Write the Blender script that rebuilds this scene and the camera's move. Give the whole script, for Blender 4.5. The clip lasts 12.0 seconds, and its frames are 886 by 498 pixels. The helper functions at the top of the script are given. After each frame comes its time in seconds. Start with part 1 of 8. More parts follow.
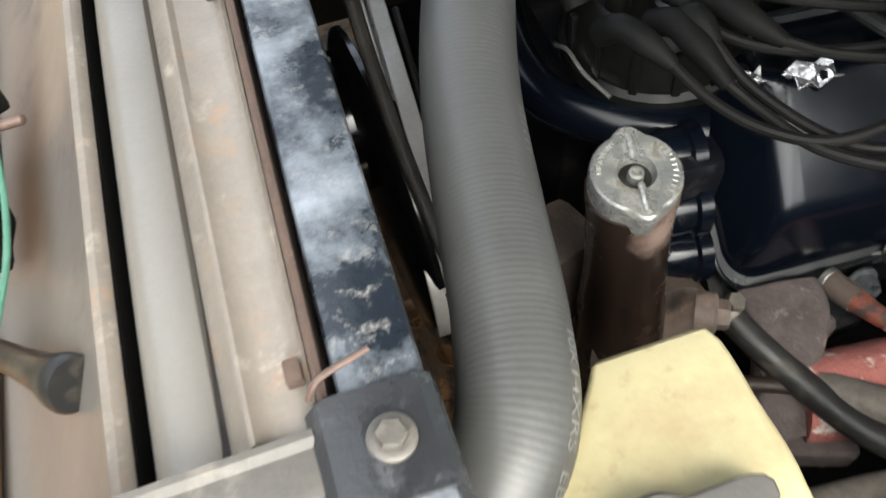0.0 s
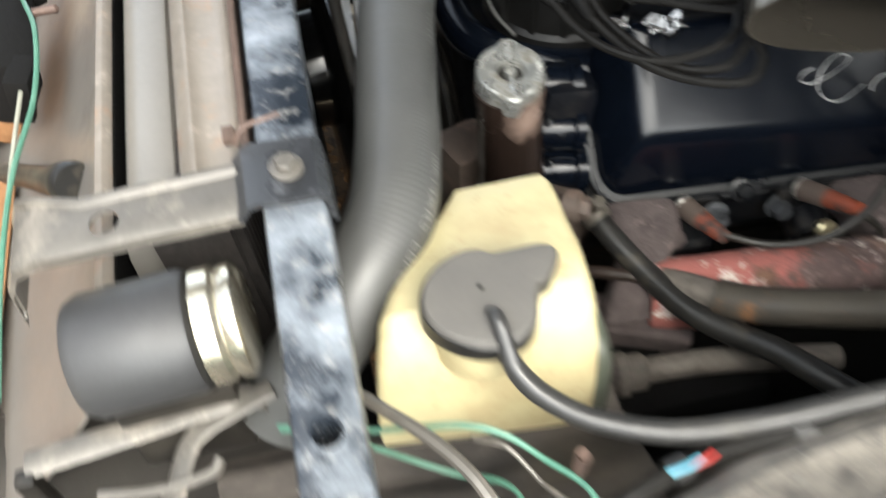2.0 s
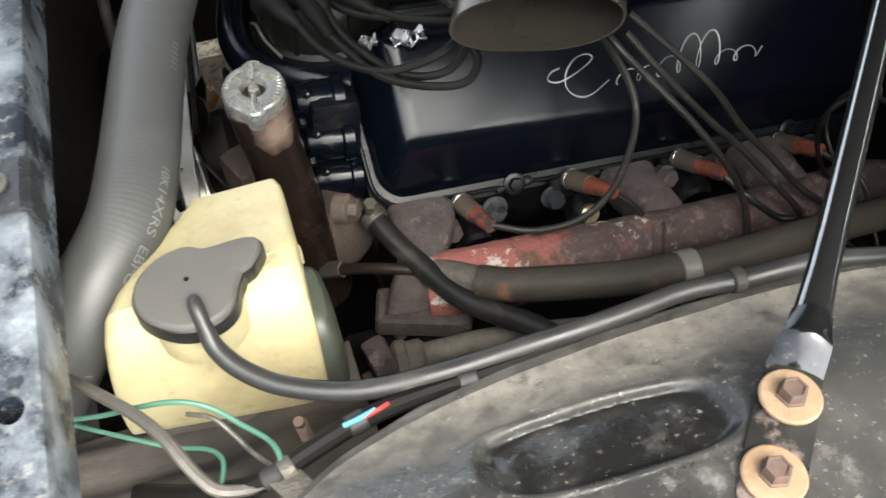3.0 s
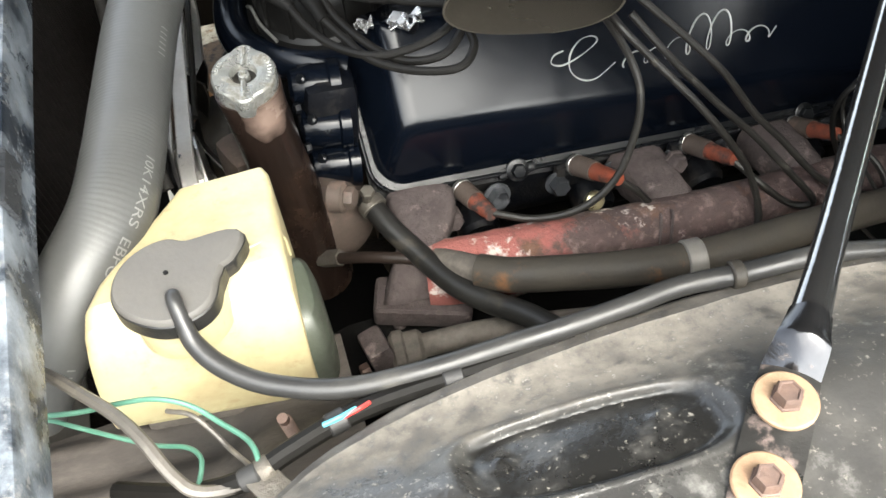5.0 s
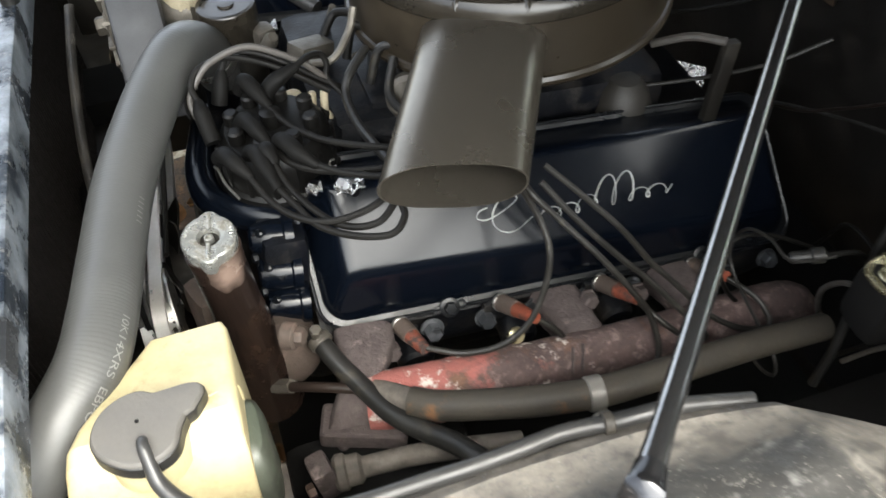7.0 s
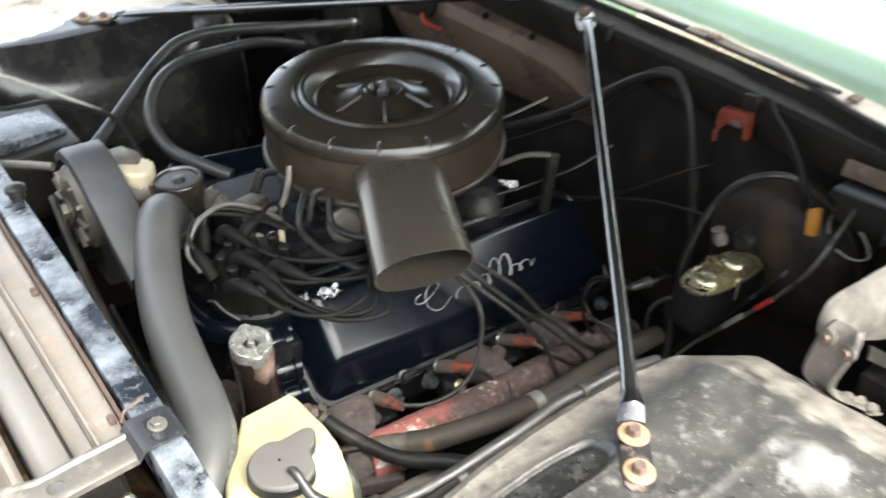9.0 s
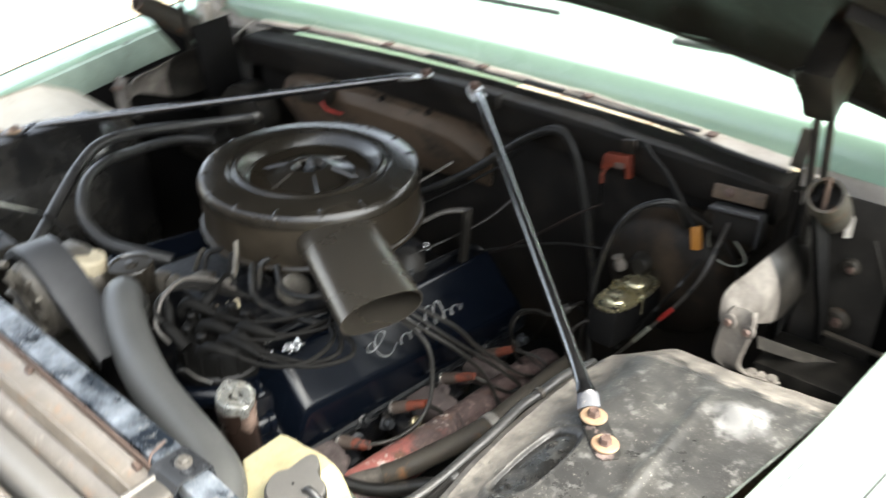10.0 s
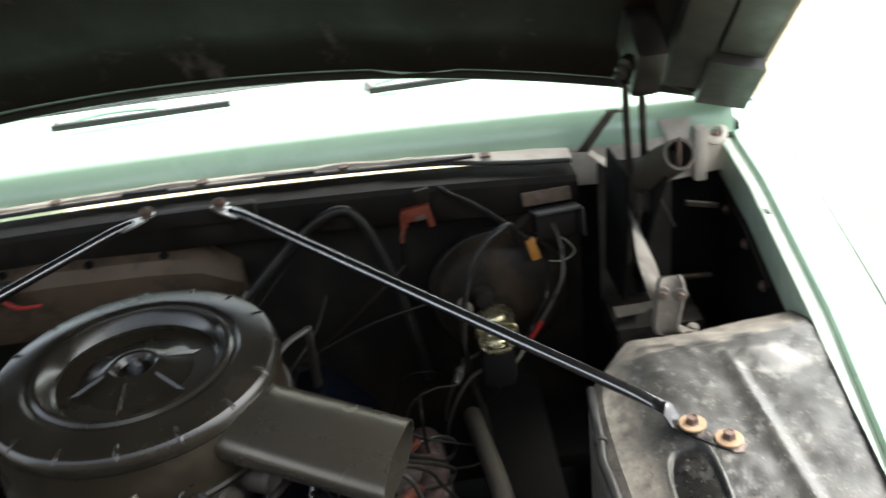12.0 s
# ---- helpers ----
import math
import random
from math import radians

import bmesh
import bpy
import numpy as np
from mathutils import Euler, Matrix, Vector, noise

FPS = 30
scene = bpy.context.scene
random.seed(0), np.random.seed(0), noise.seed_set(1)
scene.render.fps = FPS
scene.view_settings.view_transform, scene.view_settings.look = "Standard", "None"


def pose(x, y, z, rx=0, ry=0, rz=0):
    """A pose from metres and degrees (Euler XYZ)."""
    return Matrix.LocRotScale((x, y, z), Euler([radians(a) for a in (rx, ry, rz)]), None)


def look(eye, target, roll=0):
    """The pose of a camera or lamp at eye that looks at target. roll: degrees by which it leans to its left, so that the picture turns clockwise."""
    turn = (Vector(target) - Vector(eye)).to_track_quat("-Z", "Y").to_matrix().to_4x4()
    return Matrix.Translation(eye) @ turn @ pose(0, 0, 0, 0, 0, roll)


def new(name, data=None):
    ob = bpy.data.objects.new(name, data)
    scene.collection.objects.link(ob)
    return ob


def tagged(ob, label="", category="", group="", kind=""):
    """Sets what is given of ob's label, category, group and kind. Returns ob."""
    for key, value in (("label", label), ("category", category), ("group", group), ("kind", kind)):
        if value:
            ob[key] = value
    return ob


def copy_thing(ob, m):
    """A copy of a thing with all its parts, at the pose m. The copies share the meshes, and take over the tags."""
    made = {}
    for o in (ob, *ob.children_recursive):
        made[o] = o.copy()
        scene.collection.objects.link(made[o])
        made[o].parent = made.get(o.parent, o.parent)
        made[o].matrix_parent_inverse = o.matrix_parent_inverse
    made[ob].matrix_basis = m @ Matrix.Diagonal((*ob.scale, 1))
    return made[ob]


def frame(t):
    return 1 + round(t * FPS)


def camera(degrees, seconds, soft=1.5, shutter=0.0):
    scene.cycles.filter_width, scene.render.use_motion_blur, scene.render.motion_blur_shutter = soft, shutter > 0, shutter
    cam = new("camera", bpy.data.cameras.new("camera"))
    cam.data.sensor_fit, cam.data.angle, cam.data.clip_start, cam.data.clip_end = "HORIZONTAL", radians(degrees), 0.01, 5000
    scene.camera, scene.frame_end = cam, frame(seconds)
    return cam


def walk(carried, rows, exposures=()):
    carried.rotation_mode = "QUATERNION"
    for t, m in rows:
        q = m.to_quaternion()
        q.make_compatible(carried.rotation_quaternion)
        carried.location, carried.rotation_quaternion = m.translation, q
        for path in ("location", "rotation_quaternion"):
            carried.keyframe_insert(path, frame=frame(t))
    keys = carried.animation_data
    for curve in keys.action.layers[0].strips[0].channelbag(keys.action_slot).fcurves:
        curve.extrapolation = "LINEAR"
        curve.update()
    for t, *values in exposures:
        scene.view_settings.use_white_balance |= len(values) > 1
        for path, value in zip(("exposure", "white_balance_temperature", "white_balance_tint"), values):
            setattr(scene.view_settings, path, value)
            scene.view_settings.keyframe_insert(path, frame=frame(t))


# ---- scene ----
cam = camera(54.0, 12.0, shutter=0.7)
PATH = [
    (0, (-0.002, -0.55, 1.152), (0.191, 0.576, -0.489), -9.2),
    (0.5, (0.013, -0.523, 1.13), (0.225, 0.62, -0.497), -6.7),
    (1, (0.028, -0.53, 1.134), (0.271, 0.653, -0.46), -4.2),
    (1.5, (-0.005, -0.58, 1.159), (0.226, 0.623, -0.422), -3.7),
    (2, (0.013, -0.752, 1.198), (0.231, 0.459, -0.379), -3.4),
    (2.5, (0.089, -0.837, 1.227), (0.407, 0.392, -0.318), -2.7),
    (3, (0.146, -0.85, 1.223), (0.482, 0.384, -0.314), -4.2),
    (3.2, (0.155, -0.843, 1.216), (0.476, 0.375, -0.338), -4.5),
    (4.8, (0.172, -0.839, 1.212), (0.438, 0.38, -0.351), -6.5),
    (5, (0.173, -0.84, 1.212), (0.443, 0.379, -0.351), -6.3),
    (5.5, (0.174, -0.842, 1.212), (0.45, 0.38, -0.347), -6.1),
    (6, (0.177, -0.845, 1.213), (0.459, 0.383, -0.341), -5.8),
    (6.5, (0.191, -0.86, 1.248), (0.509, 0.447, -0.233), -4.9),
    (7, (0.202, -0.885, 1.337), (0.585, 0.443, -0.108), -3.3),
    (7.2, (0.196, -0.911, 1.346), (0.583, 0.385, -0.128), -3.0),
    (8.8, (-0.11, -1.01, 1.483), (0.768, 0.287, 0.239), -1.6),
    (9, (-0.159, -1.023, 1.483), (0.868, 0.226, 0.306), 1.1),
    (9.5, (-0.263, -1.076, 1.479), (0.861, 0.15, 0.369), 1.3),
    (10, (-0.35, -1.058, 1.5), (0.983, 0.059, 0.512), 0.1),
    (10.5, (-0.471, -0.926, 1.509), (1.121, -0.115, 0.61), -4.3),
    (11, (-0.494, -0.782, 1.509), (1.226, -0.279, 0.622), -6.0),
    (11.5, (-0.421, -0.575, 1.507), (1.33, -0.247, 0.598), -7.4),
    (12, (-0.421, -0.428, 1.504), (1.355, -0.425, 0.584), -7.3),
]
walk(cam, [(t, look(eye, target, roll)) for t, eye, target, roll in PATH], [(0, 1.55, 6650, 4), (1, 1.5, 6650, 4), (1.5, 1.6, 6650, 4), (2.5, 1.55, 6650, 4), (3.1, 1.44, 6650, 4), (5, 2.0, 6650, 4), (6, 1.93, 6650, 4), (7, 1.92, 6650, 4), (9, 2.14, 6650, 4), (10, 1.95, 6650, 4), (11, 1.36, 6650, 4), (12, 1.4, 6650, 4)])

# ---- light ----
world = bpy.data.worlds.new("sky")
scene.world = world
world.use_nodes = True
wn = world.node_tree.nodes
sky = wn.new("ShaderNodeTexSky")
sky.sky_type = "NISHITA"
sky.sun_disc = False
sky.sun_elevation, sky.sun_rotation = radians(57), radians(158)
sky.air_density, sky.dust_density, sky.ozone_density = 0.6, 3.5, 0.5
wn["Background"].inputs["Strength"].default_value = 0.40
pale = wn.new("ShaderNodeHueSaturation")
pale.inputs["Saturation"].default_value = 0.45
world.node_tree.links.new(sky.outputs["Color"], pale.inputs["Color"])
world.node_tree.links.new(pale.outputs["Color"], wn["Background"].inputs["Color"])

sun = new("sun", bpy.data.lights.new("sun", "SUN"))
sun.data.energy, sun.data.angle, sun.data.color = 2.0, radians(100), (1.0, 0.975, 0.94)
sun.matrix_world = look((1.6, -3.2, 6.2), (0.3, 0, 0.8))


# ---- materials ----
def material(name, base, second=None, rough=0.5, metal=0.0, scale=18.0, mix=0.6, bump=0.15, fine=260.0,
             spots=None, spot_scale=30.0, spot_cut=0.58, spot_soft=0.06, spot_rough=None, spot_metal=0.0, coat=0.0, rough_var=0.12,
             second_spots=None, spots2_scale=90.0, spots2_cut=0.62, stretch=(1, 1, 1), per_piece=0.0, spec=0.5):
    """A surface of two tones mixed by noise, fine relief, and up to two layers of spots (dust, rust, chips)."""
    m = bpy.data.materials.new(name)
    m.use_nodes = True
    t = m.node_tree
    n, l = t.nodes, t.links
    b = n["Principled BSDF"]
    co = n.new("ShaderNodeTexCoord")
    mp = n.new("ShaderNodeMapping")
    mp.inputs["Scale"].default_value = stretch
    l.new(co.outputs["Object"], mp.inputs["Vector"])

    def noise_tex(sc, detail=6.0, rough_n=0.6):
        x = n.new("ShaderNodeTexNoise")
        x.inputs["Scale"].default_value = sc
        x.inputs["Detail"].default_value = detail
        x.inputs["Roughness"].default_value = rough_n
        l.new(mp.outputs["Vector"], x.inputs["Vector"])
        return x

    def ramp(sock, lo, hi):
        x = n.new("ShaderNodeMapRange")
        x.inputs["From Min"].default_value, x.inputs["From Max"].default_value = lo, hi
        l.new(sock, x.inputs["Value"])
        return x.outputs["Result"]

    def blend(fac, a, c):
        x = n.new("ShaderNodeMix")
        x.data_type = "RGBA"
        l.new(fac, x.inputs[0])
        for slot, v in ((6, a), (7, c)):
            if isinstance(v, tuple):
                x.inputs[slot].default_value = (*v, 1)
            else:
                l.new(v, x.inputs[slot])
        return x.outputs[2]

    def blend_value(fac, a, c):
        x = n.new("ShaderNodeMix")
        l.new(fac, x.inputs[0])
        for slot, v in ((2, a), (3, c)):
            if isinstance(v, (int, float)):
                x.inputs[slot].default_value = v
            else:
                l.new(v, x.inputs[slot])
        return x.outputs[0]

    second = second or tuple(c * 0.7 for c in base)
    coarse = noise_tex(scale)
    fine_n = noise_tex(fine, 4.0)
    colour = blend(ramp(coarse.outputs["Fac"], 0.5 - 0.25 / max(mix, 0.05) * 0.6, 0.5 + 0.25 / max(mix, 0.05) * 0.6), base, second)
    grain = ramp(fine_n.outputs["Fac"], 0.3, 0.75)
    colour = blend(blend_value(grain, 0.0, 0.35 * mix), colour, tuple(c * 0.55 for c in second))
    roughness = blend_value(ramp(coarse.outputs["Fac"], 0.3, 0.7), max(rough - rough_var, 0.03), min(rough + rough_var, 1.0))
    metallic = None
    for col, sc, cut in ((spots, spot_scale, spot_cut), (second_spots, spots2_scale, spots2_cut)):
        if col:
            s = ramp(noise_tex(sc, 9.0, 0.68).outputs["Fac"], cut - spot_soft, cut + spot_soft)
            colour = blend(s, colour, col)
            roughness = blend_value(s, roughness, spot_rough if spot_rough is not None else min(rough + 0.3, 0.95))
            metallic = blend_value(s, metallic if metallic is not None else metal, spot_metal)
    if per_piece:
        info = n.new("ShaderNodeObjectInfo")
        hsv = n.new("ShaderNodeHueSaturation")
        l.new(ramp(info.outputs["Random"], 0.0, 1.0), hsv.inputs["Value"])
        hsv.inputs["Value"].default_value = 1.0
        l.new(blend_value(info.outputs["Random"], 1 - per_piece, 1 + per_piece), hsv.inputs["Value"])
        l.new(colour, hsv.inputs["Color"])
        colour = hsv.outputs["Color"]
    l.new(colour, b.inputs["Base Color"])
    l.new(roughness, b.inputs["Roughness"])
    if metallic is not None:
        l.new(metallic, b.inputs["Metallic"])
    else:
        b.inputs["Metallic"].default_value = metal
    b.inputs["Specular IOR Level"].default_value = spec
    b.inputs["Coat Weight"].default_value = coat
    b.inputs["Coat Roughness"].default_value = 0.12
    if bump:
        bp = n.new("ShaderNodeBump")
        bp.inputs["Strength"].default_value = bump
        bp.inputs["Distance"].default_value = 0.002
        add = n.new("ShaderNodeMath")
        add.operation = "ADD"
        l.new(fine_n.outputs["Fac"], add.inputs[0])
        l.new(coarse.outputs["Fac"], add.inputs[1])
        l.new(add.outputs[0], bp.inputs["Height"])
        l.new(bp.outputs["Normal"], b.inputs["Normal"])
    return m


M = {}
# soft blue-grey spots: scuffs together with sky sheen put into the colour
M["black_gloss"] = material("worn gloss black paint with painted sheen", (0.010, 0.013, 0.018), (0.016, 0.021, 0.028), rough=0.24, scale=14, bump=0.2,
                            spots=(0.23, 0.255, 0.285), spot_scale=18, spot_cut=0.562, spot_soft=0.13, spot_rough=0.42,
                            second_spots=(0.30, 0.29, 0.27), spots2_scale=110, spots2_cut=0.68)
M["black_paint"] = material("dusty black paint", (0.0060, 0.0057, 0.0052), (0.0140, 0.0122, 0.0098), rough=0.42, scale=9, bump=0.2, spec=0.35,
                            spots=(0.036, 0.031, 0.024), spot_scale=22, spot_cut=0.6, spot_soft=0.12)
M["hood_black"] = material("scratched matt black hood lining", (0.0056, 0.0032, 0.0024), (0.0110, 0.0066, 0.0050), rough=0.5, scale=5, bump=0.15, spec=0.06,
                           spots=(0.075, 0.068, 0.060), spot_scale=5, spot_cut=0.645, spot_soft=0.05, stretch=(0.9, 1.8, 1),
                           second_spots=(0.045, 0.041, 0.036), spots2_scale=13, spots2_cut=0.66)
M["hood_grey"] = material("dull brown-grey hood bracing", (0.0240, 0.0224, 0.0208), (0.0160, 0.0152, 0.0140), rough=0.5, scale=12, bump=0.15, spec=0.35)
M["black_flat"] = material("flat black undercoat", (0.0035, 0.0035, 0.0035), (0.0070, 0.0065, 0.0060), rough=0.85, scale=7, bump=0.3, spec=0.15)
M["blue_paint"] = material("dark blue engine enamel", (0.0016, 0.0026, 0.0050), (0.0024, 0.0037, 0.0066), rough=0.20, scale=9, bump=0.03, spec=0.30,
                           spots=(0.012, 0.0125, 0.013), spot_scale=40, spot_cut=0.72, spot_soft=0.08, spot_rough=0.4, rough_var=0.05)
M["blue_rim"] = material("dull dark blue flange enamel", (0.0031, 0.0039, 0.0053), (0.0052, 0.0059, 0.0068), rough=0.32, scale=20, bump=0.12, spec=0.45,
                         spots=(0.0228, 0.0215, 0.0195), spot_scale=60, spot_cut=0.66)
M["bracket_grey"] = material("scuffed grey brown bracket steel", (0.1287, 0.1170, 0.1014), (0.0741, 0.0686, 0.0608), rough=0.38, metal=0.2, scale=22, bump=0.2,
                             spots=(0.2184, 0.1950, 0.1638), spot_scale=26, spot_cut=0.62, spot_soft=0.1)
M["blue_dirty"] = material("greasy dark blue iron", (0.0020, 0.0030, 0.0055), (0.0050, 0.0050, 0.0055), rough=0.42, scale=20, bump=0.4, spec=0.2,
                           spots=(0.028, 0.025, 0.022), spot_scale=35, spot_cut=0.6, spot_soft=0.1)
M["clutch_black"] = material("glossy black pulley enamel", (0.0040, 0.0042, 0.0045), (0.0075, 0.0076, 0.0078), rough=0.16, scale=12, bump=0.04, spec=0.45, rough_var=0.05)
M["hose_grey"] = material("grey reinforced rubber hose", (0.0560, 0.0565, 0.0545), (0.0730, 0.0730, 0.0695), rough=0.42, scale=14, bump=0.05, spec=0.45)
M["rubber"] = material("aged black rubber", (0.0090, 0.0090, 0.0090), (0.0190, 0.0180, 0.0160), rough=0.42, scale=26, bump=0.12, spec=0.35,
                       spots=(0.055, 0.047, 0.035), spot_scale=30, spot_cut=0.64, spot_soft=0.08)
M["rubber_brown"] = material("dusty brownish rubber hose", (0.030, 0.027, 0.023), (0.055, 0.047, 0.036), rough=0.6, scale=30, bump=0.2, spec=0.3,
                             spots=(0.15, 0.075, 0.035), spot_scale=22, spot_cut=0.65, spot_soft=0.06)
M["rubber_grey"] = material("weathered grey rubber hose", (0.020, 0.020, 0.020), (0.034, 0.033, 0.031), rough=0.38, scale=22, bump=0.1, spec=0.45,
                            spots=(0.060, 0.056, 0.048), spot_scale=24, spot_cut=0.66, spot_soft=0.1)
M["wire_black"] = material("dull black cable insulation", (0.0049, 0.0046, 0.0043), (0.0097, 0.0090, 0.0078), rough=0.5, scale=40, bump=0.1, spec=0.13)
M["lead_grey"] = material("dusty grey-black cable", (0.0115, 0.0108, 0.0098), (0.023, 0.0210, 0.0180), rough=0.45, scale=40, bump=0.12, spec=0.3,
                          spots=(0.075, 0.068, 0.056), spot_scale=60, spot_cut=0.66, spot_soft=0.06)
M["cream"] = material("yellowed translucent plastic", (0.45, 0.405, 0.245), (0.40, 0.345, 0.19), rough=0.38, scale=7, mix=0.5, bump=0.25, fine=70,
                      spots=(0.27, 0.19, 0.105), spot_scale=7, spot_cut=0.64, spot_soft=0.14, second_spots=(0.27, 0.17, 0.09), spots2_scale=70, spots2_cut=0.71)
M["green_bottle"] = material("dirty greenish plastic", (0.0810, 0.0930, 0.0690), (0.0510, 0.0600, 0.0450), rough=0.4, scale=18, bump=0.15,
                             spots=(0.0300, 0.0300, 0.0240), spot_scale=14, spot_cut=0.6, spot_soft=0.12)
M["cap_grey"] = material("grey rubber cap", (0.066, 0.062, 0.057), (0.090, 0.084, 0.075), rough=0.7, scale=40, bump=0.15)
M["tan_plate"] = material("oxidised tan galvanised plate", (0.245, 0.215, 0.182), (0.18, 0.157, 0.132), rough=0.42, metal=0.15, scale=24, bump=0.2,
                          spots=(0.27, 0.175, 0.115), spot_scale=28, spot_cut=0.64, spot_soft=0.08,
                          second_spots=(0.36, 0.32, 0.27), spots2_scale=34, spots2_cut=0.66)
M["alu_tank"] = material("dull grey painted tank", (0.215, 0.202, 0.182), (0.170, 0.159, 0.143), rough=0.36, metal=0.15, scale=8, mix=0.4, bump=0.1)
M["rust"] = material("brown surface rust", (0.10, 0.064, 0.047), (0.065, 0.043, 0.033), rough=0.8, scale=60, bump=0.5)
M["washer"] = material("tan corroded washer", (0.36, 0.25, 0.155), (0.24, 0.15, 0.09), rough=0.65, metal=0.2, scale=60, bump=0.25)
M["bolt_brown"] = material("brown oxidised bolt", (0.17, 0.11, 0.085), (0.10, 0.07, 0.06), rough=0.6, metal=0.35, scale=90, bump=0.3)
M["steel"] = material("dull bright steel", (0.52, 0.51, 0.48), (0.38, 0.37, 0.34), rough=0.32, metal=0.9, scale=60, bump=0.15)
M["chrome_dark"] = material("glossy black chromed rod", (0.26, 0.26, 0.26), (0.20, 0.20, 0.20), rough=0.11, metal=0.95, scale=30, bump=0.04, rough_var=0.04)
M["strap_black"] = material("worn black strap paint", (0.014, 0.0135, 0.013), (0.024, 0.023, 0.021), rough=0.35, scale=30, bump=0.2,
                            spots=(0.22, 0.165, 0.145), spot_scale=38, spot_cut=0.60, spot_soft=0.08, spot_rough=0.6)
M["neck_steel"] = material("dark shiny pressed steel", (0.085, 0.085, 0.088), (0.050, 0.050, 0.052), rough=0.15, metal=0.9, scale=24, bump=0.05, rough_var=0.05,
                           spots=(0.16, 0.13, 0.11), spot_scale=30, spot_cut=0.66, spot_soft=0.08, spot_rough=0.5)
M["cap_zinc"] = material("zinc plated cap", (0.46, 0.46, 0.43), (0.30, 0.30, 0.275), rough=0.30, metal=0.75, scale=60, bump=0.3,
                         spots=(0.10, 0.09, 0.07), spot_scale=70, spot_cut=0.57, spot_rough=0.6)
M["brown_tube"] = material("brown heat stained tube", (0.0115, 0.0090, 0.0078), (0.026, 0.0175, 0.0138), rough=0.42, metal=0.0, scale=16, bump=0.2, spec=0.2,
                           spots=(0.070, 0.043, 0.031), spot_scale=14, spot_cut=0.67, spot_soft=0.1)
M["iron_pink"] = material("scaled pinkish brown cast iron", (0.0780, 0.0601, 0.0562), (0.0437, 0.0335, 0.0320), rough=0.85, scale=70, bump=0.9,
                          spots=(0.2340, 0.1872, 0.1716), spot_scale=30, spot_cut=0.64, spot_soft=0.06)
M["boot_orange"] = material("orange silicone plug boot", (0.30, 0.060, 0.026), (0.105, 0.036, 0.022), rough=0.5, scale=35, bump=0.15,
                            spots=(0.04, 0.028, 0.024), spot_scale=45, spot_cut=0.55)


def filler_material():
    """Brown stained tube with a soft coppery patch under the cap on the near side."""
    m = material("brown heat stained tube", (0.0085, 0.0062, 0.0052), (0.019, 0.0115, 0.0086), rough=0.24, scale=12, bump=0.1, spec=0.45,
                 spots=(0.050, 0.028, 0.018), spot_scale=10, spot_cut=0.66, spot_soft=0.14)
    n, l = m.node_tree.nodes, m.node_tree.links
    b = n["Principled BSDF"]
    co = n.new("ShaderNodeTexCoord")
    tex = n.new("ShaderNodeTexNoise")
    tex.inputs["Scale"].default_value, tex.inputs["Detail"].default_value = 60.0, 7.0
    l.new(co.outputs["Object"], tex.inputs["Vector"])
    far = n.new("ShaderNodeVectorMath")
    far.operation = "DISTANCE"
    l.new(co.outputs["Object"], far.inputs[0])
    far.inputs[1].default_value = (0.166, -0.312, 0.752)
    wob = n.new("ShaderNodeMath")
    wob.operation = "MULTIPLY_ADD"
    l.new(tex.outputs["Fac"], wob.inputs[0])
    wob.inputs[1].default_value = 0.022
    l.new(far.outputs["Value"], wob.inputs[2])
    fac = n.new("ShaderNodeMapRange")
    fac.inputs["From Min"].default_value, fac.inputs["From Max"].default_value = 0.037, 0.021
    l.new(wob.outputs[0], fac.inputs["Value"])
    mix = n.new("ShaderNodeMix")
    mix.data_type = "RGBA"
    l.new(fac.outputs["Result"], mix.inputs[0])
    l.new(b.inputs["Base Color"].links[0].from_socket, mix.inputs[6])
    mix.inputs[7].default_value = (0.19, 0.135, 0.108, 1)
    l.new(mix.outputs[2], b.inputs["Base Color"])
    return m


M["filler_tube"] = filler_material()


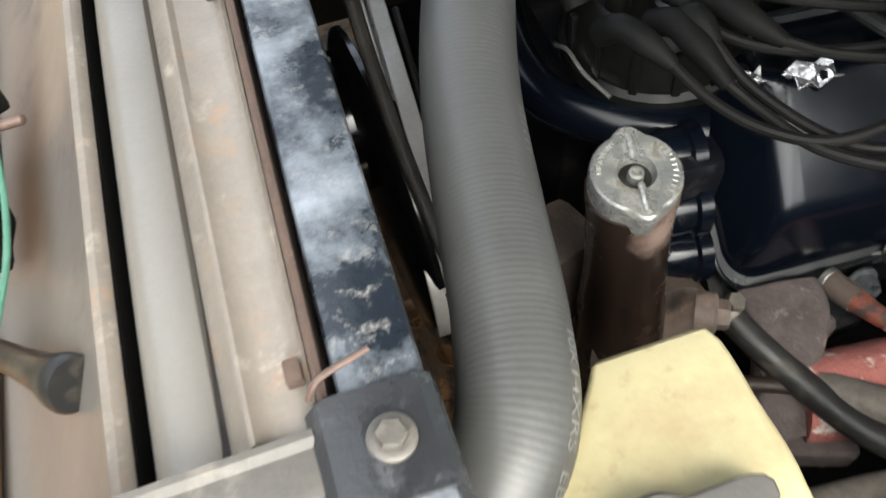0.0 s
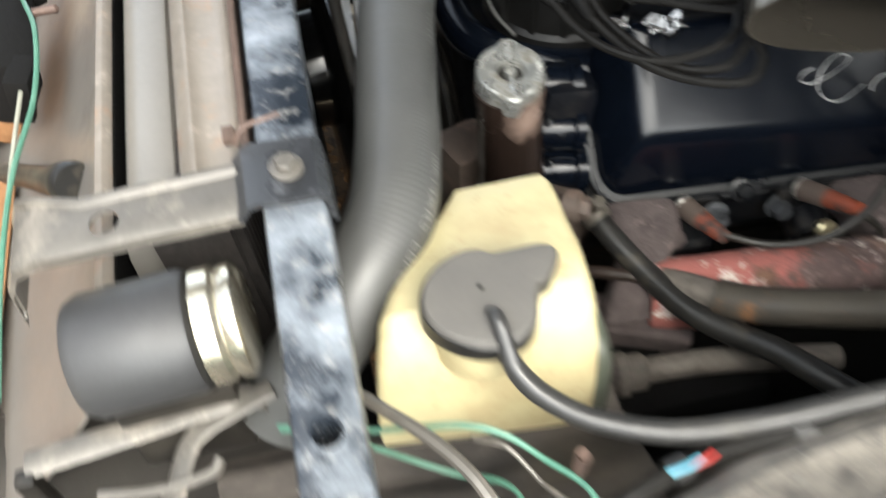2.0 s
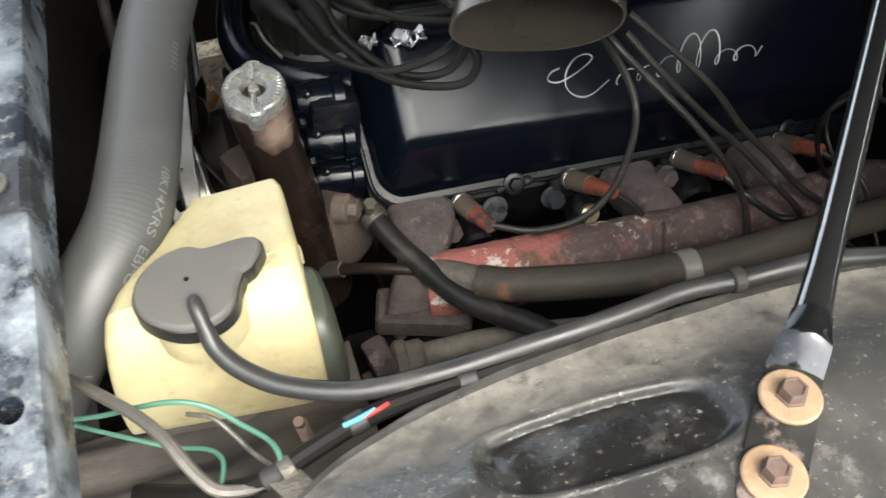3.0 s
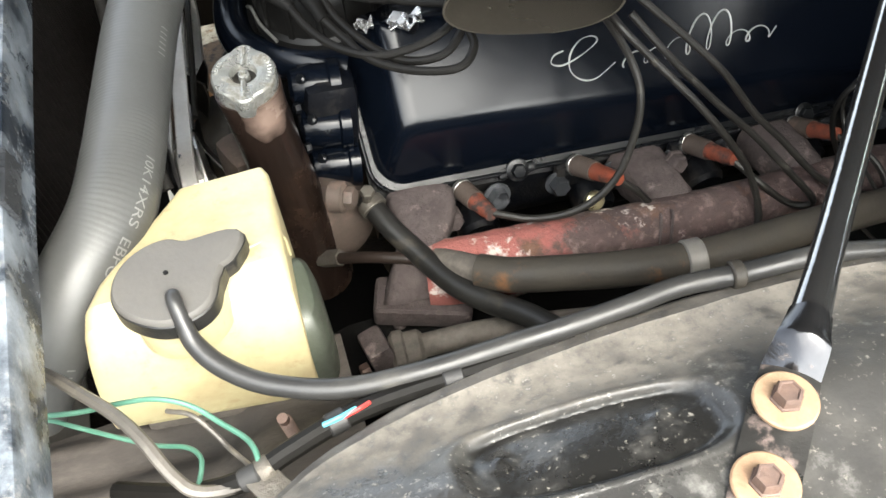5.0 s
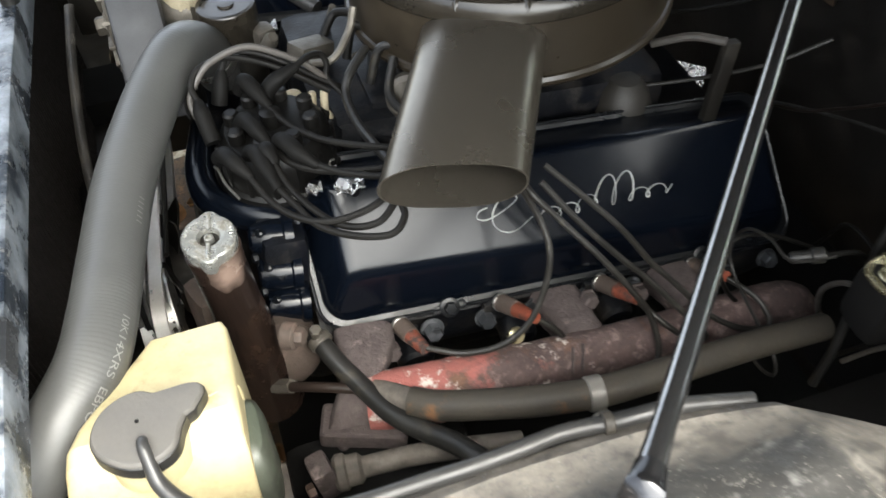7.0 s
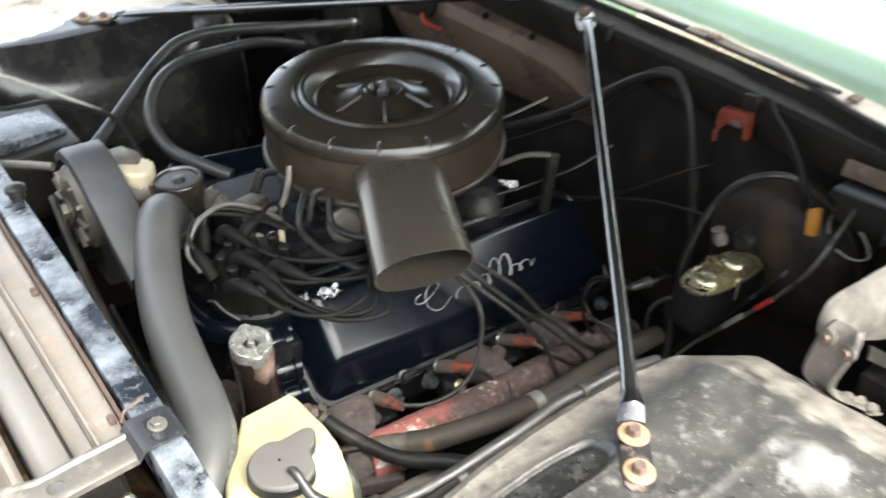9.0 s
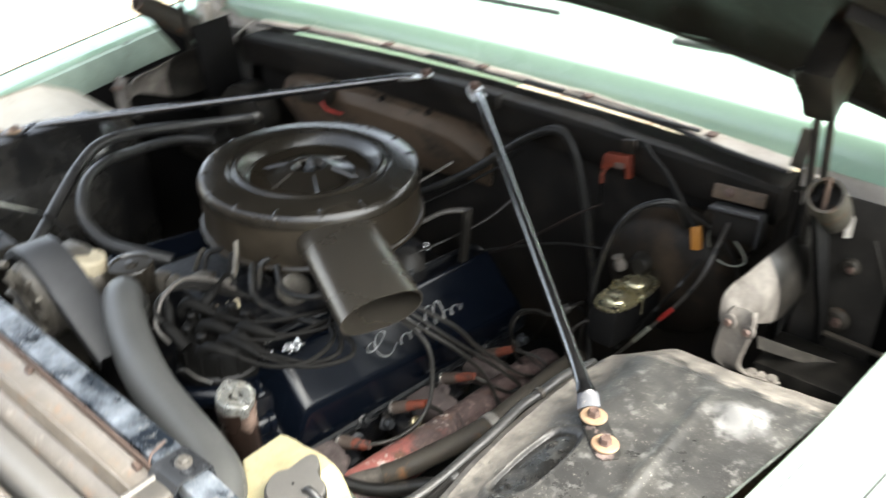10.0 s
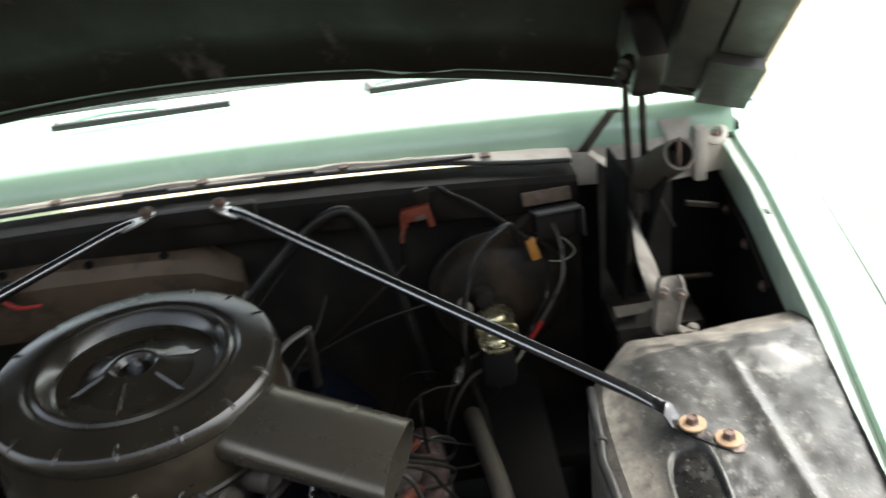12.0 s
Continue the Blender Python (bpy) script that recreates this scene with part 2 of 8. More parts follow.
def flaked_material():
    """Red heat paint at the front of the log, flaking to white primer and bare scaled iron towards the rear."""
    m = material("flaking red heat paint on iron", (0.105, 0.066, 0.060), (0.048, 0.034, 0.032), rough=0.85, scale=28, bump=1.0, fine=180,
                 spots=(0.17, 0.125, 0.11), spot_scale=75, spot_cut=0.58, second_spots=(0.13, 0.066, 0.040), spots2_scale=14, spots2_cut=0.62)
    n, l = m.node_tree.nodes, m.node_tree.links
    b = n["Principled BSDF"]
    co = n.new("ShaderNodeTexCoord")
    sep = n.new("ShaderNodeSeparateXYZ")
    l.new(co.outputs["Object"], sep.inputs[0])

    def layer(scale, lo, hi, weight, x_from, x_to, colour):
        tex = n.new("ShaderNodeTexNoise")
        tex.inputs["Scale"].default_value, tex.inputs["Detail"].default_value, tex.inputs["Roughness"].default_value = scale, 8.0, 0.68
        l.new(co.outputs["Object"], tex.inputs["Vector"])
        along = n.new("ShaderNodeMapRange")
        along.inputs["From Min"].default_value, along.inputs["From Max"].default_value = x_from, x_to
        along.inputs["To Min"].default_value, along.inputs["To Max"].default_value = weight, 0.0
        l.new(sep.outputs["X"], along.inputs["Value"])
        add = n.new("ShaderNodeMath")
        add.operation = "ADD"
        l.new(tex.outputs["Fac"], add.inputs[0])
        l.new(along.outputs["Result"], add.inputs[1])
        cut = n.new("ShaderNodeMapRange")
        cut.inputs["From Min"].default_value, cut.inputs["From Max"].default_value = lo, hi
        l.new(add.outputs[0], cut.inputs["Value"])
        mix = n.new("ShaderNodeMix")
        mix.data_type = "RGBA"
        l.new(cut.outputs["Result"], mix.inputs[0])
        l.new(b.inputs["Base Color"].links[0].from_socket, mix.inputs[6])
        mix.inputs[7].default_value = (*colour, 1)
        l.new(mix.outputs[2], b.inputs["Base Color"])

    layer(22, 0.80, 0.92, 0.50, 0.33, 0.50, (0.27, 0.090, 0.075))
    layer(30, 0.67, 0.73, 0.16, 0.26, 0.56, (0.50, 0.44, 0.40))
    return m


M["iron_flaked"] = flaked_material()
M["boot_black"] = material("dusty black rubber boot", (0.0042, 0.0041, 0.0039), (0.0081, 0.0077, 0.0070), rough=0.6, scale=30, bump=0.12, spec=0.09)
M["ac_black"] = material("semi gloss black air cleaner", (0.0091, 0.0078, 0.0061), (0.0189, 0.0158, 0.0116), rough=0.20, scale=6, bump=0.05, rough_var=0.08,
                         spots=(0.0416, 0.0355, 0.0269), spot_scale=5, spot_cut=0.64, spot_soft=0.20, spot_rough=0.30)
M["ac_side"] = material("dusty brownish black steel", (0.0130, 0.0102, 0.0072), (0.0311, 0.0243, 0.0160), rough=0.32, scale=4, bump=0.04, spec=0.4,
                        spots=(0.0621, 0.0486, 0.0320), spot_scale=5, spot_cut=0.66, spot_soft=0.16)
M["snorkel"] = material("brownish grey sheet steel", (0.150, 0.132, 0.106), (0.075, 0.066, 0.054), rough=0.30, metal=0.7, scale=3.2, bump=0.015, fine=140, rough_var=0.10)
M["gold"] = material("gold cadmium plated steel", (0.60, 0.56, 0.38), (0.52, 0.46, 0.28), rough=0.26, metal=0.9, scale=30, mix=0.3, bump=0.06)
M["script"] = material("worn silver emblem", (0.42, 0.42, 0.41), (0.34, 0.34, 0.33), rough=0.4, metal=0.2, scale=60, bump=0.05)
M["mint"] = material("faded mint green car paint", (0.36, 0.53, 0.41), (0.32, 0.48, 0.37), rough=0.22, scale=5, mix=0.3, bump=0.02, coat=0.5, fine=120,
                     second_spots=(0.36, 0.40, 0.34), spots2_scale=60, spots2_cut=0.72)
M["mint_worn"] = material("chalky pale green weathered edge", (0.36, 0.46, 0.38), (0.27, 0.34, 0.28), rough=0.6, scale=30, bump=0.2,
                          spots=(0.22, 0.17, 0.12), spot_scale=40, spot_cut=0.68)
M["cowl_white"] = material("weathered off-white primer", (0.56, 0.52, 0.46), (0.42, 0.37, 0.31), rough=0.6, scale=26, bump=0.2,
                           spots=(0.34, 0.22, 0.14), spot_scale=30, spot_cut=0.68, spot_soft=0.05)
M["firewall"] = material("dusty black firewall", (0.0053, 0.0045, 0.0037), (0.0099, 0.0082, 0.0064), rough=0.6, scale=8, bump=0.3, spec=0.25,
                         spots=(0.0248, 0.0198, 0.0149), spot_scale=12, spot_cut=0.64, spot_soft=0.15)
M["heater_tan"] = material("dusty brown fibre heater case", (0.1248, 0.0866, 0.0566), (0.0666, 0.0458, 0.0299), rough=0.55, scale=6, bump=0.2, spec=0.35,
                           spots=(0.0233, 0.0200, 0.0166), spot_scale=14, spot_cut=0.6, spot_soft=0.1)
M["bracket_tan"] = material("dusty primer brown bracket", (0.165, 0.144, 0.122), (0.105, 0.090, 0.075), rough=0.75, scale=28, bump=0.3,
                            spots=(0.045, 0.04, 0.035), spot_scale=24, spot_cut=0.58, spot_soft=0.12)
M["stay_tan"] = material("dusty brown pressed bracket", (0.118, 0.103, 0.088), (0.070, 0.061, 0.052), rough=0.7, scale=20, bump=0.3,
                         spots=(0.21, 0.19, 0.165), spot_scale=16, spot_cut=0.60, spot_soft=0.12)
M["shelf_brown"] = material("dusty brown corner sheet", (0.088, 0.073, 0.060), (0.040, 0.034, 0.029), rough=0.8, scale=16, bump=0.35, stretch=(0.35, 1, 1),
                            spots=(0.017, 0.015, 0.013), spot_scale=20, spot_cut=0.55, spot_soft=0.12)
M["orange_plastic"] = material("orange plastic connector", (0.22, 0.040, 0.018), (0.12, 0.026, 0.014), rough=0.5, scale=40, bump=0.1)
M["yellow_plastic"] = material("amber plastic connector", (0.40, 0.17, 0.025), (0.28, 0.115, 0.018), rough=0.45, scale=40, bump=0.1)
M["wire_green"] = material("green wire insulation", (0.045, 0.145, 0.098), (0.085, 0.185, 0.135), rough=0.4, scale=60, bump=0.05)
M["wire_pale"] = material("dirty pale wire insulation", (0.30, 0.30, 0.25), (0.2, 0.2, 0.16), rough=0.5, scale=60, bump=0.05)
M["wire_grey"] = material("brownish grey cable", (0.080, 0.072, 0.064), (0.050, 0.045, 0.040), rough=0.45, scale=60, bump=0.1)
M["wire_red"] = material("red wire insulation", (0.45, 0.035, 0.03), (0.3, 0.03, 0.025), rough=0.4, scale=60, bump=0.05)
M["wire_blue"] = material("light blue wire insulation", (0.08, 0.35, 0.45), (0.06, 0.25, 0.35), rough=0.4, scale=60, bump=0.05)
M["belt"] = material("worn pale drive belt edge", (0.42, 0.40, 0.37), (0.30, 0.28, 0.25), rough=0.5, scale=40, bump=0.15)
M["ivory"] = material("ivory ribbed plastic", (0.46, 0.40, 0.28), (0.34, 0.29, 0.2), rough=0.55, scale=40, bump=0.15)
M["grey_plastic"] = material("faded grey sheet metal shield", (0.034, 0.0345, 0.0355), (0.024, 0.024, 0.025), rough=0.5, scale=20, bump=0.1)
M["alu_cast"] = material("dirty cast aluminium", (0.16, 0.145, 0.12), (0.09, 0.08, 0.068), rough=0.5, metal=0.55, scale=50, bump=0.45)
M["wood"] = material("orange brown stained board", (0.33, 0.17, 0.075), (0.22, 0.105, 0.045), rough=0.55, scale=12, stretch=(6, 1, 6), bump=0.2)
M["foil"] = material("crumpled silver foil label", (0.75, 0.75, 0.74), (0.6, 0.6, 0.6), rough=0.25, metal=0.8, scale=80, bump=0.8)
M["white_print"] = material("faded white hose print", (0.2250, 0.2250, 0.2137), (0.1462, 0.1462, 0.1406), rough=0.6, scale=120, bump=0.05)
M["core"] = material("dark corroded radiator fins", (0.0105, 0.0070, 0.0049), (0.0063, 0.0045, 0.0035), rough=0.85, scale=90, bump=0.6)
M["gravel"] = material("pale gravel with dry leaves", (0.46, 0.39, 0.26), (0.54, 0.47, 0.34), rough=0.95, scale=60, bump=0.8, fine=300,
                       spots=(0.15, 0.09, 0.05), spot_scale=45, spot_cut=0.54, second_spots=(0.42, 0.24, 0.10), spots2_scale=28, spots2_cut=0.6)
M["block_wall"] = material("dark brown unseen wall", (0.10, 0.085, 0.07), (0.07, 0.06, 0.05), rough=0.9, scale=3, bump=0.3)
M["panel_dark"] = material("dull brownish grey panel paint", (0.1573, 0.1445, 0.1292), (0.1275, 0.1173, 0.1054), rough=0.38, metal=0.1, scale=5, mix=0.4, bump=0.06,
                           spots=(0.0850, 0.0748, 0.0646), spot_scale=9, spot_cut=0.68, spot_soft=0.12)
M["plated"] = material("bright yellowed plating", (0.66, 0.62, 0.52), (0.55, 0.50, 0.38), rough=0.22, metal=0.9, scale=20, mix=0.3, bump=0.15)
M["far_well"] = material("glossy black inner fender", (0.0070, 0.0070, 0.0072), (0.0120, 0.0118, 0.0115), rough=0.22, scale=5, bump=0.05, rough_var=0.06,
                         spots=(0.060, 0.055, 0.047), spot_scale=5, spot_cut=0.66, spot_soft=0.2, spot_rough=0.35)
M["far_dust"] = material("thick pale dust", (0.62, 0.57, 0.48), (0.46, 0.41, 0.33), rough=0.85, scale=9, bump=0.3,
                         spots=(0.13, 0.115, 0.09), spot_scale=14, spot_cut=0.64, spot_soft=0.1)
M["booster"] = material("brown dusted black drum", (0.0074, 0.0058, 0.0043), (0.0162, 0.0121, 0.0084), rough=0.55, scale=6, bump=0.15, spec=0.25,
                        spots=(0.0675, 0.0445, 0.0256), spot_scale=7, spot_cut=0.64, spot_soft=0.14)
M["litter"] = material("leaf litter on earth darkened for shade", (0.075, 0.048, 0.028), (0.13, 0.080, 0.040), rough=0.95, scale=50, bump=0.9, fine=200,
                       spots=(0.03, 0.02, 0.013), spot_scale=40, spot_cut=0.55, second_spots=(0.30, 0.15, 0.055), spots2_scale=26, spots2_cut=0.61)
M["leaf"] = material("dry orange brown leaf", (0.26, 0.135, 0.055), (0.16, 0.085, 0.035), rough=0.8, scale=60, bump=0.3, per_piece=0.45)
M["clamp_black"] = material("scuffed dark grey clamp paint", (0.018, 0.019, 0.021), (0.034, 0.036, 0.039), rough=0.3, scale=20, bump=0.2,
                            spots=(0.12, 0.125, 0.135), spot_scale=24, spot_cut=0.62, spot_soft=0.12, spot_rough=0.45)
M["cast_brown"] = material("brown stained cast iron", (0.105, 0.080, 0.066), (0.060, 0.046, 0.038), rough=0.6, scale=30, bump=0.35, spec=0.3,
                           spots=(0.18, 0.125, 0.10), spot_scale=25, spot_cut=0.63, spot_soft=0.08)
M["belt_bright"] = material("polished pale belt flank", (0.62, 0.61, 0.58), (0.50, 0.49, 0.46), rough=0.35, metal=0.3, scale=30, bump=0.05)
M["dust_panel"] = material("dusty dull black sheet", (0.016, 0.0145, 0.0125), (0.030, 0.027, 0.023), rough=0.55, scale=6, bump=0.2, spec=0.35,
                           spots=(0.055, 0.049, 0.042), spot_scale=10, spot_cut=0.60, spot_soft=0.16)
M["black_cap"] = material("black moulded phenolic", (0.0034, 0.0033, 0.0031), (0.0062, 0.0058, 0.0052), rough=0.4, scale=20, bump=0.1, spec=0.25)
M["seal"] = material("black rubber weather seal", (0.012, 0.012, 0.012), (0.025, 0.024, 0.023), rough=0.6, scale=30, bump=0.1)


def glass_material():
    m = bpy.data.materials.new("tinted windshield glass")
    m.use_nodes = True
    b = m.node_tree.nodes["Principled BSDF"]
    b.inputs["Base Color"].default_value = (0.75, 0.88, 0.80, 1)
    b.inputs["Roughness"].default_value = 0.02
    b.inputs["Transmission Weight"].default_value = 1.0
    b.inputs["IOR"].default_value = 1.5
    return m


M["glass"] = glass_material()


def wheelhouse_material():
    """Black panel with tan dust that lies on the rolled inner shoulder and on the rear slope."""
    m = material("dusty black inner fender", (0.024, 0.0236, 0.0228), (0.046, 0.0447, 0.0422), rough=0.30, scale=9, bump=0.20, rough_var=0.10,
                 spots=(0.080, 0.076, 0.068), spot_scale=17, spot_cut=0.62, spot_soft=0.14, spot_rough=0.45,
                 second_spots=(0.25, 0.243, 0.225), spots2_scale=44, spots2_cut=0.70)
    n, l = m.node_tree.nodes, m.node_tree.links
    b = n["Principled BSDF"]
    co = n.new("ShaderNodeTexCoord")
    sep = n.new("ShaderNodeSeparateXYZ")
    l.new(co.outputs["Object"], sep.inputs[0])

    def maths(op, a, c):
        x = n.new("ShaderNodeMath")
        x.operation = op
        for i, v in enumerate((a, c)):
            if v is None:
                continue
            if isinstance(v, (int, float)):
                x.inputs[i].default_value = v
            else:
                l.new(v, x.inputs[i])
        return x.outputs[0]

    def span(v, lo, hi):
        x = n.new("ShaderNodeMapRange")
        x.inputs["From Min"].default_value, x.inputs["From Max"].default_value = lo, hi
        l.new(v, x.inputs["Value"])
        return x.outputs["Result"]

    tex = n.new("ShaderNodeTexNoise")
    tex.inputs["Scale"].default_value, tex.inputs["Detail"].default_value, tex.inputs["Roughness"].default_value = 34.0, 9.0, 0.62
    l.new(co.outputs["Object"], tex.inputs["Vector"])
    wob = maths("MULTIPLY", maths("SUBTRACT", tex.outputs["Fac"], 0.5), 0.10)
    d = maths("ADD", maths("ABSOLUTE", sep.outputs["Y"], None), wob)
    x = maths("ADD", sep.outputs["X"], wob)
    fac = maths("MAXIMUM", maths("MAXIMUM", span(d, 0.652, 0.632), span(x, 0.528, 0.552)), span(x, 0.15, 0.11))
    fac = maths("MULTIPLY", fac, span(tex.outputs["Fac"], 0.18, 0.44))
    tan = n.new("ShaderNodeMix")
    tan.data_type = "RGBA"
    l.new(span(tex.outputs["Fac"], 0.4, 0.65), tan.inputs[0])
    tan.inputs[6].default_value, tan.inputs[7].default_value = (0.108, 0.097, 0.083, 1), (0.200, 0.180, 0.152, 1)
    grit = n.new("ShaderNodeTexNoise")
    grit.inputs["Scale"].default_value, grit.inputs["Detail"].default_value, grit.inputs["Roughness"].default_value = 150.0, 5.0, 0.7
    l.new(co.outputs["Object"], grit.inputs["Vector"])
    fac = maths("MULTIPLY", fac, maths("SUBTRACT", 1.0, maths("MULTIPLY", span(grit.outputs["Fac"], 0.50, 0.66), 0.75)))
    mix = n.new("ShaderNodeMix")
    mix.data_type = "RGBA"
    l.new(fac, mix.inputs[0])
    l.new(b.inputs["Base Color"].links[0].from_socket, mix.inputs[6])
    l.new(tan.outputs[2], mix.inputs[7])
    l.new(mix.outputs[2], b.inputs["Base Color"])
    # near-black colour over the floor of the sunk oval, broken up by noise
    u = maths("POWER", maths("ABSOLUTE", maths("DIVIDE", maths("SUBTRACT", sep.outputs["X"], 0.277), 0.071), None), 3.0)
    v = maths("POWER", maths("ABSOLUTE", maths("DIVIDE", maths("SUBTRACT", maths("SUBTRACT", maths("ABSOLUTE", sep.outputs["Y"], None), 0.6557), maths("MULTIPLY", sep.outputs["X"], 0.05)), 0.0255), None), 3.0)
    oval_floor = maths("MULTIPLY", span(maths("ADD", u, v), 1.15, 0.75), span(tex.outputs["Fac"], 0.66, 0.50))
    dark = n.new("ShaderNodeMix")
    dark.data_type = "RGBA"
    l.new(oval_floor, dark.inputs[0])
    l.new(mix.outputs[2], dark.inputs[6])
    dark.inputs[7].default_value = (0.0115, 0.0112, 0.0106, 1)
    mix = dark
    # pale patch painted as the sky's gleam on the raised boss
    off = n.new("ShaderNodeVectorMath")
    off.operation = "DISTANCE"
    flat = n.new("ShaderNodeCombineXYZ")
    l.new(maths("MULTIPLY", x, 0.9), flat.inputs[0])
    l.new(d, flat.inputs[1])
    l.new(flat.outputs[0], off.inputs[0])
    off.inputs[1].default_value = (0.470 * 0.9, 0.822, 0.0)
    boss_gleam = span(off.outputs["Value"], 0.038, 0.016)
    pale = n.new("ShaderNodeMix")
    pale.data_type = "RGBA"
    l.new(boss_gleam, pale.inputs[0])
    l.new(mix.outputs[2], pale.inputs[6])
    pale.inputs[7].default_value = (0.21, 0.205, 0.197, 1)
    l.new(pale.outputs[2], b.inputs["Base Color"])
    # fine pale flecks
    speck = n.new("ShaderNodeTexNoise")
    speck.inputs["Scale"].default_value, speck.inputs["Detail"].default_value, speck.inputs["Roughness"].default_value = 300.0, 3.0, 0.6
    l.new(co.outputs["Object"], speck.inputs["Vector"])
    fleck = n.new("ShaderNodeMix")
    fleck.data_type = "RGBA"
    l.new(maths("MULTIPLY", span(speck.outputs["Fac"], 0.61, 0.72), span(tex.outputs["Fac"], 0.42, 0.56)), fleck.inputs[0])
    l.new(pale.outputs[2], fleck.inputs[6])
    fleck.inputs[7].default_value = (0.24, 0.225, 0.195, 1)
    l.new(fleck.outputs[2], b.inputs["Base Color"])
    rough = n.new("ShaderNodeMix")
    l.new(fac, rough.inputs[0])
    l.new(b.inputs["Roughness"].links[0].from_socket, rough.inputs[2])
    rough.inputs[3].default_value = 0.85
    l.new(rough.outputs[0], b.inputs["Roughness"])
    return m


M["wheelhouse"] = wheelhouse_material()


# ---- mesh helpers ----
def V(*a):
    return Vector(a)


def finish(bm, angle=34.0):
    bmesh.ops.recalc_face_normals(bm, faces=bm.faces)
    limit = radians(angle)
    for e in bm.edges:
        e.smooth = len(e.link_faces) == 2 and e.calc_face_angle(0.0) < limit
    for f in bm.faces:
        f.smooth = True
    return bm


def mesh_object(name, bm, mat, angle=34.0):
    finish(bm, angle)
    me = bpy.data.meshes.new(name)
    bm.to_mesh(me)
    bm.free()
    me.materials.append(mat)
    return new(name, me)


def thing(name, at, label, category, group="", kind=""):
    ob = new(name)
    ob.empty_display_size = 0.02
    ob.location = at
    return tagged(ob, label, category, group, kind)


def part(name, bm, mat, parent, label="", angle=34.0):
    ob = mesh_object(name, bm, mat, angle)
    ob.parent = parent
    if parent.type == "EMPTY":
        ob.matrix_parent_inverse = Matrix.Translation(-parent.location)
    return tagged(ob, label)


def solo(name, bm, mat, label, category, group="", kind="", angle=34.0):
    return tagged(mesh_object(name, bm, mat, angle), label, category, group, kind)


def bridge(bm, rings, closed=True, caps=True):
    """Faces between rings of vertices, closed round or open."""
    rows = [[bm.verts.new(p) for p in r] for r in rings]
    n = len(rows[0])
    for a, b in zip(rows, rows[1:]):
        for i in range(n if closed else n - 1):
            j = (i + 1) % n
            bm.faces.new((a[i], a[j], b[j], b[i]))
    if caps and closed:
        bm.faces.new(rows[0])
        bm.faces.new(rows[-1])
    return bm


def smooth_path(pts, steps=6):
    """A Catmull-Rom curve through the points."""
    p = [Vector(q) for q in pts]
    p = [p[0] * 2 - p[1]] + p + [p[-1] * 2 - p[-2]]
    out = []
    for i in range(1, len(p) - 2):
        a, b, c, d = p[i - 1], p[i], p[i + 1], p[i + 2]
        for k in range(steps):
            t = k / steps
            out.append(0.5 * (2 * b + (c - a) * t + (2 * a - 5 * b + 4 * c - d) * t * t + (3 * b - a - 3 * c + d) * t ** 3))
    out.append(p[-2])
    return out


def frames_along(path):
    """A tangent and two turning-free normals for each point of a path."""
    tang = []
    for i in range(len(path)):
        a, b = path[max(i - 1, 0)], path[min(i + 1, len(path) - 1)]
        tang.append((b - a).normalized())
    up = Vector((0, 0, 1)) if abs(tang[0].z) < 0.9 else Vector((1, 0, 0))
    side = tang[0].cross(up).normalized()
    out = []
    for t in tang:
        side = (side - t * side.dot(t)).normalized()
        out.append((t, side, side.cross(t)))
    return out


def tube(pts, r, n=12, steps=6, bm=None, flat=1.0, caps=True):
    """A round hose or wire; r is a number or a function of 0..1 along it."""
    bm = bm or bmesh.new()
    path = smooth_path(pts, steps) if len(pts) > 2 else [Vector(p) for p in pts]
    rings = []
    for i, (p, (t, s, u)) in enumerate(zip(path, frames_along(path))):
        rr = r(i / (len(path) - 1)) if callable(r) else r
        rings.append([p + s * (rr * math.cos(a)) + u * (rr * flat * math.sin(a)) for a in (2 * math.pi * k / n for k in range(n))])
    return bridge(bm, rings, True, caps)


def turned(profile, at=(0, 0, 0), axis=(0, 0, 1), n=32, bm=None, arc=(0.0, 1.0), caps=False):
    """A turned shape: profile of (radius, height) along the axis."""
    bm = bm or bmesh.new()
    z = Vector(axis).normalized()
    x = z.orthogonal().normalized()
    y = z.cross(x)
    at = Vector(at)
    rings = [[at + z * h + (x * math.cos(a) + y * math.sin(a)) * max(r, 1e-4) for a in (2 * math.pi * k / n for k in range(n))] for r, h in profile]
    return bridge(bm, rings, True, True)


def box(centre, size, turn=(0, 0, 0), bevel=0.003, bm=None, segments=2):
    bm = bm or bmesh.new()
    made = bmesh.ops.create_cube(bm, size=1.0)["verts"]
    m = pose(*centre, *turn) @ Matrix.Diagonal((*size, 1))
    bmesh.ops.transform(bm, matrix=m, verts=made)
    if bevel:
        edges = {e for v in made for e in v.link_edges}
        bmesh.ops.bevel(bm, geom=list(edges), offset=min(bevel, min(size) * 0.45), segments=segments, affect="EDGES", profile=0.6)
    return bm


def hexagon(at, axis, r, h, bm=None, dome=True):
    """A bolt head: a six-sided prism with a shallow top."""
    prof = [(r, 0), (r, h * 0.8), (r * 0.86, h)] + ([(r * 0.5, h * 1.02), (0.0004, h * 1.02)] if dome else [])
    return turned(prof, at, axis, 6, bm)


def bolt(at, axis, r=0.007, h=0.006, washer=0.0, bm=None):
    bm = bm or bmesh.new()
    z = Vector(axis).normalized()
    if washer:
        turned([(washer, 0), (washer, 0.0018), (washer * 0.9, 0.0024), (r * 0.8, 0.0026)], at, z, 24, bm)
    hexagon(Vector(at) + z * (0.002 if washer else 0), z, r, h, bm)
    return bm


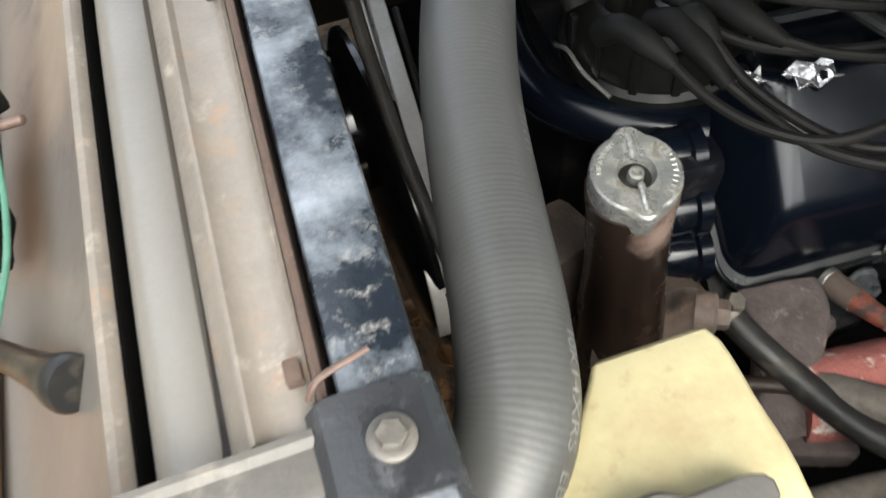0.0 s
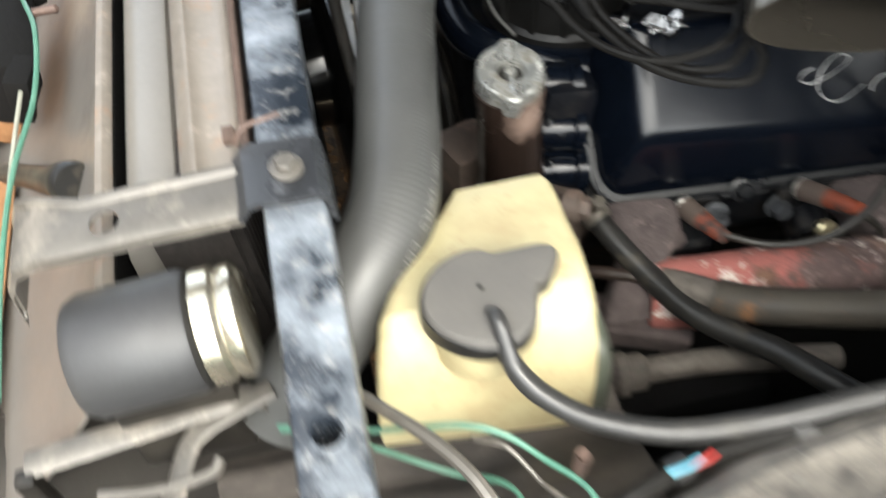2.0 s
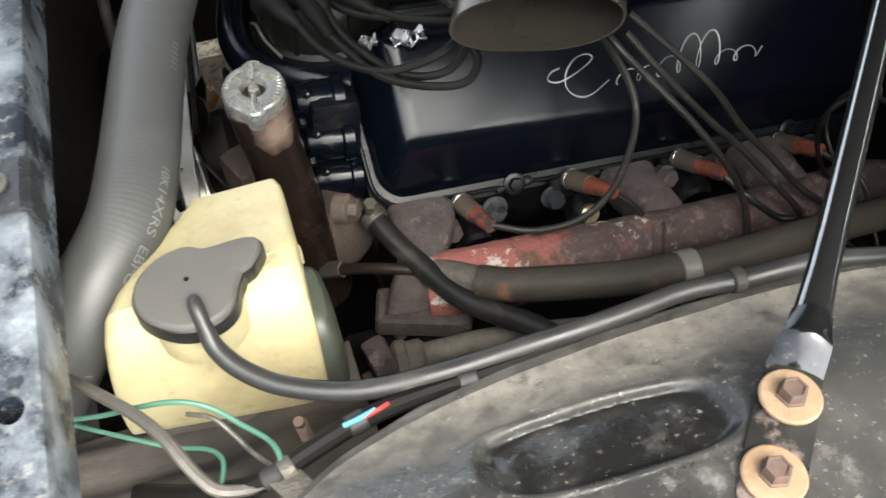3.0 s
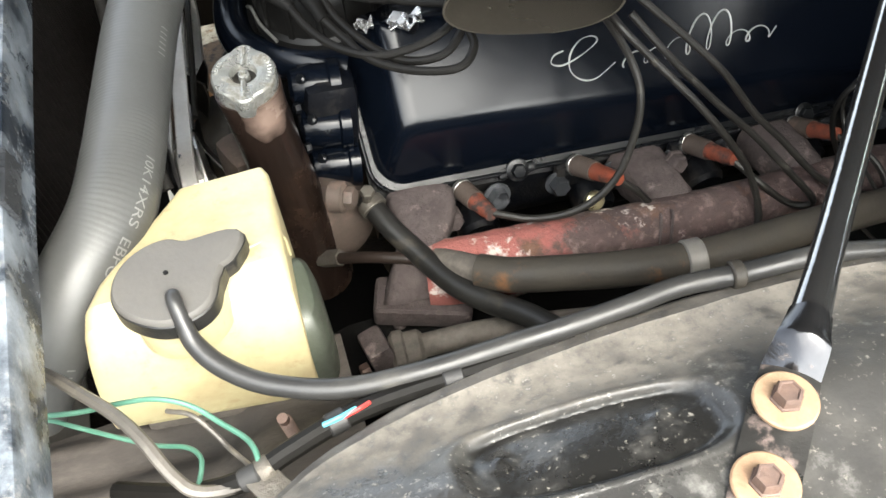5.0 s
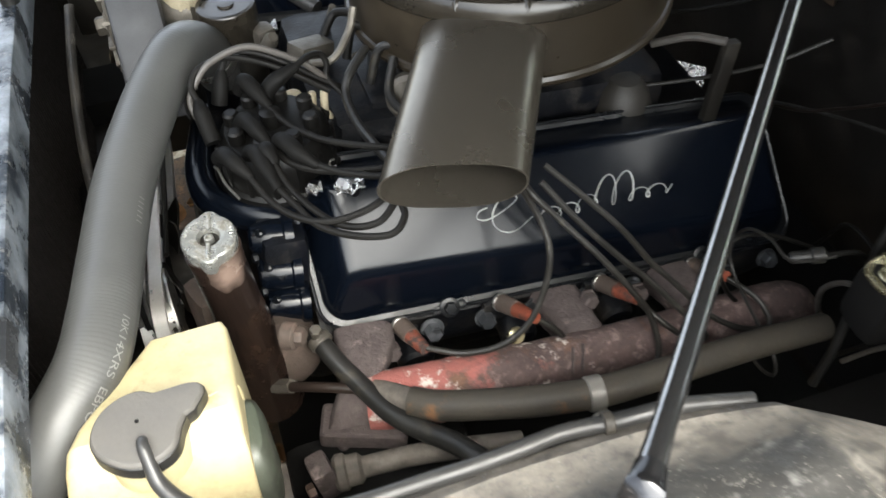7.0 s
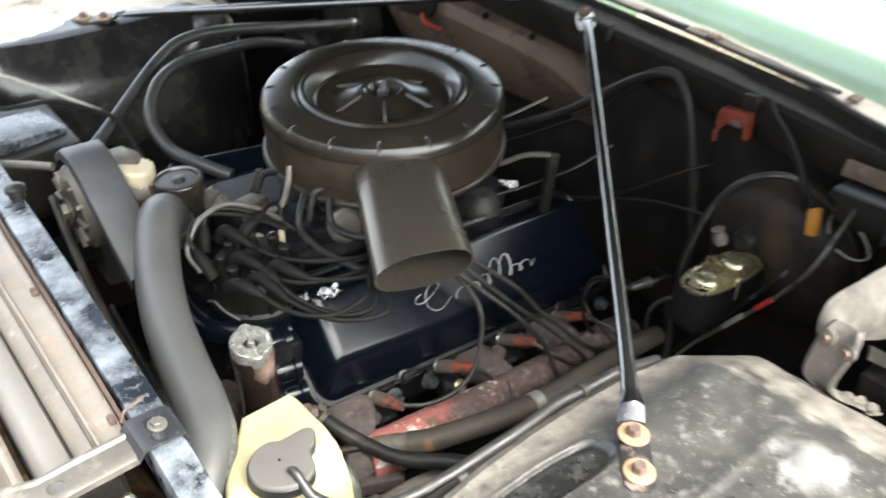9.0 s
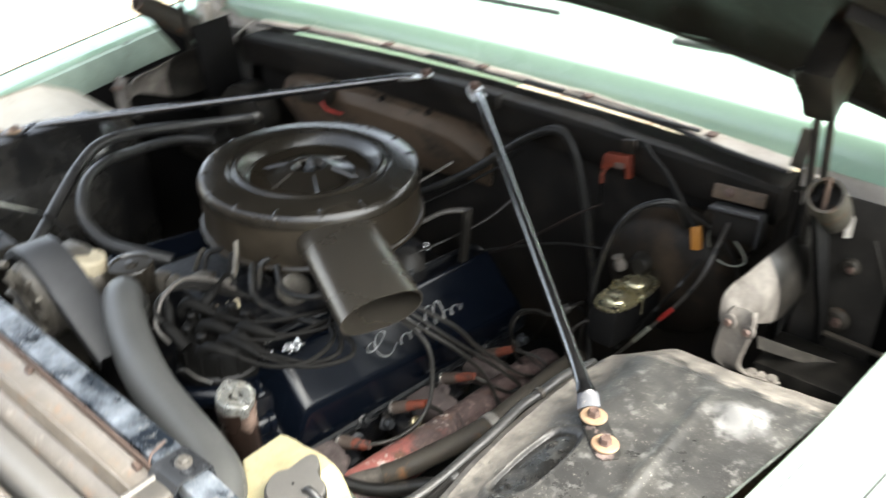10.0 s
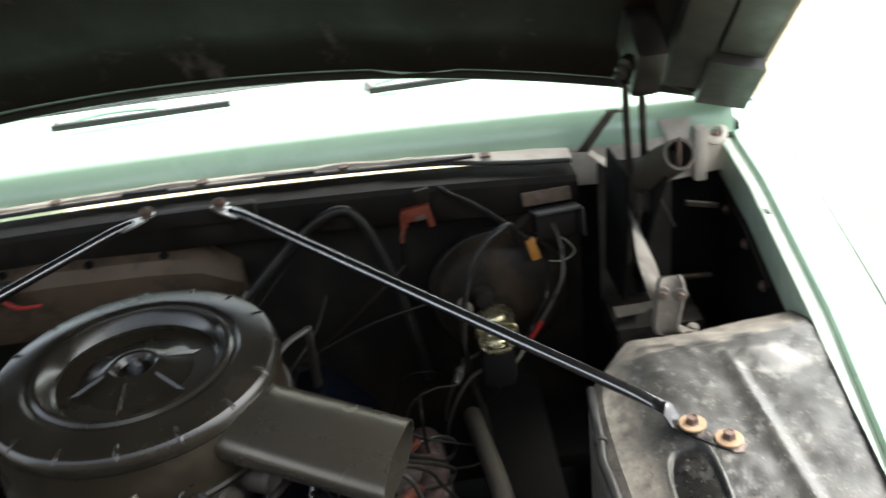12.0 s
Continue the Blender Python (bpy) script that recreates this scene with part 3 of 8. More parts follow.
def strip(paths, bm=None):
    """A sheet spanned by several equally long paths."""
    return bridge(bm or bmesh.new(), paths, False, False)


def thick(bm, depth):
    """Gives an open sheet a thickness."""
    bmesh.ops.recalc_face_normals(bm, faces=bm.faces)
    bmesh.ops.solidify(bm, geom=list(bm.faces), thickness=depth)
    return bm


def cut_holes(ob, cutters):
    """Cuts the given closed meshes out of an object's mesh for good."""
    for bm in cutters:
        bmesh.ops.recalc_face_normals(bm, faces=bm.faces)
        me = bpy.data.meshes.new("cutter")
        bm.to_mesh(me)
        bm.free()
        tool = new("cutter", me)
        mod = ob.modifiers.new("cut", "BOOLEAN")
        mod.operation, mod.object, mod.solver = "DIFFERENCE", tool, "EXACT"
        done = bpy.data.meshes.new_from_object(ob.evaluated_get(bpy.context.evaluated_depsgraph_get()))
        ob.modifiers.clear()
        ob.data = done
        bpy.data.objects.remove(tool)
    return ob


def lerp(a, b, t):
    return a + (b - a) * t


def ease(t):
    t = min(max(t, 0.0), 1.0)
    return t * t * (3 - 2 * t)


def table(x, rows):
    """A value between rows of (place, value)."""
    return float(np.interp(x, [r[0] for r in rows], [r[1] for r in rows]))


# ---- ground ----
def make_ground():
    bm = bmesh.new()
    bmesh.ops.create_grid(bm, x_segments=8, y_segments=8, size=1500)
    return solo("ground", bm, M["gravel"], "pale brown gravel strewn with dry leaves under the car", "ground", kind="structure")


def make_leaf_litter():
    """Earth with dry leaves below the front of the car, darkened for shade."""
    top = thing("leaf_litter", (0.1, 0.0, 0.004), "earth darkened for the car's shade, strewn with dry orange leaves", "ground litter", kind="stuff")
    rng = random.Random(3)
    rows = [[V(lerp(-0.55, 0.9, i / 20) + rng.uniform(-0.02, 0.02), lerp(-0.85, 0.85, k / 24) + rng.uniform(-0.02, 0.02), 0.006 + rng.uniform(0, 0.006)) for k in range(25)] for i in range(21)]
    part("earth", bridge(bmesh.new(), rows, False, False), M["litter"], top)
    shapes = []
    for n_leaf in range(4):
        bm = bmesh.new()
        ln, wd, curl = 0.028 + 0.006 * n_leaf, 0.010 + 0.002 * n_leaf, 0.006 + 0.002 * n_leaf
        grid = []
        for i in range(6):
            u = i / 5
            w = wd * math.sin(math.pi * (0.08 + 0.88 * u)) ** 0.7
            grid.append([V(ln * (u - 0.5), w * f, curl * (f * f + (2 * u - 1) ** 2 * 0.6)) for f in (-1, 0, 1)])
        bridge(bm, grid, False, False)
        finish(bm, 60)
        me = bpy.data.meshes.new("leaf")
        bm.to_mesh(me)
        bm.free()
        me.materials.append(M["leaf"])
        shapes.append(me)
    for k in range(260):
        ob = new("leaf", shapes[k % 4])
        ob.parent = top
        ob.matrix_parent_inverse = Matrix.Translation(-top.location)
        ob.matrix_basis = pose(rng.uniform(-0.2, 0.35), rng.uniform(-0.6, 0.75), 0.014 + rng.uniform(0, 0.006), rng.uniform(-25, 25), rng.uniform(-25, 25), rng.uniform(0, 360))
    return top


make_ground()
make_leaf_litter()


# ---- radiator end of the bay ----
def bar_top(y):
    return table(y, [(-0.95, 0.80), (-0.62, 0.832), (-0.56, 0.842), (-0.43, 0.860), (-0.30, 0.867), (-0.1, 0.873), (0.2, 0.873), (0.43, 0.862), (0.62, 0.835), (0.95, 0.80)])


def bar_x(y):
    return table(y, [(-0.95, -0.02), (-0.43, -0.008), (-0.1, -0.002), (0.3, 0.008), (0.95, 0.01)])


def make_radiator_support():
    top = thing("radiator_support", (0, 0, 0.40), "gloss black steel radiator support bar, scuffed and painted with grey sheen", "car part")
    rings = []
    for k in range(61):
        y = lerp(-0.93, 0.93, k / 60)
        x, z = bar_x(y), bar_top(y)
        w, h, r = 0.0168, 0.045, 0.004
        rings.append([V(x - w, y, z - h), V(x - w, y, z - r), V(x - w + r * 0.3, y, z - r * 0.3), V(x - w + r, y, z), V(x, y, z - 0.0012),
                      V(x + w - r, y, z), V(x + w - r * 0.3, y, z - r * 0.3), V(x + w, y, z - r), V(x + w, y, z - h)])
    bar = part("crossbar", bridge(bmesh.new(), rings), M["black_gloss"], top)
    cut_holes(bar, [turned([(0.0075, -0.02), (0.0075, 0.02)], (bar_x(-0.106), -0.106, 0.874), n=20),
                    turned([(0.0075, -0.03), (0.0075, 0.02)], (bar_x(-0.566), -0.566, 0.84), n=20),
                    turned([(0.004, -0.02), (0.004, 0.02)], (bar_x(0.02) - 0.006, 0.03, 0.874), n=14)])
    bm = bmesh.new()
    rings = []
    for k in range(41):
        y = lerp(-0.415, 0.5, k / 40)
        x, z = bar_x(y) - 0.0235, bar_top(y) - 0.002
        rings.append([V(x - 0.001, y, z - 0.03), V(x - 0.001, y, z), V(x + 0.001, y, z + 0.0008), V(x + 0.003, y, z), V(x + 0.003, y, z - 0.03)])
    part("rusty_flange", bridge(bm, rings), M["rust"], top, "rusty brown folded flange")
    for s in (-1, 1):
        bm = box((0.0, s * 0.90, 0.58), (0.05, 0.06, 0.42), bevel=0.006)
        part("side_post", bm, M["black_paint"], top)
    part("lower_rail", box((-0.02, 0, 0.40), (0.07, 1.8, 0.05), bevel=0.008), M["black_paint"], top)
    # rubber stop and stud on the far half of the bar
    part("rubber_stop", turned([(0.010, 0), (0.010, 0.008), (0.013, 0.010), (0.013, 0.016), (0.009, 0.019), (0.0004, 0.02)], (0.012, 0.045, 0.872), n=20), M["rubber"], top, "black rubber hood stop")
    return top


def make_radiator():
    top = thing("radiator", (-0.06, 0.05, 0.42), "brown cored radiator with a tan oxidised top plate", "radiator")
    # tray-shaped top plate
    rings = []
    for k in range(49):
        y = lerp(-0.405, 0.62, k / 48)
        x0, x1 = -0.0600, bar_x(y) - 0.0255
        z = bar_top(y) - 0.008 + 0.0012 * math.sin(y * 37) * math.sin(y * 11 + 1)
        rings.append([V(x0, y, z - 0.028), V(x0, y, z + 0.001), V(x0 + 0.002, y, z + 0.002), V(x0 + 0.005, y, z - 0.0015), V(lerp(x0, x1, 0.35), y, z - 0.003),
                      V(lerp(x0, x1, 0.7), y, z - 0.0022), V(x1 - 0.005, y, z - 0.001), V(x1 - 0.002, y, z + 0.002), V(x1, y, z + 0.001), V(x1, y, z - 0.028)])
    part("top_plate", bridge(bmesh.new(), rings), M["tan_plate"], top)
    for y in (-0.383, -0.155, 0.09, 0.33):
        part("bolt", box((bar_x(y) - 0.031, y, bar_top(y) - 0.004), (0.007, 0.011, 0.006), bevel=0.0015), M["rust"], top, "rusty screw head")
    # rounded side tank in front of the plate
    rings = []
    for k in range(33):
        y = lerp(-0.40, 0.62, k / 32)
        z = bar_top(y) - 0.052
        rings.append([V(-0.114, y, z - 0.10), V(-0.114, y, z - 0.02)] + [V(-0.096 - 0.018 * math.cos(a), y, z - 0.02 + 0.02 * math.sin(a)) for a in np.linspace(0.3, math.pi / 2, 6)]
                     + [V(-0.084, y, z), V(-0.0805, y, z - 0.0015), V(-0.0785, y, z - 0.006), V(-0.074, y, z - 0.03), V(-0.074, y, z - 0.10)])
    part("tank", bridge(bmesh.new(), rings), M["alu_tank"], top, "light grey rounded tank")
    rings = []
    for k in range(33):
        y = lerp(-0.40, 0.62, k / 32)
        z = bar_top(y) - 0.050
        rings.append([V(-0.0765, y, z - 0.02), V(-0.0762, y, z + 0.001), V(-0.073, y, z + 0.006), V(-0.066, y, z + 0.012), V(-0.0605, y, z + 0.014), V(-0.0605, y, z - 0.02)])
    part("folded_lip", bridge(bmesh.new(), rings), M["tan_plate"], top, "tan folded lip beside the tank")
    core = bmesh.new()
    box((-0.062, 0.1, 0.60), (0.045, 1.02, 0.42), (0, -3, 0), bevel=0.002, bm=core)
    part("core", core, M["core"], top)
    fins = bmesh.new()
    for k in range(90):
        y = lerp(-0.40, 0.6, k / 89)
        box((-0.037, y, 0.60), (0.006, 0.002, 0.42), (0, -3, 0), bevel=0, bm=fins)
    tagged(part("cooling_fin", fins, M["core"], top), kind="stuff")
    return top


def make_end_bracket():
    top = thing("radiator_bracket", (-0.08, -0.43, 0.80), "worn tan steel bracket bolted over the radiator end", "bracket")
    # plate that runs across the end of the tank and curls down at its outer end
    prof = [(-0.168, 0.806), (-0.166, 0.83), (-0.158, 0.846), (-0.143, 0.853), (-0.12, 0.855), (-0.09, 0.857), (-0.06, 0.858), (-0.036, 0.859)]
    rows = []
    for x, z in prof:
        y0, y1 = -0.412 + 0.02 * ease((-0.12 - x) / 0.05), -0.443 + 0.004 * ease((-0.12 - x) / 0.05)
        rows.append([V(x, y1, z - 0.009), V(x, y1, z - 0.002), V(x, y1 + 0.003, z), V(x, lerp(y0, y1, 0.5), z + 0.0006), V(x, y0 - 0.003, z), V(x, y0, z + 0.003), V(x, y0 + 0.003, z + 0.003)])
    plate = part("plate", thick(bridge(bmesh.new(), rows, False, False), 0.0025), M["bracket_grey"], top)
    cut_holes(plate, [turned([(0.008, -0.03), (0.008, 0.03)], (-0.107, -0.428, 0.856), n=20)])
    rows = []
    for x, z in [(-0.038, 0.858), (-0.032, 0.866), (-0.026, 0.868), (-0.010, 0.8665), (0.006, 0.866), (0.011, 0.862), (0.013, 0.845)]:
        rows.append([V(x, y, z) for y in (-0.447, -0.444, -0.424, -0.405, -0.402)])
    part("clamp_plate", thick(bridge(bmesh.new(), rows, False, False), 0.003), M["clamp_black"], top, "scuffed black clamp plate")
    part("bolt", bolt((-0.009, -0.425, 0.8675), (0.05, -0.05, 1), 0.0062, 0.005, 0.0092), M["bracket_grey"], top)
    part("wire_hook", tube([(-0.034, -0.400, 0.867), (-0.031, -0.400, 0.874), (-0.026, -0.398, 0.877), (-0.008, -0.393, 0.877)], 0.0014, 8), M["bolt_brown"], top, "bent wire hook")
    return top


def make_front_panel():
    top = thing("header_panel", (-0.17, 0.0, 0.50), "dull brownish header panel with a pale folded edge", "car part")
    rows, edge, inner = [], [], []
    for k in range(25):
        y = lerp(-0.475, 0.75, k / 24)
        z = bar_top(y) - 0.068
        rows.append([V(-0.34, y, z - 0.20), V(-0.27, y, z - 0.165), V(-0.20, y, z - 0.10), V(-0.155, y, z - 0.04), V(-0.136, y, z - 0.008)])
        edge.append([V(-0.137, y, z - 0.008), V(-0.134, y, z), V(-0.129, y, z + 0.002), V(-0.1255, y, z), V(-0.1235, y, z - 0.003)])
        inner.append([V(-0.1252, y, z - 0.008), V(-0.1252, y, z - 0.16)])
    part("panel", thick(bridge(bmesh.new(), rows, False, False), 0.002), M["panel_dark"], top)
    part("folded_edge", thick(bridge(bmesh.new(), edge, False, False), 0.002), M["tan_plate"], top, "pale folded edge")
    # This face is coloured black for the shade in the gap beside the tank.
    part("inner_face", thick(bridge(bmesh.new(), inner, False, False), 0.002), M["black_flat"], top, "inner face coloured black for the shaded gap")
    return top


def make_rubber_bumper():
    bm = turned([(0.0085, -0.02), (0.0095, 0.03), (0.0120, 0.066), (0.0160, 0.084), (0.0165, 0.092), (0.0145, 0.096), (0.0004, 0.096)], (-0.222, -0.228, 0.715), (0.62, -0.66, 0.42), 24)
    return solo("rubber_bumper", bm, M["rubber"], "black cone-shaped rubber hood bumper", "rubber stop")


def make_grille_parts():
    top = thing("grille_housing", (-0.26, 0.0, 0.50), "black moulded grille housing with a brown stained strip", "car part")
    for y, ln in ((-0.35, 0.34), (0.14, 0.5)):
        part("strip", box((-0.275, y, 0.665), (0.05, ln, 0.03), (0, 25, 0), bevel=0.004), M["wood"], top, "orange-brown stained strip")
    part("latch_body", box((-0.225, -0.10, 0.735), (0.03, 0.12, 0.06), (0, 20, 4), bevel=0.006), M["black_flat"], top, "black latch mechanism")
    part("latch_lever", box((-0.21, -0.16, 0.748), (0.02, 0.035, 0.03), (0, 10, -8), 0.004), M["black_flat"], top)
    part("latch_arm", box((-0.215, -0.03, 0.755), (0.018, 0.06, 0.02), (0, 0, 22), 0.004), M["black_flat"], top)
    part("bolt", turned([(0.004, 0), (0.004, 0.02), (0.002, 0.022)], (-0.205, -0.08, 0.756), (1, 0, 0), 12), M["bolt_brown"], top)
    part("beam", box((-0.31, 0.05, 0.53), (0.05, 1.5, 0.26), bevel=0.01), M["black_flat"], top)
    return top


def make_canister():
    top = thing("canister", (-0.10, -0.462, 0.70), "dark grey metal canister with a shiny plated collar", "canister")
    ax = (1, 0.02, 0.05)
    at = V(-0.145, -0.462, 0.788)
    part("body", turned([(0.0004, 0), (0.026, 0.001), (0.033, 0.004), (0.036, 0.010), (0.036, 0.064), (0.034, 0.069), (0.022, 0.072)], at, ax, 40), M["grey_plastic"], top)
    part("collar", turned([(0.022, 0.068), (0.028, 0.071), (0.0335, 0.073), (0.0335, 0.083), (0.031, 0.086), (0.033, 0.089), (0.033, 0.095), (0.028, 0.098), (0.0004, 0.099)], at, ax, 40), M["plated"], top, "shiny plated collar")
    part("foot", box((-0.10, -0.470, 0.725), (0.07, 0.03, 0.07), bevel=0.004), M["black_paint"], top)
    part("clip", tube([(-0.142, -0.53, 0.755), (-0.11, -0.535, 0.757), (-0.082, -0.533, 0.759), (-0.075, -0.527, 0.762)], 0.003, 8), M["bracket_grey"], top)
    return top


make_radiator_support()
make_radiator()
make_end_bracket()
make_front_panel()
make_rubber_bumper()
make_grille_parts()
make_canister()


def make_splash_shield():
    top = thing("splash_shield", (-0.17, -0.58, 0.60), "dusty dark grey splash shield with bent strips on it", "car part")
    rows = [[V(x, y, 0.632 + 0.012 * noise.noise(Vector((x * 16, y * 16, 4))) + 0.05 * ease((-0.16 - x) / 0.2)) for x in np.linspace(-0.34, -0.03, 20)] for y in np.linspace(-0.40, -0.86, 26)]
    part("sheet", thick(bridge(bmesh.new(), rows, False, False), 0.003), M["dust_panel"], top, angle=50)
    part("strip", tube([(-0.190, -0.492, 0.738), (-0.128, -0.486, 0.740), (-0.060, -0.480, 0.742), (-0.05, -0.478, 0.70)], 0.009, 8, 4, flat=0.35), M["bracket_grey"], top, "scuffed grey steel strip")
    part("strip", tube([(-0.046, -0.480, 0.744), (-0.075, -0.489, 0.742), (-0.096, -0.500, 0.738), (-0.108, -0.525, 0.730), (-0.122, -0.556, 0.722), (-0.13, -0.60, 0.65)], 0.007, 8, 4, flat=0.4), M["bracket_grey"], top)
    part("tab", box((-0.092, -0.548, 0.722), (0.030, 0.022, 0.004), (8, 12, 30), 0.0015), M["bracket_tan"], top)
    part("leg", box((-0.19, -0.50, 0.67), (0.012, 0.012, 0.14), (0, 0, 0), 0.003), M["black_paint"], top)
    return top


make_splash_shield()


# ---- body shell ----
GUTTER = [(-0.60, 0.775, 0.745), (0.0, 0.82, 0.775), (0.25, 0.853, 0.80), (0.52, 0.90, 0.835), (0.87, 0.943, 0.875), (1.10, 0.962, 0.893), (1.25, 0.97, 0.90)]


def gutter(x):
    return table(x, [(a, b) for a, b, _ in GUTTER]), table(x, [(a, c) for a, _, c in GUTTER])


def make_fender(s, label):
    top = thing("fender", (0.3, s * 1.0, 0.3), label, "fender", "front fenders")
    xs = [lerp(-0.6, 1.22, k / 48) for k in range(49)]
    rows, skin = [], []
    for x in xs:
        d, z = gutter(x)
        rows.append([V(x, s * a, b) for a, b in ((d + 0.001, z - 0.07), (d - 0.001, z - 0.004), (d, z), (d + 0.003, z + 0.001), (d + 0.016, z - 0.002), (d + 0.019, z + 0.002))])
        skin.append([V(x, s * a, b) for a, b in ((d + 0.0195, z - 0.01), (d + 0.0195, z + 0.008), (d + 0.022, z + 0.013), (d + 0.028, z + 0.0145), (d + 0.06, z + 0.018), (d + 0.085, z + 0.021),
                                                 (d + 0.095, z + 0.019), (d + 0.11, z + 0.013), (d + 0.135, z - 0.02), (d + 0.15, z - 0.08), (d + 0.16, z - 0.2), (d + 0.14, z - 0.52))])
    part("gutter", thick(bridge(bmesh.new(), rows, False, False), 0.0015), M["mint_worn"], top, "pale weathered inner gutter")
    part("panel", thick(bridge(bmesh.new(), skin, False, False), 0.0015), M["mint"], top)
    line = [V(x, s * (gutter(x)[0] + 0.0905), gutter(x)[1] + 0.0212) for x in xs]
    part("crease_strip", tube(line, 0.0022, 6, 1), M["seal"], top, "thin dark line along the fender crest")
    for x in (0.30, 0.795):
        d, z = gutter(x)
        part("rubber_buffer", box((x, s * (d + 0.006), z - 0.004), (0.018, 0.008, 0.016), (0, 0, 0), 0.003), M["rubber"], top, "small black rubber buffer")
    return top


WELL = [(0.02, 0.86), (0.035, 0.78), (0.06, 0.70), (0.09, 0.65), (0.125, 0.618), (0.17, 0.600), (0.22, 0.589), (0.30, 0.582), (0.40, 0.582), (0.48, 0.588), (0.535, 0.604), (0.585, 0.633), (0.635, 0.672), (0.672, 0.72), (0.692, 0.77), (0.696, 0.83), (0.69, 0.92)]


def well_top(x, d, pressed=True):
    z = 0.787 + 0.034 * ease((d - 0.60) / 0.09) + 0.10 * max(0.0, d - 0.75)
    z -= 0.55 * max(0.0, 0.15 - x) ** 1.3
    z -= 0.46 * max(0.0, x - 0.530) + 0.36 * max(0.0, x - 0.615)
    if not pressed:
        return z + 0.0010 * noise.noise(Vector((x * 14, d * 14, 3)))
    # sunk oval panel
    u, v = (x - 0.277) / 0.071, (d - 0.6695 - 0.05 * (x - 0.277)) / 0.0255
    q = (abs(u) ** 3.2 + abs(v) ** 3.2) ** (1 / 3.2)
    z -= 0.0075 * (1 - ease((q - 0.86) / 0.16))
    z += 0.0006 * (1 - ease(abs(q - 1.08) / 0.09))
    for bx, bd in ((0.229, 0.662), (0.316, 0.664)):
        z += 0.0036 * (1 - ease(math.hypot(x - bx, d - bd) / 0.009))
    # long pressed rib and a raised boss
    z += 0.0045 * (1 - ease(abs(d - 0.774) / 0.013)) * ease((x - 0.12) / 0.06) * ease((0.52 - x) / 0.05)
    z += 0.013 * (1 - ease(math.hypot((x - 0.472 + 0.35 * (d - 0.822)) / 0.030, (d - 0.822) / 0.048)))
    z -= 0.003 * (1 - ease(abs(x - 0.532) / 0.007)) * ease((d - 0.655) / 0.03)
    # small dents
    z += 0.0016 * noise.noise(Vector((x * 22, d * 22, 3))) + 0.0008 * noise.noise(Vector((x * 60, d * 60, 9)))
    return z


def make_wheelhouse(s, label):
    top = thing("wheelhouse", (0.33, s * 0.75, 0.35), label, "inner fender", "wheelhouses")
    edge = smooth_path([(a, b, 0) for a, b in WELL], 26)
    rows = []
    for p in edge:
        sx = min(max(p.x, 0.09), 0.62)
        spine = V(sx, 0.93, 0)
        row = []
        roll = ((0.42, 0), (0.25, 0), (0.10, 0), (0.05, 0), (0.026, 0.0), (0.014, 0.012), (0.006, 0.03), (0.0015, 0.055))
        if s > 0:
            roll = ((0.42, 0), (0.25, 0), (0.16, 0.003), (0.12, 0.010), (0.090, 0.020), (0.066, 0.034), (0.047, 0.052), (0.032, 0.075), (0.020, 0.105), (0.011, 0.14), (0.004, 0.19), (0.0008, 0.24))
        start = roll[-1][1]
        for drop, w in roll:
            q = p.lerp(spine, w)
            row.append(V(q.x, s * q.y, well_top(q.x, q.y, s < 0) - drop))
        for k in range(1, 180):
            q = p.lerp(spine, lerp(start, 0.42, k / 139) if k < 140 else lerp(0.42, 1.0, (k - 139) / 40))
            lim = gutter(q.x)[0] - 0.004
            row.append(V(q.x, s * min(q.y, lim), well_top(q.x, q.y, s < 0)))
        rows.append(row)
    whole = bridge(bmesh.new(), rows, False, False)
    bmesh.ops.remove_doubles(whole, verts=whole.verts, dist=0.0002)
    if s < 0:
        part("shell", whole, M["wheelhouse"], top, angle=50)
        for bx, bd in ((0.152, 0.742),):
            part("plug", turned([(0.0075, -0.004), (0.0072, 0.001), (0.005, 0.003), (0.0004, 0.0036)], (bx, s * bd, well_top(bx, bd) + 0.0005), (0, 0, 1), 20), M["clamp_black"], top)
    else:
        dusty = whole.copy()

        def on_top(f):
            c = f.calc_center_median()
            return c.y > 0.715 + 0.02 * math.sin(c.x * 23) + 0.012 * noise.noise(Vector((c.x * 40, c.y * 40, 1)))

        bmesh.ops.delete(whole, geom=[f for f in whole.faces if on_top(f)], context="FACES")
        bmesh.ops.delete(dusty, geom=[f for f in dusty.faces if not on_top(f)], context="FACES")
        part("shell", whole, M["far_well"], top, angle=50)
        part("dusty_top", dusty, M["far_dust"], top, "pale dusty upper sheet", angle=50)
    return top


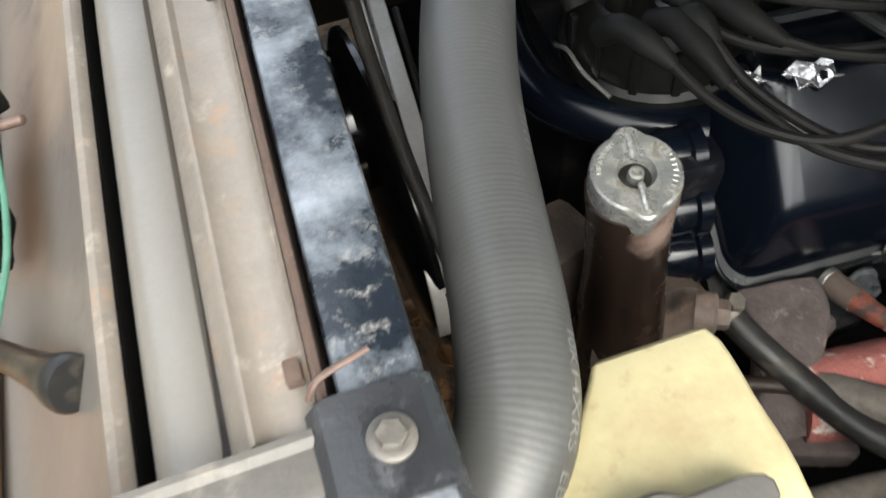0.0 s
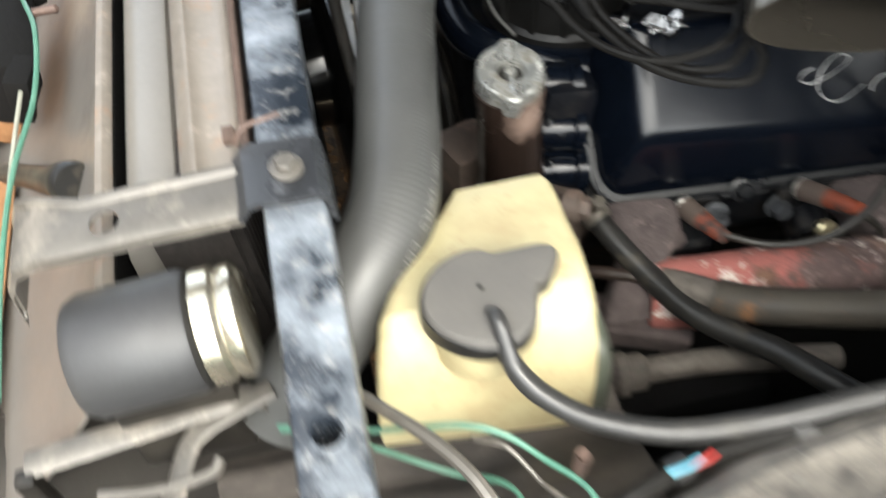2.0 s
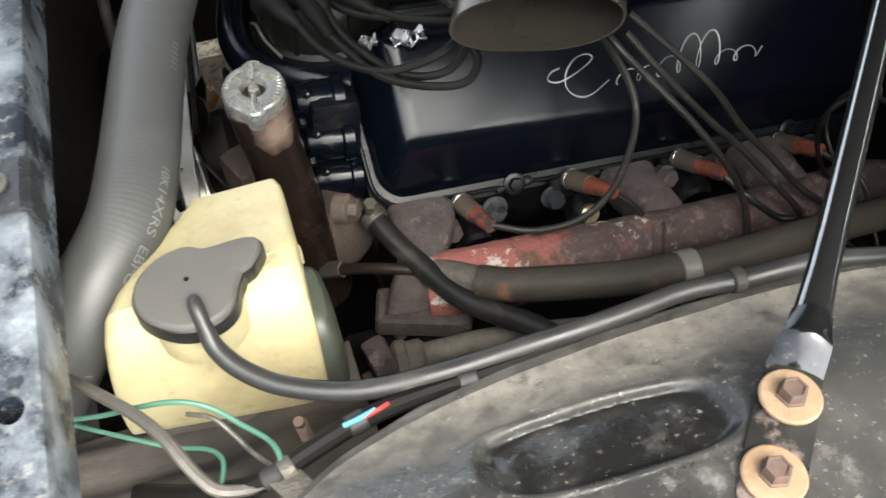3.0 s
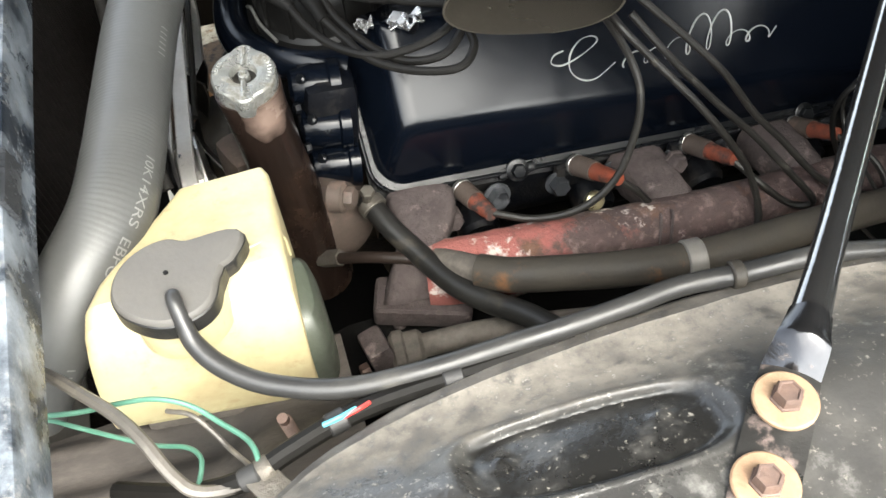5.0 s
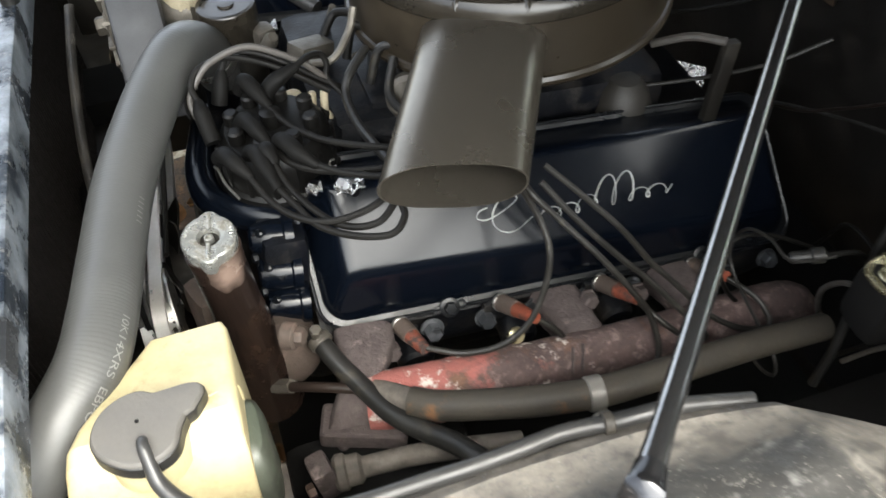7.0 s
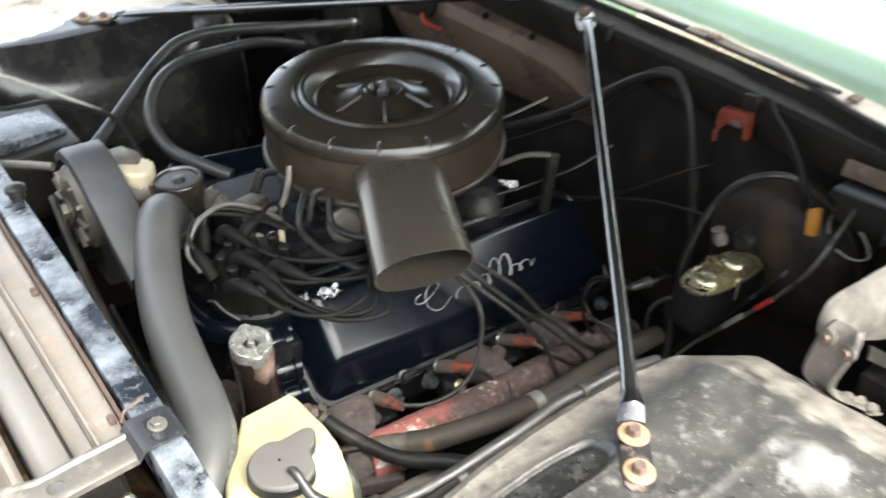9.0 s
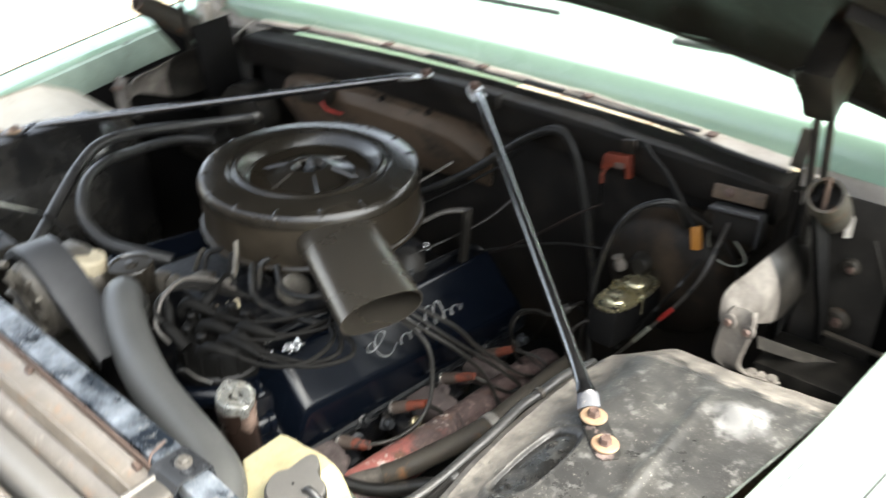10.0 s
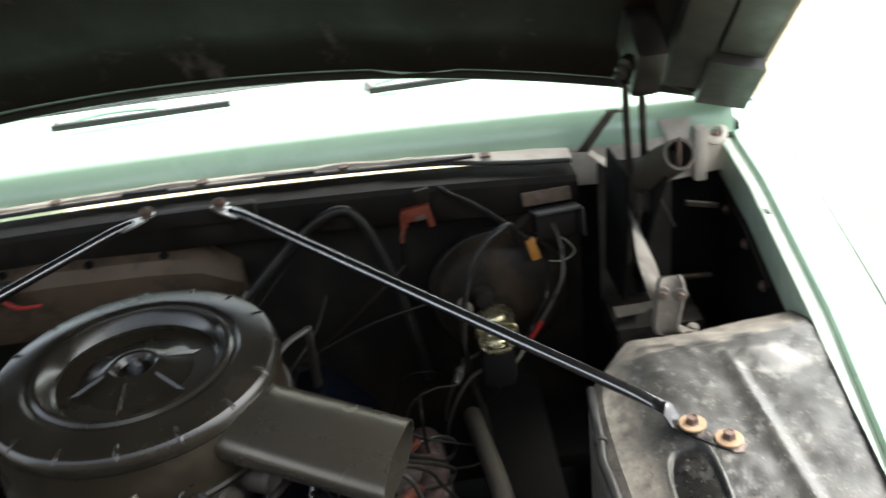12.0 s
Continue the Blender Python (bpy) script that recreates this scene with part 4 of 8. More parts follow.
def make_cowl():
    top = thing("cowl", (1.1, 0, 0.5), "mint green cowl with a weathered off-white front flange", "cowl", kind="structure")
    ys = [lerp(-0.97, 0.97, k / 96) for k in range(97)]

    def lip_z(y):
        return 0.950 - 0.022 * (abs(y) / 0.66) ** 2

    def lip_x(y):
        return 1.03 - 0.012 * (abs(y) / 0.66) ** 2

    rows = []
    for y in ys:
        if abs(y) > 0.68:
            continue
        x, z = lip_x(y), lip_z(y)
        wob = 0.0015 * math.sin(y * 41) + 0.003 * ease(math.sin(y * 17 + 0.6) * 3)
        w = 0.017 + 0.022 * ease((-y - 0.42) / 0.16)
        rows.append([V(x - w + 0.002, y, z - 0.010), V(x - w, y, z - 0.005), V(x - w + 0.002, y, z - 0.003), V(x - w * 0.72, y, z - 0.003), V(x - 0.011, y, z + wob), V(x - 0.007, y, z + 0.002 + wob), V(x, y, z + 0.001), V(x + 0.006, y, z - 0.012)])
    flange = part("flange", thick(bridge(bmesh.new(), rows, False, False), 0.002), M["cowl_white"], top, "off-white weathered sheet flange")
    part("front_seal", tube([V(lip_x(y) - 0.021 - 0.022 * ease((-y - 0.42) / 0.16), y, lip_z(y) - 0.006) for y in np.linspace(-0.665, 0.665, 20)], 0.0042, 8, 3), M["seal"], top, "black rubber seal along the flange")
    for y in (-0.52, -0.27, -0.02, 0.24, 0.5):
        part("clip", box((lip_x(y) - 0.017, y, lip_z(y) + 0.003), (0.022, 0.016, 0.004), bevel=0.0012), M["bolt_brown"], top)
    # Dark openings in the flange are put in as black strips.
    for y0, y1 in ((-0.50, -0.35), (-0.22, -0.13), (0.04, 0.12)):
        part("gap_strip", box((lip_x(y0) - 0.022, (y0 + y1) / 2, lip_z((y0 + y1) / 2) + 0.0005), (0.010, y1 - y0, 0.006), bevel=0.002), M["seal"], top, "short black strip for a dark gap")
    rows = []
    for y in ys:
        e = (abs(y) / 0.66) ** 2
        x, z = 1.038 - 0.004 * e, 0.950 - 0.010 * min(e, 1.6)
        rows.append([V(x, y, z - 0.02), V(x + 0.002, y, z), V(x + 0.012, y, z + 0.018), V(x + 0.022, y, z + 0.036), V(x + 0.028, y, z + 0.042), V(x + 0.04, y, z + 0.045), V(x + 0.12, y, z + 0.052), V(x + 0.22, y, z + 0.056), V(x + 0.30, y, z + 0.066)])
    part("panel", thick(bridge(bmesh.new(), rows, False, False), 0.002), M["mint"], top)
    part("rust_fleck", turned([(0.006, 0), (0.005, 0.0012), (0.0004, 0.0016)], (1.0545, -0.045, 0.9655), (-0.75, 0, 0.6), 9), M["rust"], top, "small rust spot")
    return top


def make_firewall():
    top = thing("firewall", (1.0, 0, 0.35), "dusty black steel firewall", "firewall", kind="structure")
    rows = []
    for k in range(33):
        y = lerp(-0.67, 0.67, k / 32)
        z = 0.926 - 0.022 * (y / 0.66) ** 2
        rows.append([V(1.027, y, z - 0.066), V(0.947, y, z - 0.066), V(0.943, y, z - 0.06), V(0.943, y, z - 0.008), V(0.951, y, z), V(1.027, y, z)])
    part("plenum", bridge(bmesh.new(), rows), M["firewall"], top)
    part("panel", box((1.02, 0, 0.60), (0.03, 1.36, 0.56), bevel=0.004), M["firewall"], top)
    part("rod_bracket", box((0.938, -0.01, 0.922), (0.02, 0.22, 0.03), bevel=0.004), M["firewall"], top)
    for s in (-1, 1):
        part("side_box", box((1.085, s * 0.825, 0.57), (0.05, 0.34, 0.70), bevel=0.008), M["black_flat"], top)
    part("toe_board", box((1.0, 0, 0.36), (0.3, 1.7, 0.03), bevel=0.004), M["black_flat"], top)
    return top


def make_windshield():
    top = thing("windshield", (1.36, 0, 1.0), "wide curved windshield of clear tinted glass", "windshield", kind="structure")
    rows = []
    for k in range(25):
        y = lerp(-0.78, 0.78, k / 24)
        b = 0.16 * (y / 0.78) ** 2
        rows.append([V(1.345 + b * 0.8 + 0.62 * q, y * (1 - 0.12 * q), 1.008 - 0.012 * (y / 0.78) ** 2 + 0.42 * q) for q in np.linspace(0, 1, 8)])
    glass = part("pane", thick(bridge(bmesh.new(), rows, False, False), 0.005), M["glass"], top)
    glass.visible_shadow = False
    seal = tube([r[0] + V(-0.006, 0, 0.0) for r in rows], 0.009, 8, 1)
    part("seal", seal, M["seal"], top, "black rubber seal")
    return top


def make_roof():
    top = thing("car_cabin", (2.2, 0, 0.3), "mint green car cabin with a dark interior", "car body", kind="structure")
    rows = []
    for k in range(13):
        y = lerp(-0.70, 0.70, k / 12)
        rows.append([V(x, y, z - 0.05 * (y / 0.7) ** 2) for x, z in ((1.95, 1.425), (2.1, 1.46), (2.5, 1.48), (3.0, 1.44), (3.3, 1.36))])
    part("roof", thick(bridge(bmesh.new(), rows, False, False), 0.02), M["mint"], top)
    for s in (-1, 1):
        part("pillar", tube([(1.50, s * 0.80, 0.97), (1.75, s * 0.745, 1.18), (2.0, s * 0.69, 1.40)], 0.022, 10), M["mint"], top)
        part("door", box((2.2, s * 0.98, 0.62), (1.9, 0.06, 0.66), bevel=0.02), M["mint"], top)
    part("dashboard", box((1.62, 0, 0.86), (0.42, 1.46, 0.16), bevel=0.04), M["black_flat"], top)
    part("rear_wall", box((3.3, 0, 0.86), (0.05, 1.6, 1.0), bevel=0.02), M["black_flat"], top)
    return top


def make_wiper(y0, y1):
    top = thing("wiper", (1.25, y0, 1.0), "dark metal windshield wiper lying on the cowl", "wiper", "wipers")
    z = lambda y: 1.014 - 0.012 * (y / 0.66) ** 2
    part("blade", box((1.235, (y0 + y1) / 2, z((y0 + y1) / 2) + 0.006), (0.012, abs(y1 - y0), 0.012), (0, 0, 3), 0.003), M["seal"], top)
    part("arm", tube([(1.27, y0, z(y0)), (1.255, lerp(y0, y1, 0.3), z(y0) + 0.016), (1.24, lerp(y0, y1, 0.6), z(y1) + 0.016)], 0.004, 8), M["mint"], top, "green painted arm")
    part("pivot", turned([(0.013, -0.02), (0.013, 0.006), (0.009, 0.012), (0.0004, 0.014)], (1.272, y0, z(y0)), n=18), M["steel"], top)
    return top


def hood_point(s, e, lift=0.0):
    """A point of the hood: s metres up from its rear edge, e from -1 to 1 across, lift along its outward normal."""
    half = 0.985 - 0.15 * s
    y = e * half
    drop = 0.14 * e * e
    x = 1.05 - 0.83 * s - 0.015 * e * e
    z = 1.107 - drop + 0.56 * s + 0.03 * math.sin(min(s, 1.4) * 2.2)
    return V(x + 0.56 * lift, y, z + 0.83 * lift)


def make_hood():
    top = thing("hood", (1.0, 0, 1.0), "raised hood seen from below, black inner panel and mint outer skin", "hood")
    es = [lerp(-1, 1, k / 40) for k in range(41)]
    ss = [lerp(0, 1.45, k / 24) for k in range(25)]
    part("outer_skin", thick(bridge(bmesh.new(), [[hood_point(s, e, 0.03) for e in es] for s in ss], False, False), 0.0015), M["mint"], top)
    rows = []
    for s in ss:
        row = []
        for e in es:
            depth = 0.012
            a = abs(e)
            depth -= 0.022 * (1 - ease(abs(s - 0.07) / 0.05))
            depth -= 0.018 * (1 - ease(abs(a - 0.93) / 0.06))
            depth -= 0.012 * (1 - ease(abs(a - 0.42 - 0.12 * s) / 0.05))
            depth -= 0.016 * (1 - ease(abs(s - 1.32) / 0.07))
            row.append(hood_point(s, e, depth))
        rows.append(row)
    part("inner_panel", thick(bridge(bmesh.new(), rows, False, False), 0.0015), M["hood_black"], top)
    rim = tube([hood_point(0.0, e, 0.012) for e in es[::2]], 0.016, 8, 2)
    part("rear_edge", rim, M["hood_grey"], top, "dull grey folded rear edge")
    for q in (-1, 1):
        side = [hood_point(s, q, 0.012) for s in ss[::2]]
        part("side_edge", tube(side, 0.012, 8, 2), M["hood_grey"], top, "grey folded side edge")
        for s0, s1, e0, e1, h in ((0.085, 0.42, 0.845, 0.905, -0.022), (0.040, 0.225, 0.903, 0.992, -0.030), (0.235, 0.50, 0.915, 0.985, -0.016), (0.44, 0.62, 0.80, 0.91, -0.010)):
            low = [[hood_point(lerp(s0, s1, i / 6), q * lerp(e0, e1, j / 6), h) for j in range(7)] for i in range(7)]
            high = [[hood_point(lerp(s0, s1, i / 6), q * lerp(e0, e1, j / 6), 0.004) for j in range(7)] for i in range(7)]
            edge = lambda g: [g[0][j] for j in range(7)] + [g[i][6] for i in range(1, 7)] + [g[6][j] for j in range(5, -1, -1)] + [g[i][0] for i in range(5, 0, -1)]
            pad = bmesh.new()
            bridge(pad, low, False, False)
            bridge(pad, [edge(low), edge(high)], True, False)
            bmesh.ops.remove_doubles(pad, verts=pad.verts, dist=0.0004)
            part("corner_plate", pad, M["hood_grey"], top, "grey stiffening plate")
    return top


def make_apron(s, label):
    """Plain inner side panel that closes the bay below the gutter."""
    top = thing("side_apron", (0.4, s * 0.9, 0.3), label, "inner panel", "side aprons")
    rows = []
    for k in range(30):
        x = lerp(-0.5, 1.10, k / 29)
        d, z = gutter(x)
        rows.append([V(x, s * (d + 0.004), z - 0.05), V(x, s * (d + 0.006), z - 0.2), V(x, s * (d + 0.01), 0.205)])
    part("sheet", thick(bridge(bmesh.new(), rows, False, False), 0.003), M["black_flat"], top)
    part("seam_flange", tube([V(x, s * (gutter(x)[0] - 0.001), gutter(x)[1] - 0.085) for x in np.linspace(0.72, 1.08, 7)], 0.004, 8, 3, flat=0.5), M["black_paint"], top)
    for x in (0.76, 0.88, 1.0):
        part("bolt", bolt((x, s * (gutter(x)[0] - 0.002), gutter(x)[1] - 0.11), (0, -s, 0), 0.006, 0.005, 0.010), M["bolt_brown"], top)
    return top


def make_light_block_wall():
    """An added, unseen wall ahead of the car that blocks frontal sky light."""
    bm = box((-3.2, 0, 1.3), (0.25, 16, 2.6), bevel=0.01)
    return solo("wall_front", bm, M["block_wall"], "unseen dark brown wall that blocks light from the front", "wall", kind="structure")


def make_light_stop_tray():
    # Added sheet that shuts out light and lit ground below the bay.
    bm = box((0.72, 0, 0.215), (1.14, 1.93, 0.02), bevel=0.004)
    return solo("under_tray", bm, M["black_flat"], "added flat black tray that keeps light out from below", "car part", kind="structure")


make_light_block_wall()
make_light_stop_tray()
make_apron(-1, "flat black inner side panel below the fender")
make_apron(1, "flat black inner side panel on the far side")
make_fender(-1, "mint green front fender with a pale inner gutter")
make_fender(1, "mint green front fender on the far side of the bay")
make_wheelhouse(-1, "dusty black inner fender panel with stains and a sunk oval")
make_wheelhouse(1, "black inner fender panel with a pale dusty top")
make_cowl()
make_firewall()
make_windshield()
make_roof()
make_wiper(0.30, -0.05)
make_wiper(-0.32, -0.62)
make_hood()


# ---- braces and hinges ----
def make_brace(s, label):
    """The rod between the firewall and the wheelhouse, with its two bolts."""
    top = thing("brace_rod", (0.355, s * 0.70, 0.82), label, "brace rod", "brace rods")
    a, b, tip = V(0.337, s * 0.721, 0.8225), V(0.366, s * 0.688, 0.826), V(0.938, s * 0.062, 0.938)
    along = (tip - V(0.395, s * 0.655, 0.838)).normalized()
    start = V(0.393, s * 0.659, 0.839)
    end = tip - along * 0.03
    side = along.cross(V(0, 0, 1)).normalized()
    up = side.cross(along)
    rings = []
    for k in range(25):
        t = k / 24
        p = start.lerp(end, t)
        taper = ease(t / 0.05) * ease((1 - t) / 0.04)
        w, h = lerp(0.0102, 0.0085, taper), lerp(0.005, 0.0085, taper)
        rings.append([p + side * (w * math.cos(q)) + up * (h * math.sin(q)) for q in (2 * math.pi * i / 20 for i in range(20))])
    part("rod", bridge(bmesh.new(), rings), M["chrome_dark"], top)
    # flattened foot on the wheelhouse
    dirn = (V(b.x, b.y, 0) - V(a.x, a.y, 0)).normalized()
    nrm = V(-dirn.y, dirn.x, 0)
    rows = []
    for p, w in ((a - dirn * 0.022, 0.009), (a - dirn * 0.014, 0.0145), (a, 0.0155), (b, 0.0155), (b + dirn * 0.018, 0.0145), (start - along * 0.010, 0.0132), (start - along * 0.002, 0.0118), (start + along * 0.008, 0.0104)):
        crown = 0.0015 if len(rows) < 4 else 0.0036 + 0.0016 * (len(rows) - 4)
        rows.append([p + nrm * (w * f) + V(0, 0, crown * (1 - f * f)) for f in (-1, -0.8, -0.5, -0.2, 0, 0.2, 0.5, 0.8, 1)])
    part("foot", thick(bridge(bmesh.new(), rows[:5], False, False), 0.004), M["strap_black"], top, "worn black flattened foot")
    cols = [smooth_path([r[i] for r in rows[4:]], 6) for i in range(9)]
    part("neck", thick(bridge(bmesh.new(), [list(r) for r in zip(*cols)], False, False), 0.004), M["neck_steel"], top, "shiny pressed neck")
    for p in (a, b):
        w = part("washer", turned([(0.0158, 0), (0.0158, 0.0018), (0.0148, 0.0026), (0.009, 0.0030), (0.0004, 0.0030)], p + V(0, 0, 0.0022), n=32), M["washer"], top, "tan corroded washer")
        part("bolt", turned([(0.0082, 0.0028), (0.0082, 0.0040), (0.0071, 0.0043), (0.0071, 0.0092), (0.0063, 0.0108), (0.0052, 0.0108), (0.0047, 0.0098), (0.0004, 0.0098)], p + V(0, 0, 0.0022), n=6), M["bolt_brown"], w)
    # flattened eye at the firewall
    rows = []
    for q, w in ((0.055, 0.0105), (0.035, 0.015), (0.015, 0.016), (-0.006, 0.014), (-0.012, 0.007)):
        p = tip - along * q
        rows.append([p + side * (w * f) + V(-0.004, 0, 0) for f in (-1, -0.4, 0.4, 1)])
    part("eye", thick(bridge(bmesh.new(), rows, False, False), 0.004), M["steel"], top)
    part("eye_bolt", bolt(tip + V(-0.006, 0, 0.004), (-0.5, 0, 0.8), 0.008, 0.007, 0.012), M["bolt_brown"], top)
    return top


def make_stay(s, label):
    """Rounded sheet arm from the hinge post, with a folded leg that stands on the rear of the wheelhouse."""
    top = thing("hinge_stay", (0.66, s * 0.755, 0.74), label, "bracket", "hinge stays")
    arm = []
    for x, d0, z0, d1, z1, bulge in ((0.90, 0.737, 0.880, 0.752, 0.768, 0.006), (0.85, 0.734, 0.882, 0.751, 0.766, 0.008), (0.80, 0.728, 0.881, 0.750, 0.768, 0.011), (0.755, 0.719, 0.873, 0.750, 0.784, 0.013), (0.72, 0.713, 0.867, 0.745, 0.799, 0.014),
                                     (0.690, 0.709, 0.865, 0.737, 0.810, 0.013), (0.668, 0.708, 0.860, 0.729, 0.813, 0.010), (0.655, 0.710, 0.848, 0.722, 0.811, 0.006), (0.650, 0.713, 0.832, 0.718, 0.808, 0.002)):
        row = [V(x - 0.4 * bulge * (1 - (2 * f - 1) ** 2), s * (lerp(d0, d1, f) + bulge * (1 - (2 * f - 1) ** 2)), lerp(z0, z1, f) + 0.5 * bulge * (1 - (2 * f - 1) ** 2)) for f in (0, 0.08, 0.2, 0.35, 0.5, 0.65, 0.8, 0.92, 1)]
        arm.append(row)
    cols = [smooth_path([r[i] for r in arm], 4) for i in range(9)]
    rows = [list(r) for r in zip(*cols)]
    part("arm", thick(bridge(bmesh.new(), rows[10:], False, False), 0.002), M["stay_tan"], top, "rounded dusty sheet arm", angle=50)
    part("rear_arm", thick(bridge(bmesh.new(), rows[:11], False, False), 0.002), M["black_paint"], top, "black painted rear arm", angle=50)
    leg = []
    for z, d0, d1, x in ((0.858, 0.729, 0.760, 0.650), (0.850, 0.724, 0.764, 0.645), (0.835, 0.721, 0.765, 0.641), (0.815, 0.718, 0.762, 0.639), (0.795, 0.716, 0.758, 0.638), (0.778, 0.717, 0.756, 0.638), (0.768, 0.722, 0.760, 0.641), (0.760, 0.734, 0.766, 0.648),
                         (0.752, 0.752, 0.778, 0.662), (0.744, 0.772, 0.792, 0.676), (0.739, 0.787, 0.800, 0.686)):
        w = d1 - d0
        leg.append([V(x + dx, s * (d0 + w * f), z + dz) for f, dx, dz in ((0.02, 0.009, -0.002), (0.0, 0.001, 0), (0.10, -0.002, 0.001), (0.2, 0.001, 0), (0.5, 0.003, 0), (0.8, 0.001, 0), (0.9, -0.002, 0.001), (1.0, 0.001, 0), (0.98, 0.009, -0.002))])
    cols = [smooth_path([r[i] for r in leg], 3) for i in range(9)]
    part("leg", thick(bridge(bmesh.new(), [list(r) for r in zip(*cols)], False, False), 0.002), M["stay_tan"], top, "pressed sheet leg with dusty folds")
    for x, d, z in ((0.6415, 0.731, 0.838), (0.6425, 0.757, 0.832)):
        ear = part("ear", turned([(0.0105, -0.002), (0.0105, 0.002), (0.009, 0.0032), (0.006, 0.0034)], (x, s * d, z), (-1, -0.25 * s, 0.15), 18), M["stay_tan"], top)
        part("bolt", bolt((x - 0.003, s * d, z), (-1, -0.25 * s, 0.15), 0.0055, 0.005), M["bolt_brown"], ear)
    for x, d, z in ((0.667, 0.766, 0.752), (0.682, 0.790, 0.744)):
        part("foot_bolt", bolt((x, s * d, z), (-0.5, 0, 0.85), 0.0058, 0.005, 0.0085), M["stay_tan"], top)
    return top


def make_hinge(s, label):
    top = thing("hinge_assembly", (0.96, s * 0.78, 0.6), label, "hood hinge", "hood hinges")
    # heavy black arm from the lower boss up to the spring eye
    rows = []
    for x, y, z, w in ((0.965, 0.782, 0.655, 0.012), (0.957, 0.781, 0.675, 0.018), (0.93, 0.778, 0.74, 0.017), (0.88, 0.775, 0.83, 0.019), (0.83, 0.775, 0.91, 0.021), (0.79, 0.776, 0.965, 0.022), (0.765, 0.778, 1.0, 0.018)):
        rows.append([V(x + w * 0.85 * f, s * y, z + w * 0.5 * f) for f in (-1, -0.5, 0, 0.5, 1)])
    part("arm", thick(bridge(bmesh.new(), rows, False, False), 0.008), M["black_flat"], top)
    part("inner_plate", box((0.915, s * 0.728, 0.815), (0.11, 0.006, 0.25), (0, -6, -4 * s), 0.004), M["black_flat"], top)
    eye = V(0.748, s * 0.786, 1.004)
    shell = part("spring_eye", turned([(0.019, 0), (0.024, 0), (0.0255, 0.012), (0.027, 0.05), (0.029, 0.10), (0.03, 0.16), (0.02, 0.165), (0.0004, 0.166)], eye, (0.80, -0.12 * s, -0.52), 28), M["rubber_brown"], top, "dusty brown spring tube")
    cut_holes(shell, [turned([(0.020, -0.02), (0.020, 0.05)], eye, (0.80, -0.12 * s, -0.52), 24)])
    part("eye_pin", tube([eye + V(0.004, 0, 0.024), eye + V(0.004, 0, -0.022)], 0.003, 8), M["rust"], top)
    for dx, dy in ((0.0, -0.010), (0.012, 0.012)):
        part("link", tube([(0.845 + dx, s * 0.755 + dy, 0.87), (0.838 + dx, s * 0.748 + dy, 0.96), (0.828 + dx, s * 0.742 + dy, 1.06), (0.82 + dx, s * 0.74 + dy, 1.13)], 0.006, 8, 4, flat=0.6), M["black_paint"], top)
    part("pivot_plate", box((0.80, s * 0.745, 1.15), (0.10, 0.045, 0.09), (0, -34, 0), 0.008), M["black_paint"], top)
    for k in range(3):
        part("pivot", turned([(0.012, 0), (0.012, 0.012), (0.007, 0.016), (0.0004, 0.016)], (0.815 - 0.022 * k, s * 0.722, 1.11 + 0.018 * k), (-0.5, -s * 0.8, -0.4), 16), M["black_paint"], top)
    for x, z, r in ((0.982, 0.692, 0.020), (0.987, 0.79, 0.014)):
        b = part("boss", turned([(r, 0), (r, 0.010), (r * 0.75, 0.014), (r * 0.4, 0.014), (r * 0.4, 0.006), (0.0004, 0.006)], (x, s * 0.792, z), (-1, -0.2 * s, 0.1), 24), M["rubber_brown"], top)
        part("nut", hexagon((x - 0.013, s * 0.794, z), (-1, -0.2 * s, 0.1), r * 0.45, 0.006), M["bolt_brown"], b)
    return top


